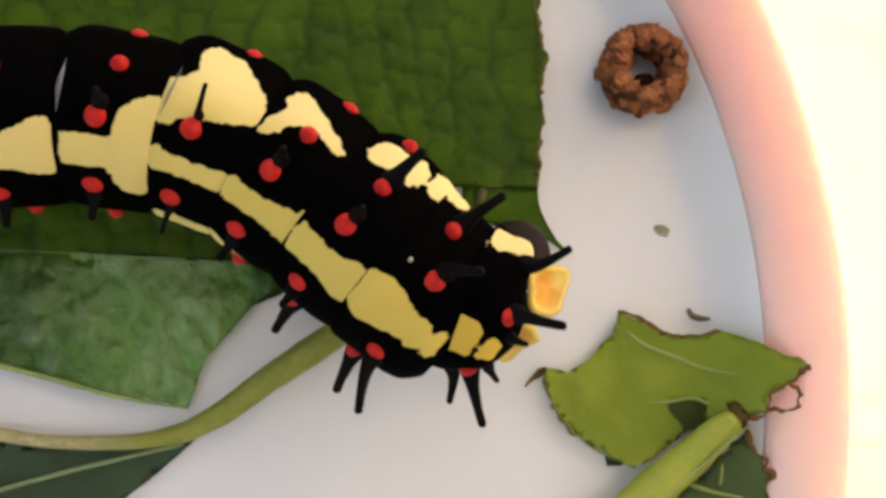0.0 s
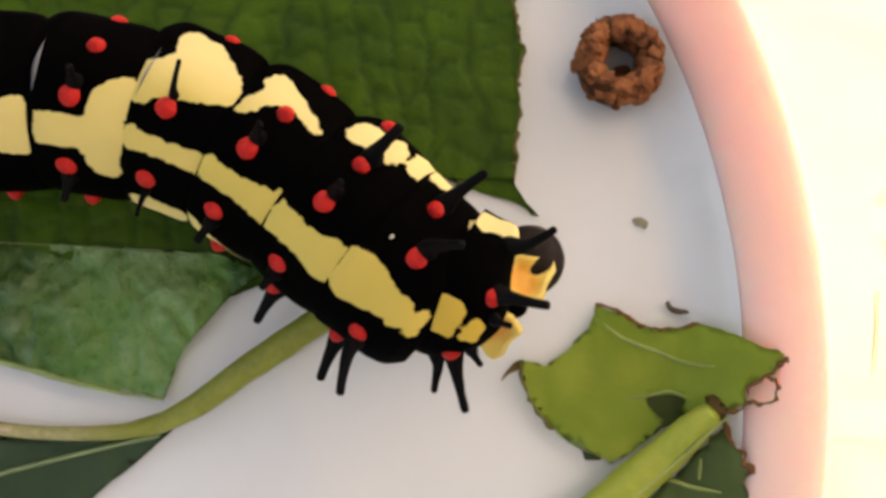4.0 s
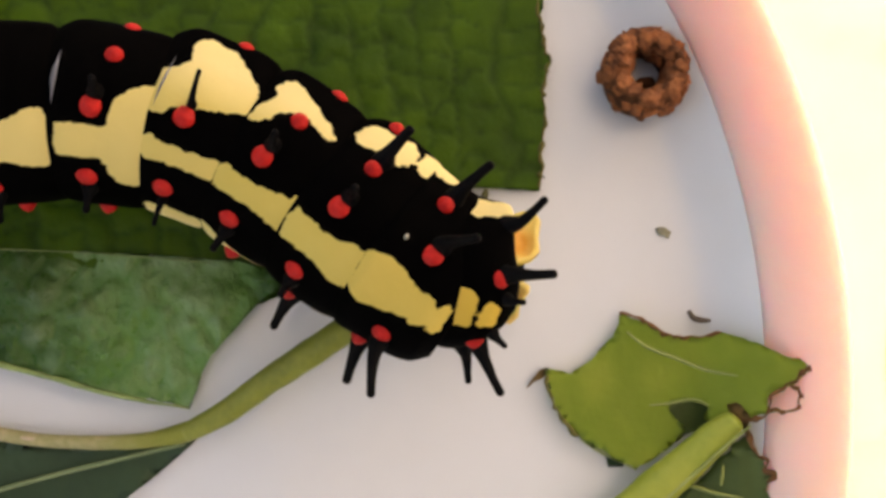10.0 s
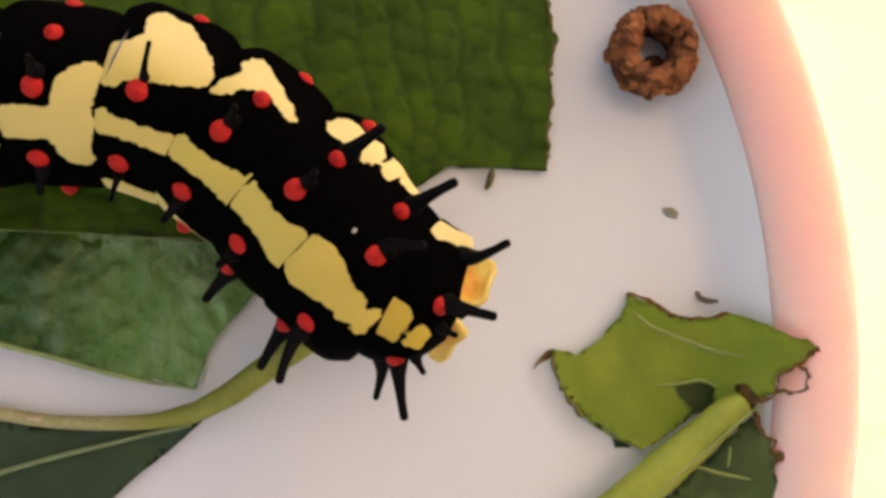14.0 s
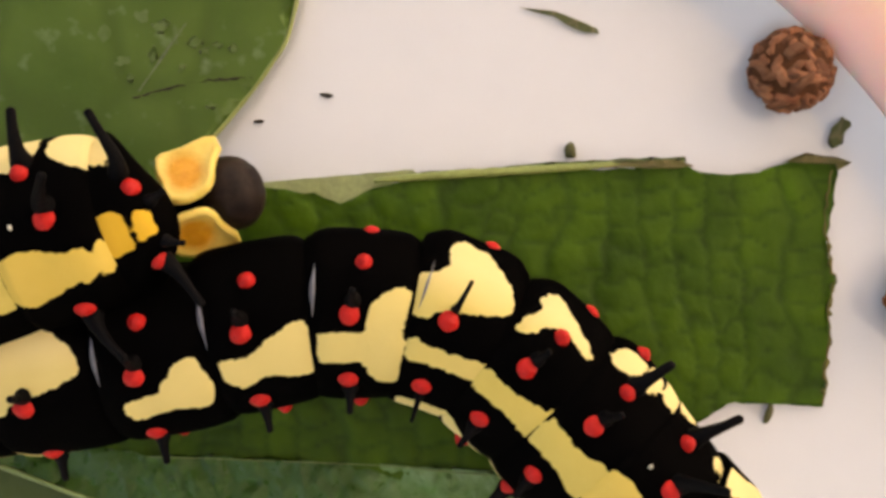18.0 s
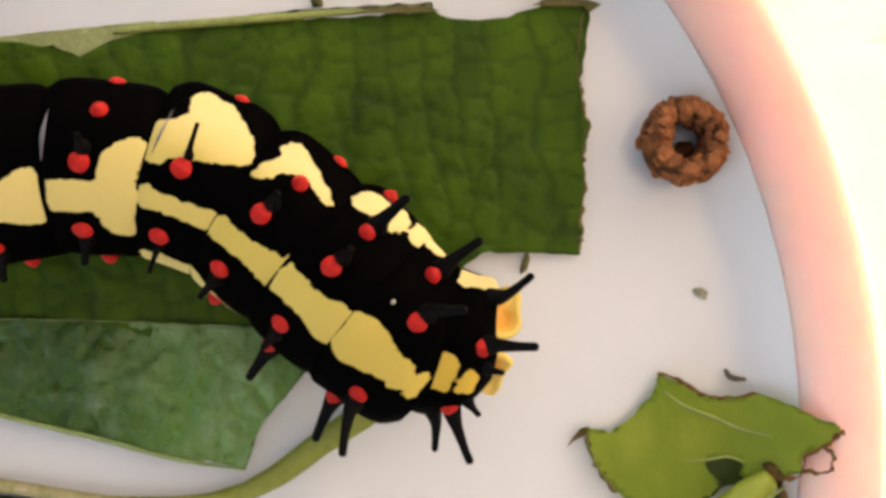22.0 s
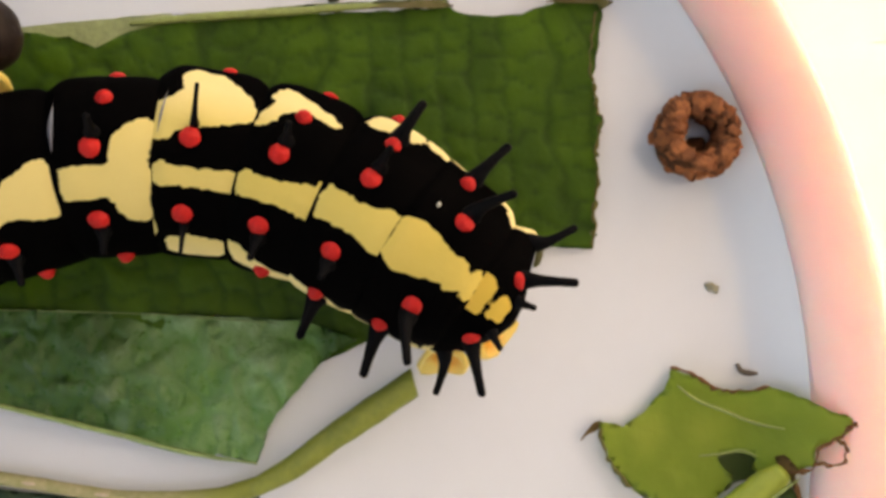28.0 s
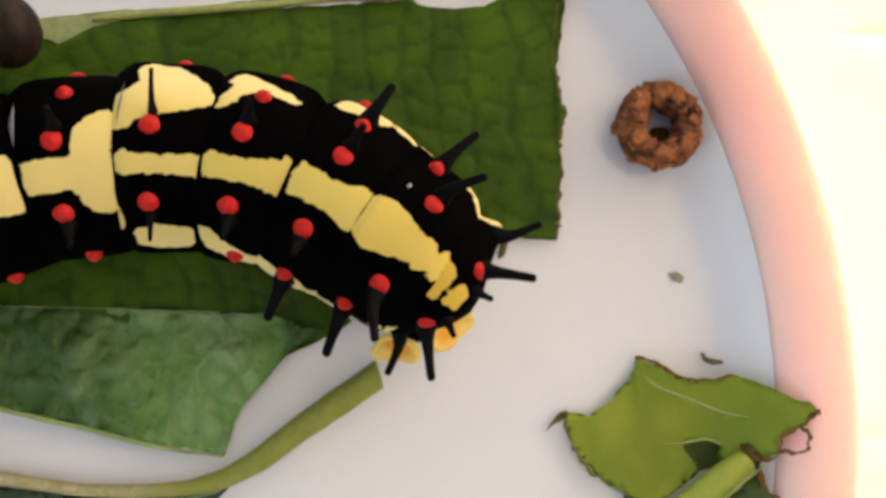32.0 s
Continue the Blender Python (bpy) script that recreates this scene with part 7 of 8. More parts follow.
    walk(MAIN[8], [
        (0, mm(-12.22, 0.63, 5.35, 45.0, 3.3, 3.7)), (0.5, mm(-12.25, 0.74, 5.29, 43.2, 3.0, 4.4)), (1, mm(-12.50, 0.86, 5.35, 43.7, 3.5, 3.7)),
        (1.5, mm(-12.35, 0.77, 5.30, 42.5, 3.1, 4.4)), (2, mm(-12.47, 0.90, 5.34, 43.2, 3.5, 4.5)), (2.5, mm(-12.29, 0.75, 5.28, 44.3, 2.9, 4.0)),
        (3, mm(-12.13, 0.76, 5.26, 42.9, 2.7, 4.0)), (3.5, mm(-11.96, 0.97, 5.26, 42.2, 2.9, 2.2)), (5.5, mm(-12.29, 0.63, 5.28, 43.0, 2.8, 4.7)),
        (6, mm(-12.36, 0.71, 5.28, 43.6, 2.8, 4.6)), (6.5, mm(-12.32, 0.45, 5.24, 44.2, 2.4, 4.7)), (7, mm(-12.89, 0.60, 5.54, 43.5, 5.1, 6.5)),
        (7.5, mm(-12.53, 0.58, 5.34, 42.9, 3.5, 5.3)), (8, mm(-12.61, 0.54, 5.42, 42.2, 4.0, 5.5)), (8.5, mm(-12.40, 0.42, 5.42, 41.5, 4.0, 4.9)),
        (9, mm(-12.52, 0.36, 5.46, 42.0, 4.3, 5.4)), (9.5, mm(-12.82, 0.49, 5.53, 41.3, 4.9, 5.5)), (10, mm(-12.75, 0.54, 5.52, 42.9, 4.8, 5.2)),
        (10.5, mm(-12.60, 0.47, 5.46, 42.9, 4.5, 5.0)), (11, mm(-12.80, 0.10, 5.58, 41.2, 5.4, 6.1)), (11.5, mm(-12.75, -0.18, 5.54, 40.9, 5.3, 7.3)),
        (12, mm(-14.15, -0.68, 5.69, 38.6, 6.6, 14.0)), (12.5, mm(-14.42, -1.06, 5.25, 41.4, 3.2, 14.4)),
        (13, mm(-14.90, -0.46, 5.20, 45.7, 2.4, 11.8)), (13.5, mm(-14.72, -0.15, 4.93, 44.3, 0.5, 8.7)),
        (15.5, mm(-15.02, 1.12, 5.10, 38.9, 1.5, 8.5)), (16, mm(-15.58, 1.25, 4.99, 37.6, 1.2, 10.5)),
        (16.5, mm(-16.17, 1.57, 5.09, 38.8, 3.5, 10.0)), (17, mm(-16.52, 1.37, 5.09, 34.6, 0.9, 12.6)),
        (17.5, mm(-16.86, 1.44, 5.05, 36.5, 1.1, 13.2)), (18, mm(-16.65, 1.58, 5.08, 36.3, 2.2, 10.7)),
        (18.5, mm(-16.29, 1.43, 5.09, 38.1, 3.4, 8.3)), (19, mm(-16.17, 1.40, 5.09, 39.5, 2.9, 8.7)),
        (19.5, mm(-15.64, 1.68, 4.96, 26.8, -0.2, 16.1)), (20, mm(-15.37, 1.76, 4.98, 26.3, -0.0, 14.4)),
        (20.5, mm(-15.44, 1.36, 5.36, 34.4, 3.4, 10.3)), (21, mm(-15.29, 1.15, 5.36, 34.2, 3.3, 11.0)),
        (21.5, mm(-15.30, 1.40, 5.28, 37.5, 2.8, 9.3)), (22, mm(-15.17, 1.48, 5.28, 37.7, 2.6, 8.5)), (22.5, mm(-15.30, 1.12, 5.26, 38.0, 2.7, 10.0)),
        (23, mm(-15.36, 0.68, 5.27, 38.0, 2.8, 11.9)), (23.5, mm(-15.36, 1.07, 5.28, 39.2, 2.9, 10.3)), (24, mm(-15.28, 1.17, 5.30, 39.3, 2.9, 9.9)),
        (24.5, mm(-15.25, 1.08, 5.25, 39.2, 2.6, 10.2)), (25, mm(-15.41, 1.26, 5.38, 38.1, 3.6, 9.9)), (25.5, mm(-15.28, 1.28, 5.25, 38.3, 2.7, 9.8)),
        (27.5, mm(-15.58, 0.07, 5.63, 33.5, 5.7, 13.9)), (28, mm(-15.44, -0.33, 5.48, 31.0, 4.9, 16.7)),
        (28.5, mm(-15.39, -0.31, 5.67, 29.5, 6.3, 16.5)), (29, mm(-15.44, -0.24, 5.74, 30.5, 6.8, 16.1)),
        (29.5, mm(-15.22, -0.57, 5.75, 27.0, 6.5, 16.7)), (30, mm(-15.29, -0.53, 5.47, 28.0, 5.1, 17.6)),
        (30.5, mm(-15.29, -0.91, 5.84, 24.2, 7.7, 18.3)), (31, mm(-15.21, -0.86, 5.72, 27.6, 6.6, 18.7)),
        (31.5, mm(-15.23, -0.76, 5.62, 29.2, 5.7, 17.6)), (32, mm(-15.10, -1.04, 5.81, 26.4, 7.1, 19.6)),
    ])
    walk(MAIN[9], [
        (0, mm(-16.41, 0.36, 5.45, 54.2, 1.2, 3.8)), (0.5, mm(-16.43, 0.42, 5.37, 52.4, 0.9, 4.5)), (1, mm(-16.69, 0.59, 5.47, 52.9, 1.4, 3.8)),
        (1.5, mm(-16.53, 0.45, 5.39, 51.7, 1.0, 4.5)), (2, mm(-16.65, 0.57, 5.46, 52.4, 1.4, 4.5)), (2.5, mm(-16.48, 0.46, 5.35, 53.5, 0.8, 4.0)),
        (3, mm(-16.31, 0.47, 5.32, 52.0, 0.7, 4.1)), (3.5, mm(-16.15, 0.81, 5.34, 51.3, 0.8, 2.3)), (5.5, mm(-16.47, 0.29, 5.34, 52.1, 0.7, 4.8)),
        (6, mm(-16.54, 0.38, 5.35, 52.7, 0.7, 4.7)), (6.5, mm(-16.50, 0.12, 5.28, 53.4, 0.4, 4.7)), (7, mm(-17.06, 0.13, 5.78, 52.7, 3.1, 6.6)),
        (7.5, mm(-16.70, 0.19, 5.46, 52.1, 1.5, 5.4)), (8, mm(-16.78, 0.14, 5.57, 51.4, 1.9, 5.7)), (8.5, mm(-16.57, 0.06, 5.58, 50.7, 2.0, 5.0)),
        (9, mm(-16.69, -0.03, 5.64, 51.1, 2.2, 5.5)), (9.5, mm(-16.99, 0.08, 5.75, 50.5, 2.9, 5.7)), (10, mm(-16.93, 0.16, 5.73, 52.1, 2.7, 5.3)),
        (10.5, mm(-16.78, 0.10, 5.65, 52.1, 2.4, 5.1)), (11, mm(-16.97, -0.35, 5.84, 50.4, 3.4, 6.3)),
        (11.5, mm(-16.90, -0.72, 5.79, 50.1, 3.3, 7.4)), (12, mm(-18.21, -1.70, 6.04, 47.8, 4.6, 14.3)),
        (12.5, mm(-18.49, -2.10, 5.35, 50.6, 1.2, 14.5)), (13, mm(-19.00, -1.31, 5.23, 54.9, 0.3, 11.7)),
        (13.5, mm(-18.86, -0.79, 4.82, 53.5, -1.6, 8.8)), (15.5, mm(-19.17, 0.49, 5.06, 48.1, -0.6, 8.7)),
        (16, mm(-19.70, 0.48, 4.94, 46.8, -0.8, 10.8)), (16.5, mm(-20.32, 0.90, 5.09, 47.1, -0.0, 8.5)),
        (17, mm(-20.63, 0.50, 5.09, 43.7, -0.0, 11.2)), (17.5, mm(-20.95, 0.51, 5.05, 45.2, -0.0, 12.5)),
        (18, mm(-20.79, 0.88, 5.08, 45.0, -0.0, 8.7)), (18.5, mm(-20.46, 0.94, 5.09, 46.5, -0.0, 5.0)), (19, mm(-20.34, 0.84, 5.09, 47.6, -0.0, 6.5)),
        (19.5, mm(-19.59, 0.28, 4.96, 37.4, -0.0, 23.0)), (20, mm(-19.36, 0.48, 4.98, 37.0, -0.0, 21.0)),
        (20.5, mm(-19.56, 0.60, 5.48, 43.6, 1.4, 10.7)), (21, mm(-19.41, 0.33, 5.46, 43.4, 1.3, 11.4)),
        (21.5, mm(-19.44, 0.71, 5.35, 46.6, 0.8, 9.5)), (22, mm(-19.32, 0.85, 5.33, 46.9, 0.6, 8.8)), (22.5, mm(-19.43, 0.38, 5.32, 47.2, 0.6, 10.3)),
        (23, mm(-19.46, -0.20, 5.33, 47.1, 0.7, 12.2)), (23.5, mm(-19.49, 0.31, 5.36, 48.4, 0.9, 10.5)),
        (24, mm(-19.41, 0.44, 5.37, 48.5, 0.8, 10.1)), (24.5, mm(-19.37, 0.34, 5.30, 48.3, 0.6, 10.4)), (25, mm(-19.54, 0.52, 5.50, 47.2, 1.5, 10.2)),
        (25.5, mm(-19.42, 0.55, 5.31, 47.4, 0.7, 10.1)), (27.5, mm(-19.64, -0.96, 5.91, 42.7, 3.6, 14.3)),
        (28, mm(-19.44, -1.56, 5.70, 40.2, 2.9, 17.2)), (28.5, mm(-19.39, -1.53, 5.99, 38.7, 4.3, 17.0)),
        (29, mm(-19.45, -1.42, 6.10, 39.7, 4.8, 16.6)), (29.5, mm(-19.21, -1.81, 6.09, 36.2, 4.6, 17.3)),
        (30, mm(-19.27, -1.83, 5.71, 37.2, 3.1, 18.3)), (30.5, mm(-19.24, -2.26, 6.27, 33.4, 5.8, 19.0)),
        (31, mm(-19.16, -2.23, 6.07, 36.8, 4.6, 19.3)), (31.5, mm(-19.21, -2.06, 5.90, 38.4, 3.7, 18.2)),
        (32, mm(-19.03, -2.48, 6.19, 35.6, 5.1, 20.3)),
    ])
    walk(MAIN[10], [
        (0, mm(-20.59, 0.08, 5.53, 48.7, 0.9, 4.0)), (0.5, mm(-20.61, 0.08, 5.42, 46.9, 0.6, 4.8)), (1, mm(-20.87, 0.31, 5.56, 47.4, 1.1, 4.1)),
        (1.5, mm(-20.71, 0.11, 5.45, 46.2, 0.7, 4.8)), (2, mm(-20.83, 0.23, 5.55, 46.9, 1.1, 4.8)), (2.5, mm(-20.66, 0.16, 5.40, 48.0, 0.5, 4.3)),
        (3, mm(-20.50, 0.17, 5.36, 46.5, 0.4, 4.3)), (3.5, mm(-20.35, 0.64, 5.38, 45.8, 0.5, 2.6)), (5.5, mm(-20.65, -0.06, 5.39, 46.6, 0.4, 5.0)),
        (6, mm(-20.72, 0.03, 5.39, 47.2, 0.4, 4.9)), (6.5, mm(-20.68, -0.23, 5.30, 47.9, 0.1, 5.0)), (7, mm(-21.22, -0.35, 5.99, 47.2, 2.8, 6.8)),
        (7.5, mm(-20.88, -0.21, 5.56, 46.6, 1.2, 5.6)), (8, mm(-20.96, -0.28, 5.70, 45.9, 1.6, 5.9)), (8.5, mm(-20.75, -0.31, 5.71, 45.2, 1.7, 5.3)),
        (9, mm(-20.87, -0.44, 5.79, 45.7, 1.9, 5.8)), (9.5, mm(-21.16, -0.34, 5.95, 45.0, 2.6, 5.9)), (10, mm(-21.10, -0.24, 5.92, 46.6, 2.4, 5.6)),
        (10.5, mm(-20.95, -0.27, 5.82, 46.6, 2.1, 5.4)), (11, mm(-21.13, -0.82, 6.08, 44.9, 3.1, 6.6)),
        (11.5, mm(-21.06, -1.26, 6.02, 44.6, 3.0, 7.7)), (12, mm(-22.26, -2.74, 6.36, 42.4, 4.3, 14.5)),
        (12.5, mm(-22.55, -3.16, 5.43, 45.1, 0.9, 14.8)), (13, mm(-23.11, -2.17, 5.25, 49.4, 0.0, 12.0)),
        (13.5, mm(-23.01, -1.43, 4.70, 48.0, -1.9, 9.0)), (15.5, mm(-23.31, -0.15, 5.01, 42.6, -0.9, 9.0)),
        (16, mm(-23.82, -0.32, 4.87, 41.3, -1.1, 11.1)), (16.5, mm(-24.48, 0.33, 5.09, 40.8, -0.0, 7.0)),
        (17, mm(-24.76, -0.26, 5.09, 38.1, -0.0, 9.9)), (17.5, mm(-25.06, -0.37, 5.05, 39.4, -0.0, 11.7)),
        (18, mm(-24.95, 0.32, 5.08, 39.2, -0.0, 6.7)), (18.5, mm(-24.65, 0.70, 5.09, 40.4, -0.0, 1.8)), (19, mm(-24.52, 0.45, 5.09, 41.3, -0.0, 4.3)),
        (19.5, mm(-23.35, -1.58, 4.96, 33.1, -0.0, 29.8)), (20, mm(-23.18, -1.25, 4.98, 32.8, -0.0, 27.7)),
        (20.5, mm(-23.68, -0.19, 5.57, 38.1, 1.1, 11.0)), (21, mm(-23.52, -0.50, 5.55, 37.9, 1.1, 11.7)),
        (21.5, mm(-23.58, 0.01, 5.39, 41.1, 0.5, 9.8)), (22, mm(-23.46, 0.20, 5.36, 41.4, 0.3, 9.1)),
        (22.5, mm(-23.55, -0.38, 5.35, 41.7, 0.4, 10.6)), (23, mm(-23.56, -1.09, 5.38, 41.6, 0.5, 12.5)),
        (23.5, mm(-23.61, -0.46, 5.41, 42.9, 0.6, 10.8)), (24, mm(-23.54, -0.30, 5.42, 43.0, 0.6, 10.4)),
        (24.5, mm(-23.50, -0.43, 5.33, 42.8, 0.3, 10.7)), (25, mm(-23.67, -0.23, 5.60, 41.7, 1.3, 10.5)),
        (25.5, mm(-23.54, -0.19, 5.35, 41.9, 0.4, 10.4)), (27.5, mm(-23.70, -2.00, 6.16, 37.2, 3.4, 14.6)),
        (28, mm(-23.44, -2.81, 5.91, 34.7, 2.7, 17.5)), (28.5, mm(-23.39, -2.76, 6.30, 33.2, 4.1, 17.3)),
        (29, mm(-23.46, -2.62, 6.44, 34.2, 4.5, 16.9)), (29.5, mm(-23.20, -3.06, 6.42, 30.7, 4.4, 17.7)),
        (30, mm(-23.25, -3.15, 5.93, 31.7, 2.9, 18.6)), (30.5, mm(-23.18, -3.63, 6.68, 27.9, 5.6, 19.4)),
        (31, mm(-23.11, -3.62, 6.40, 31.3, 4.4, 19.6)), (31.5, mm(-23.18, -3.38, 6.16, 33.0, 3.5, 18.5)),
        (32, mm(-22.95, -3.93, 6.56, 30.1, 4.9, 20.6)),
    ])
    walk(MAIN_HEAD, [
        (0, mm(12.78, -4.77, 2.70, 0.0, 55.0, -5.8)), (0.5, mm(12.50, -5.55, 2.82, 0.0, 55.0, -18.1)), (1, mm(11.30, -6.65, 2.38, 0.0, 55.0, -28.6)),
        (1.5, mm(11.58, -6.87, 2.44, 0.0, 55.0, -29.0)), (2, mm(11.46, -6.53, 2.42, 0.0, 55.0, -24.5)),
        (2.5, mm(13.06, -5.84, 2.65, 0.0, 55.0, -14.5)), (3, mm(14.52, -5.20, 2.70, 0.0, 55.0, -6.4)),
        (3.5, mm(14.57, -5.41, 2.74, 0.0, 55.0, -6.8)), (5.5, mm(14.09, -4.40, 2.72, 0.0, 55.0, -4.1)), (6, mm(14.16, -3.58, 2.70, 0.0, 55.0, 0.6)),
        (6.5, mm(13.15, -4.78, 2.58, 0.0, 55.0, -10.4)), (7, mm(11.67, -4.58, 2.37, 0.0, 55.0, -18.6)),
        (7.5, mm(11.99, -5.41, 2.41, 0.0, 55.0, -20.0)), (8, mm(11.65, -5.22, 2.45, 0.0, 55.0, -16.0)),
        (8.5, mm(11.89, -4.88, 2.55, 0.0, 55.0, -11.3)), (9, mm(11.70, -3.91, 2.58, 0.0, 55.0, -4.0)),
        (9.5, mm(11.40, -4.45, 2.63, 0.0, 55.0, -10.8)), (10, mm(11.23, -5.06, 2.37, 0.0, 55.0, -13.8)),
        (10.5, mm(11.97, -4.89, 2.28, 0.0, 55.0, -15.9)), (11, mm(11.40, -5.72, 2.20, 0.0, 55.0, -28.6)),
        (11.5, mm(11.37, -6.32, 2.20, 0.0, 55.0, -41.7)), (12, mm(10.28, -4.10, 2.20, 0.0, 55.0, -38.8)),
        (12.5, mm(8.64, -7.14, 2.20, 0.0, 55.0, -50.3)), (13, mm(7.74, -7.60, 2.20, 0.0, 55.0, -44.3)),
        (13.5, mm(8.52, -7.69, 2.20, 0.0, 55.0, -41.3)), (15.5, mm(7.72, -6.60, 2.41, 0.0, 55.0, -23.1)),
        (16, mm(8.17, -4.57, 2.60, 0.0, 55.0, -8.1)), (16.5, mm(7.27, -4.58, 2.85, 0.0, 55.0, -25.3)), (17, mm(7.24, -4.02, 2.93, 0.0, 55.0, -16.9)),
        (17.5, mm(6.47, -4.41, 3.03, 0.0, 55.0, -20.1)), (18, mm(6.82, -4.51, 2.88, 0.0, 55.0, -25.8)),
        (18.5, mm(7.59, -4.34, 3.06, 0.0, 55.0, -19.5)), (19, mm(7.57, -3.57, 2.82, 0.0, 55.0, -0.8)),
        (19.5, mm(8.64, -3.32, 2.66, 0.0, 55.0, -11.6)), (20, mm(8.57, -3.51, 2.60, 0.0, 55.0, -8.7)),
        (20.5, mm(8.58, -4.00, 2.59, 0.0, 55.0, -16.4)), (21, mm(8.00, -4.58, 2.50, 0.0, 55.0, -5.7)),
        (21.5, mm(8.04, -4.97, 2.54, 0.0, 55.0, -20.3)), (22, mm(8.48, -4.01, 2.53, 0.0, 55.0, -8.2)),
        (22.5, mm(8.70, -3.97, 2.54, 0.0, 55.0, -14.5)), (23, mm(8.15, -4.46, 2.45, 0.0, 55.0, -14.6)),
        (23.5, mm(8.22, -4.78, 2.46, 0.0, 55.0, -19.2)), (24, mm(7.81, -5.47, 2.29, 0.0, 55.0, -23.9)),
        (24.5, mm(8.42, -5.05, 2.41, 0.0, 55.0, -22.2)), (25, mm(8.36, -4.24, 2.45, 0.0, 55.0, -14.8)),
        (25.5, mm(8.36, -4.91, 2.39, 0.0, 55.0, -18.1)), (27.5, mm(7.87, -4.79, 2.20, 0.0, 55.0, -47.7)),
        (28, mm(8.27, -4.02, 2.20, 0.0, 55.0, -40.4)), (28.5, mm(8.46, -3.74, 2.20, 0.0, 55.0, -42.8)),
        (29, mm(8.08, -4.19, 2.20, 0.0, 55.0, -43.0)), (29.5, mm(8.49, -4.12, 2.20, 0.0, 55.0, -41.8)),
        (30, mm(8.28, -3.85, 2.20, 0.0, 55.0, -44.0)), (30.5, mm(8.35, -3.95, 2.20, 0.0, 55.0, -46.4)),
        (31, mm(8.07, -4.11, 2.20, 0.0, 55.0, -52.2)), (31.5, mm(8.21, -4.22, 2.20, 0.0, 55.0, -48.9)),
        (32, mm(8.25, -3.82, 2.20, 0.0, 55.0, -46.4)),
    ])
    walk(OTHER[0], [
        (0, mm(3.09, 2.72, 6.85, 11.7, 14.7, 20.5)), (15, mm(3.77, 2.84, 6.74, 12.9, 18.7, 18.3)), (16, mm(3.83, 2.61, 6.75, 14.6, 19.0, 17.7)),
        (16.5, mm(3.63, 2.44, 6.77, 14.4, 18.1, 17.3)), (17, mm(3.11, 2.71, 6.83, 12.1, 18.7, 18.6)), (17.5, mm(3.09, 2.72, 6.85, 11.7, 14.7, 20.5)),
        (18, mm(3.17, 2.72, 6.83, 12.0, 16.2, 20.2)), (18.5, mm(3.25, 2.72, 6.82, 13.2, 16.2, 20.3)), (19, mm(3.77, 2.54, 6.75, 14.6, 19.0, 17.7)),
        (20, mm(4.60, 2.43, 6.75, 14.6, 19.0, 17.7)), (20.5, mm(4.73, 2.40, 6.75, 14.6, 19.0, 17.7)), (21, mm(4.19, 2.52, 6.75, 14.6, 19.0, 17.7)),
        (22, mm(4.06, 1.65, 6.75, 14.6, 19.0, 17.7)), (23, mm(3.68, 1.51, 6.75, 14.6, 19.0, 17.7)), (24, mm(5.24, 2.33, 6.75, 14.6, 19.0, 17.7)),
        (25, mm(4.23, 1.98, 6.75, 14.6, 19.0, 17.7)), (28, mm(5.21, 1.73, 6.75, 14.6, 19.0, 17.7)), (29, mm(5.80, 1.55, 6.75, 14.6, 19.0, 17.7)),
        (30, mm(5.02, 2.16, 6.75, 14.6, 19.0, 17.7)), (31, mm(5.60, 1.50, 6.75, 14.6, 19.0, 17.7)), (32, mm(6.20, 1.70, 6.75, 14.6, 19.0, 17.7)),
    ])
    walk(OTHER[1], [
        (0, mm(1.88, 2.44, 7.24, 16.6, -2.3, 21.6)), (15, mm(1.95, 2.44, 7.17, 18.5, -0.2, 19.8)), (16, mm(2.45, 2.36, 7.05, 19.9, 6.3, 19.9)),
        (16.5, mm(2.25, 2.19, 7.11, 20.4, 2.9, 21.1)), (17, mm(1.96, 2.29, 7.22, 15.9, 1.8, 22.5)), (17.5, mm(1.88, 2.44, 7.24, 16.6, -2.3, 21.6)),
        (18, mm(2.03, 2.24, 7.17, 16.8, -1.2, 17.4)), (18.5, mm(2.36, 2.25, 7.03, 20.5, 3.1, 18.6)), (19, mm(2.38, 2.28, 7.05, 19.9, 6.3, 19.9)),
        (20, mm(3.22, 2.18, 7.05, 19.9, 6.3, 19.9)), (20.5, mm(3.34, 2.14, 7.05, 19.9, 6.3, 19.9)), (21, mm(2.81, 2.26, 7.05, 19.9, 6.3, 19.9)),
        (22, mm(2.68, 1.39, 7.05, 19.9, 6.3, 19.9)), (23, mm(2.30, 1.25, 7.05, 19.9, 6.3, 19.9)), (24, mm(3.86, 2.07, 7.05, 19.9, 6.3, 19.9)),
        (25, mm(2.85, 1.73, 7.05, 19.9, 6.3, 19.9)), (28, mm(3.82, 1.47, 7.05, 19.9, 6.3, 19.9)), (29, mm(5.32, 1.29, 7.05, 19.9, 6.3, 19.9)),
        (30, mm(3.64, 1.90, 7.05, 19.9, 6.3, 19.9)), (31, mm(5.59, 1.24, 7.05, 19.9, 6.3, 19.9)), (32, mm(6.29, 1.45, 7.05, 19.9, 6.3, 19.9)),
    ])
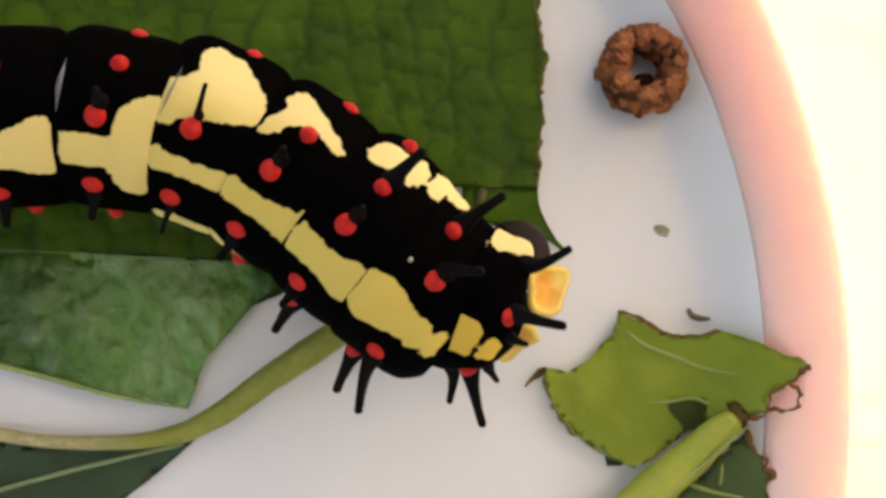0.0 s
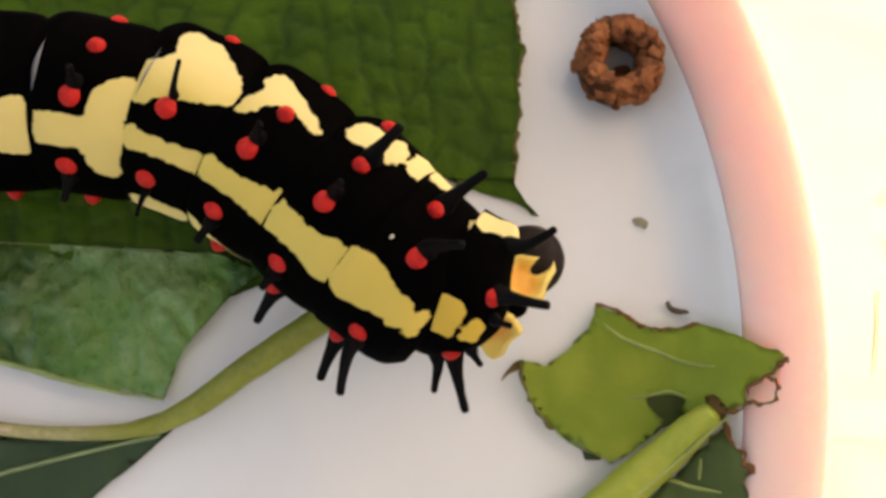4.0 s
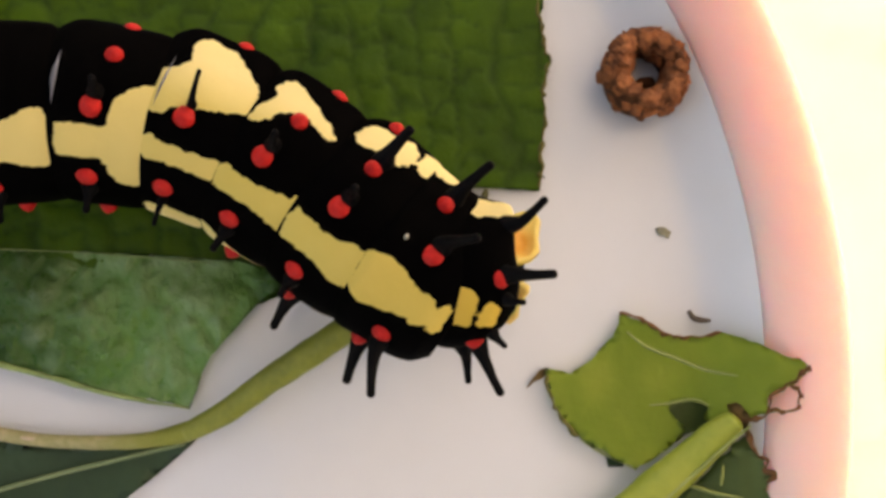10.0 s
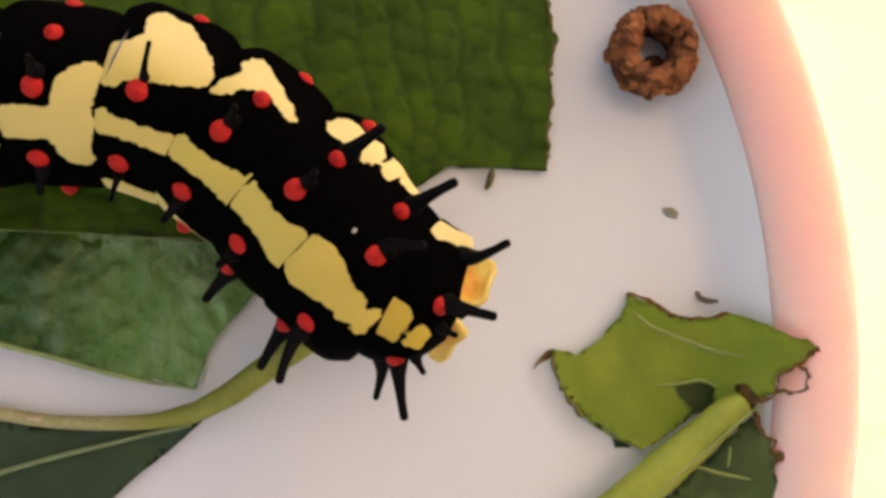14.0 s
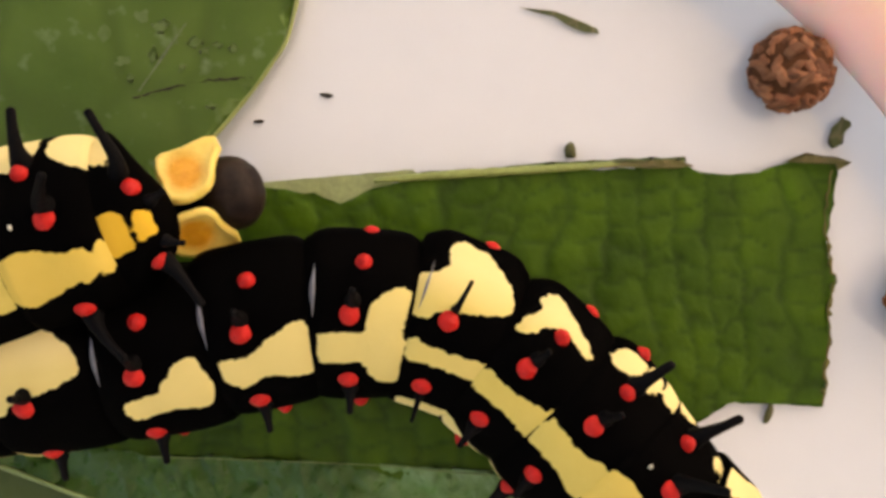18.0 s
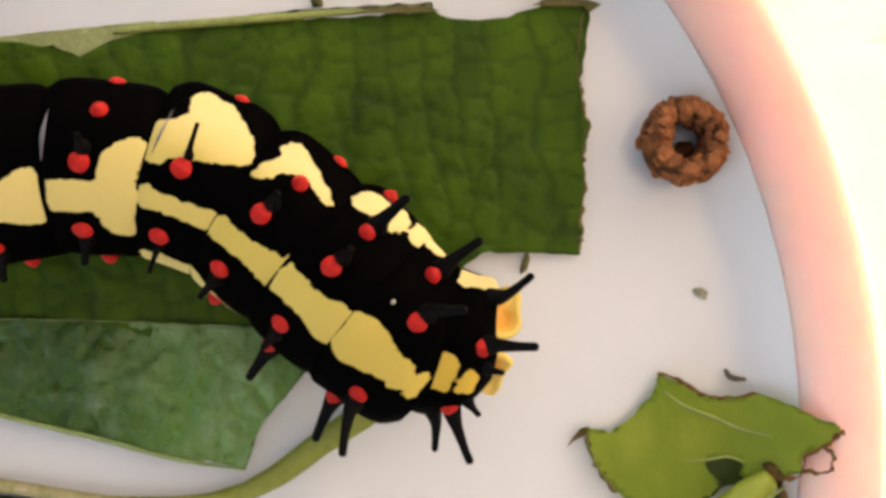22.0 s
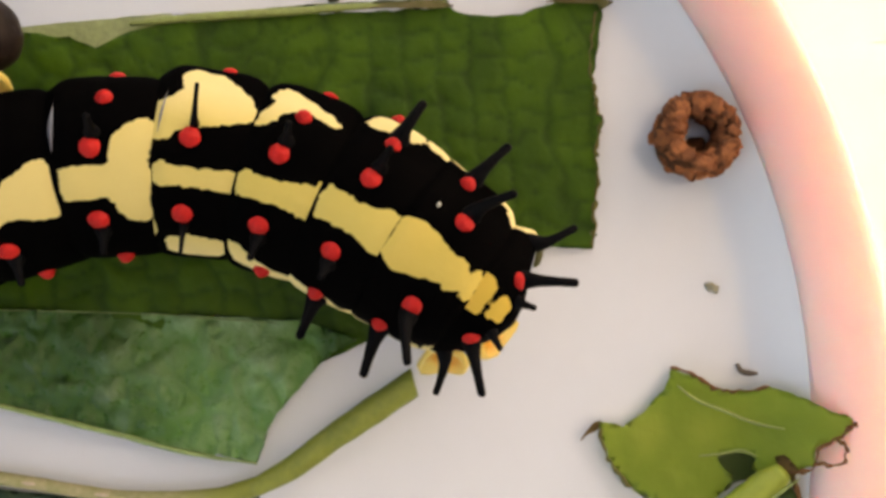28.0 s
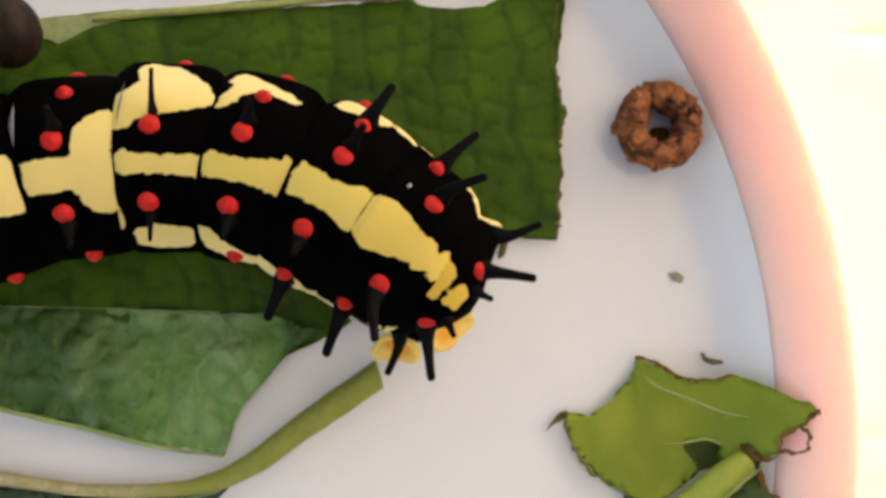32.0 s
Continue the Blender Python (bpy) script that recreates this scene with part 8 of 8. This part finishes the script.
    walk(OTHER[2], [
        (0, mm(-1.01, 1.50, 7.09, 25.6, -2.9, 16.4)), (15, mm(-0.95, 1.50, 7.15, 24.2, -0.4, 17.1)), (16, mm(-0.57, 1.47, 7.16, 24.7, 0.6, 15.8)),
        (16.5, mm(-0.72, 1.30, 7.15, 25.0, 0.1, 15.7)), (17, mm(-0.96, 1.23, 7.16, 25.8, -2.6, 16.8)),
        (17.5, mm(-1.01, 1.50, 7.09, 25.6, -2.9, 16.4)), (18, mm(-0.86, 1.40, 7.09, 25.0, -0.6, 15.4)),
        (18.5, mm(-0.54, 1.33, 7.10, 27.1, 1.8, 18.5)), (19, mm(-0.63, 1.39, 7.16, 24.7, 0.6, 15.8)), (20, mm(0.21, 1.29, 7.16, 24.7, 0.6, 15.8)),
        (20.5, mm(0.33, 1.26, 7.16, 24.7, 0.6, 15.8)), (21, mm(-0.20, 1.38, 7.16, 24.7, 0.6, 15.8)), (22, mm(-0.33, 0.50, 7.16, 24.7, 0.6, 15.8)),
        (23, mm(-0.71, 0.36, 7.16, 24.7, 0.6, 15.8)), (24, mm(0.85, 1.19, 7.16, 24.7, 0.6, 15.8)), (25, mm(-0.17, 0.84, 7.16, 24.7, 0.6, 15.8)),
        (28, mm(0.81, 0.59, 7.16, 24.7, 0.6, 15.8)), (29, mm(2.31, 0.41, 7.16, 24.7, 0.6, 15.8)), (30, mm(0.63, 1.01, 7.16, 24.7, 0.6, 15.8)),
        (31, mm(2.58, 0.35, 7.16, 24.7, 0.6, 15.8)), (32, mm(3.28, 0.56, 7.16, 24.7, 0.6, 15.8)),
    ])
    walk(OTHER[3], [
        (0, mm(-4.84, 0.37, 7.10, 31.3, 2.7, 16.2)), (15, mm(-4.84, 0.35, 7.19, 27.0, 1.6, 16.0)), (16, mm(-4.54, 0.39, 7.22, 27.1, 1.2, 15.0)),
        (16.5, mm(-4.68, 0.26, 7.21, 27.2, 1.4, 14.6)), (17, mm(-4.83, 0.11, 7.15, 31.1, 1.1, 15.3)), (17.5, mm(-4.84, 0.37, 7.10, 31.3, 2.7, 16.2)),
        (18, mm(-4.78, 0.33, 7.16, 27.8, 2.0, 15.4)), (18.5, mm(-4.51, 0.18, 7.22, 28.5, 1.8, 15.1)), (19, mm(-4.60, 0.32, 7.22, 27.1, 1.2, 15.0)),
        (20, mm(-3.77, 0.21, 7.22, 27.1, 1.2, 15.0)), (20.5, mm(-3.65, 0.18, 7.22, 27.1, 1.2, 15.0)), (21, mm(-4.18, 0.30, 7.22, 27.1, 1.2, 15.0)),
        (22, mm(-4.31, -0.57, 7.22, 27.1, 1.2, 15.0)), (23, mm(-4.69, -0.71, 7.22, 27.1, 1.2, 15.0)), (24, mm(-3.13, 0.11, 7.22, 27.1, 1.2, 15.0)),
        (25, mm(-4.14, -0.24, 7.22, 27.1, 1.2, 15.0)), (28, mm(-3.16, -0.49, 7.22, 27.1, 1.2, 15.0)), (29, mm(-1.67, -0.67, 7.22, 27.1, 1.2, 15.0)),
        (30, mm(-3.35, -0.07, 7.22, 27.1, 1.2, 15.0)), (31, mm(-1.40, -0.72, 7.22, 27.1, 1.2, 15.0)), (32, mm(-0.70, -0.52, 7.22, 27.1, 1.2, 15.0)),
    ])
    walk(OTHER[4], [
        (0, mm(-8.68, -0.73, 7.31, 27.6, 2.7, 16.1)), (15, mm(-8.68, -0.75, 7.33, 25.1, 1.9, 15.9)), (16, mm(-8.45, -0.66, 7.34, 25.1, 1.7, 15.4)),
        (16.5, mm(-8.57, -0.77, 7.34, 25.1, 1.8, 15.2)), (17, mm(-8.68, -0.90, 7.30, 27.4, 2.3, 14.7)),
        (17.5, mm(-8.68, -0.73, 7.31, 27.6, 2.7, 16.1)), (18, mm(-8.64, -0.75, 7.33, 25.4, 2.1, 15.7)),
        (18.5, mm(-8.44, -0.83, 7.35, 25.6, 1.6, 14.5)), (19, mm(-8.51, -0.74, 7.34, 25.1, 1.7, 15.4)),
        (20, mm(-7.68, -0.84, 7.34, 25.1, 1.7, 15.4)), (20.5, mm(-7.55, -0.87, 7.34, 25.1, 1.7, 15.4)),
        (21, mm(-8.09, -0.75, 7.34, 25.1, 1.7, 15.4)), (22, mm(-8.21, -1.63, 7.34, 25.1, 1.7, 15.4)), (23, mm(-8.60, -1.77, 7.34, 25.1, 1.7, 15.4)),
        (24, mm(-7.04, -0.94, 7.34, 25.1, 1.7, 15.4)), (25, mm(-8.05, -1.29, 7.34, 25.1, 1.7, 15.4)), (28, mm(-7.07, -1.54, 7.34, 25.1, 1.7, 15.4)),
        (29, mm(-5.57, -1.72, 7.34, 25.1, 1.7, 15.4)), (30, mm(-7.26, -1.12, 7.34, 25.1, 1.7, 15.4)), (31, mm(-5.31, -1.77, 7.34, 25.1, 1.7, 15.4)),
        (32, mm(-4.61, -1.57, 7.34, 25.1, 1.7, 15.4)),
    ])
    walk(OTHER[5], [
        (0, mm(-12.52, -1.84, 7.44, 20.7, 1.1, 16.0)), (15, mm(-12.52, -1.84, 7.44, 19.8, 1.0, 15.9)),
        (16, mm(-12.34, -1.74, 7.43, 19.8, 1.0, 15.8)), (16.5, mm(-12.45, -1.84, 7.43, 19.7, 1.0, 15.7)),
        (17, mm(-12.54, -1.92, 7.43, 20.6, 1.2, 15.2)), (17.5, mm(-12.52, -1.84, 7.44, 20.7, 1.1, 16.0)),
        (18, mm(-12.50, -1.84, 7.44, 19.9, 1.0, 15.9)), (18.5, mm(-12.35, -1.86, 7.44, 19.9, 0.9, 15.2)),
        (19, mm(-12.40, -1.82, 7.43, 19.8, 1.0, 15.8)), (20, mm(-11.56, -1.92, 7.43, 19.8, 1.0, 15.8)),
        (20.5, mm(-11.44, -1.95, 7.43, 19.8, 1.0, 15.8)), (21, mm(-11.97, -1.84, 7.43, 19.8, 1.0, 15.8)),
        (22, mm(-12.10, -2.71, 7.43, 19.8, 1.0, 15.8)), (23, mm(-12.48, -2.85, 7.43, 19.8, 1.0, 15.8)),
        (24, mm(-10.92, -2.02, 7.43, 19.8, 1.0, 15.8)), (25, mm(-11.94, -2.37, 7.43, 19.8, 1.0, 15.8)),
        (28, mm(-10.96, -2.62, 7.43, 19.8, 1.0, 15.8)), (29, mm(-9.46, -2.81, 7.43, 19.8, 1.0, 15.8)),
        (30, mm(-11.14, -2.20, 7.43, 19.8, 1.0, 15.8)), (31, mm(-9.19, -2.86, 7.43, 19.8, 1.0, 15.8)), (32, mm(-8.49, -2.65, 7.43, 19.8, 1.0, 15.8)),
    ])
    walk(OTHER[6], [
        (0, mm(-16.46, -2.97, 7.49, 13.6, 0.3, 16.0)), (15, mm(-16.47, -2.97, 7.49, 13.4, 0.3, 16.0)),
        (16, mm(-16.30, -2.87, 7.49, 13.4, 0.3, 15.9)), (16.5, mm(-16.41, -2.96, 7.49, 13.3, 0.3, 15.9)),
        (17, mm(-16.48, -3.00, 7.49, 13.5, 0.4, 15.6)), (17.5, mm(-16.46, -2.97, 7.49, 13.6, 0.3, 16.0)),
        (18, mm(-16.44, -2.96, 7.49, 13.4, 0.3, 16.0)), (18.5, mm(-16.34, -2.96, 7.49, 13.3, 0.3, 15.7)),
        (19, mm(-16.37, -2.95, 7.49, 13.4, 0.3, 15.9)), (20, mm(-15.53, -3.05, 7.49, 13.4, 0.3, 15.9)),
        (20.5, mm(-15.41, -3.08, 7.49, 13.4, 0.3, 15.9)), (21, mm(-15.94, -2.96, 7.49, 13.4, 0.3, 15.9)),
        (22, mm(-16.07, -3.84, 7.49, 13.4, 0.3, 15.9)), (23, mm(-16.45, -3.97, 7.49, 13.4, 0.3, 15.9)),
        (24, mm(-14.89, -3.15, 7.49, 13.4, 0.3, 15.9)), (25, mm(-15.90, -3.50, 7.49, 13.4, 0.3, 15.9)),
        (28, mm(-14.93, -3.75, 7.49, 13.4, 0.3, 15.9)), (29, mm(-13.43, -3.93, 7.49, 13.4, 0.3, 15.9)),
        (30, mm(-15.11, -3.33, 7.49, 13.4, 0.3, 15.9)), (31, mm(-13.16, -3.98, 7.49, 13.4, 0.3, 15.9)),
        (32, mm(-12.46, -3.78, 7.49, 13.4, 0.3, 15.9)),
    ])
    walk(OTHER[7], [
        (0, mm(-20.50, -4.13, 7.50, 7.7, 0.0, 16.0)), (15, mm(-20.50, -4.13, 7.50, 7.7, 0.0, 16.0)), (16, mm(-20.35, -4.03, 7.50, 7.7, 0.0, 16.0)),
        (16.5, mm(-20.45, -4.11, 7.50, 7.7, 0.0, 16.0)), (17, mm(-20.52, -4.14, 7.50, 7.7, 0.0, 15.9)),
        (17.5, mm(-20.50, -4.13, 7.50, 7.7, 0.0, 16.0)), (18, mm(-20.48, -4.12, 7.50, 7.7, 0.0, 16.0)),
        (18.5, mm(-20.40, -4.10, 7.50, 7.7, 0.0, 15.9)), (19, mm(-20.42, -4.10, 7.50, 7.7, 0.0, 16.0)),
        (20, mm(-19.58, -4.21, 7.50, 7.7, 0.0, 16.0)), (20.5, mm(-19.46, -4.24, 7.50, 7.7, 0.0, 16.0)),
        (21, mm(-19.99, -4.12, 7.50, 7.7, 0.0, 16.0)), (22, mm(-20.12, -4.99, 7.50, 7.7, 0.0, 16.0)), (23, mm(-20.50, -5.13, 7.50, 7.7, 0.0, 16.0)),
        (24, mm(-18.94, -4.31, 7.50, 7.7, 0.0, 16.0)), (25, mm(-19.95, -4.65, 7.50, 7.7, 0.0, 16.0)), (28, mm(-18.98, -4.91, 7.50, 7.7, 0.0, 16.0)),
        (29, mm(-17.48, -5.09, 7.50, 7.7, 0.0, 16.0)), (30, mm(-19.16, -4.48, 7.50, 7.7, 0.0, 16.0)), (31, mm(-17.21, -5.14, 7.50, 7.7, 0.0, 16.0)),
        (32, mm(-16.51, -4.94, 7.50, 7.7, 0.0, 16.0)),
    ])
    walk(OTHER_HEAD, [
        (0, mm(4.71, 2.93, 6.19, 11.7, 14.7, 20.5)), (15, mm(5.37, 3.01, 6.02, 12.9, 18.7, 18.3)), (16, mm(4.67, 2.99, 6.02, 14.6, 19.0, 17.7)),
        (16.5, mm(3.53, 2.61, 6.01, 14.4, 18.1, 17.3)), (17, mm(2.14, 2.49, 6.03, 12.1, 18.7, 18.6)), (17.5, mm(3.79, 2.66, 6.08, 11.7, 14.7, 20.5)),
        (18, mm(4.78, 2.92, 6.15, 12.0, 16.2, 20.2)), (18.5, mm(4.49, 3.04, 6.14, 13.2, 16.2, 20.3)), (19, mm(4.61, 2.91, 6.02, 14.6, 19.0, 17.7)),
        (20, mm(5.94, 2.81, 6.02, 14.6, 19.0, 17.7)), (20.5, mm(6.07, 2.78, 6.02, 14.6, 19.0, 17.7)), (21, mm(5.33, 2.89, 6.02, 14.6, 19.0, 17.7)),
        (22, mm(4.90, 2.02, 6.02, 14.6, 19.0, 17.7)), (23, mm(4.52, 1.88, 6.02, 14.6, 19.0, 17.7)), (24, mm(6.08, 2.71, 6.02, 14.6, 19.0, 17.7)),
        (25, mm(5.07, 2.36, 6.02, 14.6, 19.0, 17.7)), (28, mm(6.05, 2.10, 6.02, 14.6, 19.0, 17.7)), (29, mm(7.55, 1.92, 6.02, 14.6, 19.0, 17.7)),
        (30, mm(5.86, 2.53, 6.02, 14.6, 19.0, 17.7)), (31, mm(7.81, 1.87, 6.02, 14.6, 19.0, 17.7)), (32, mm(8.51, 2.08, 6.02, 14.6, 19.0, 17.7)),
    ])


motions()
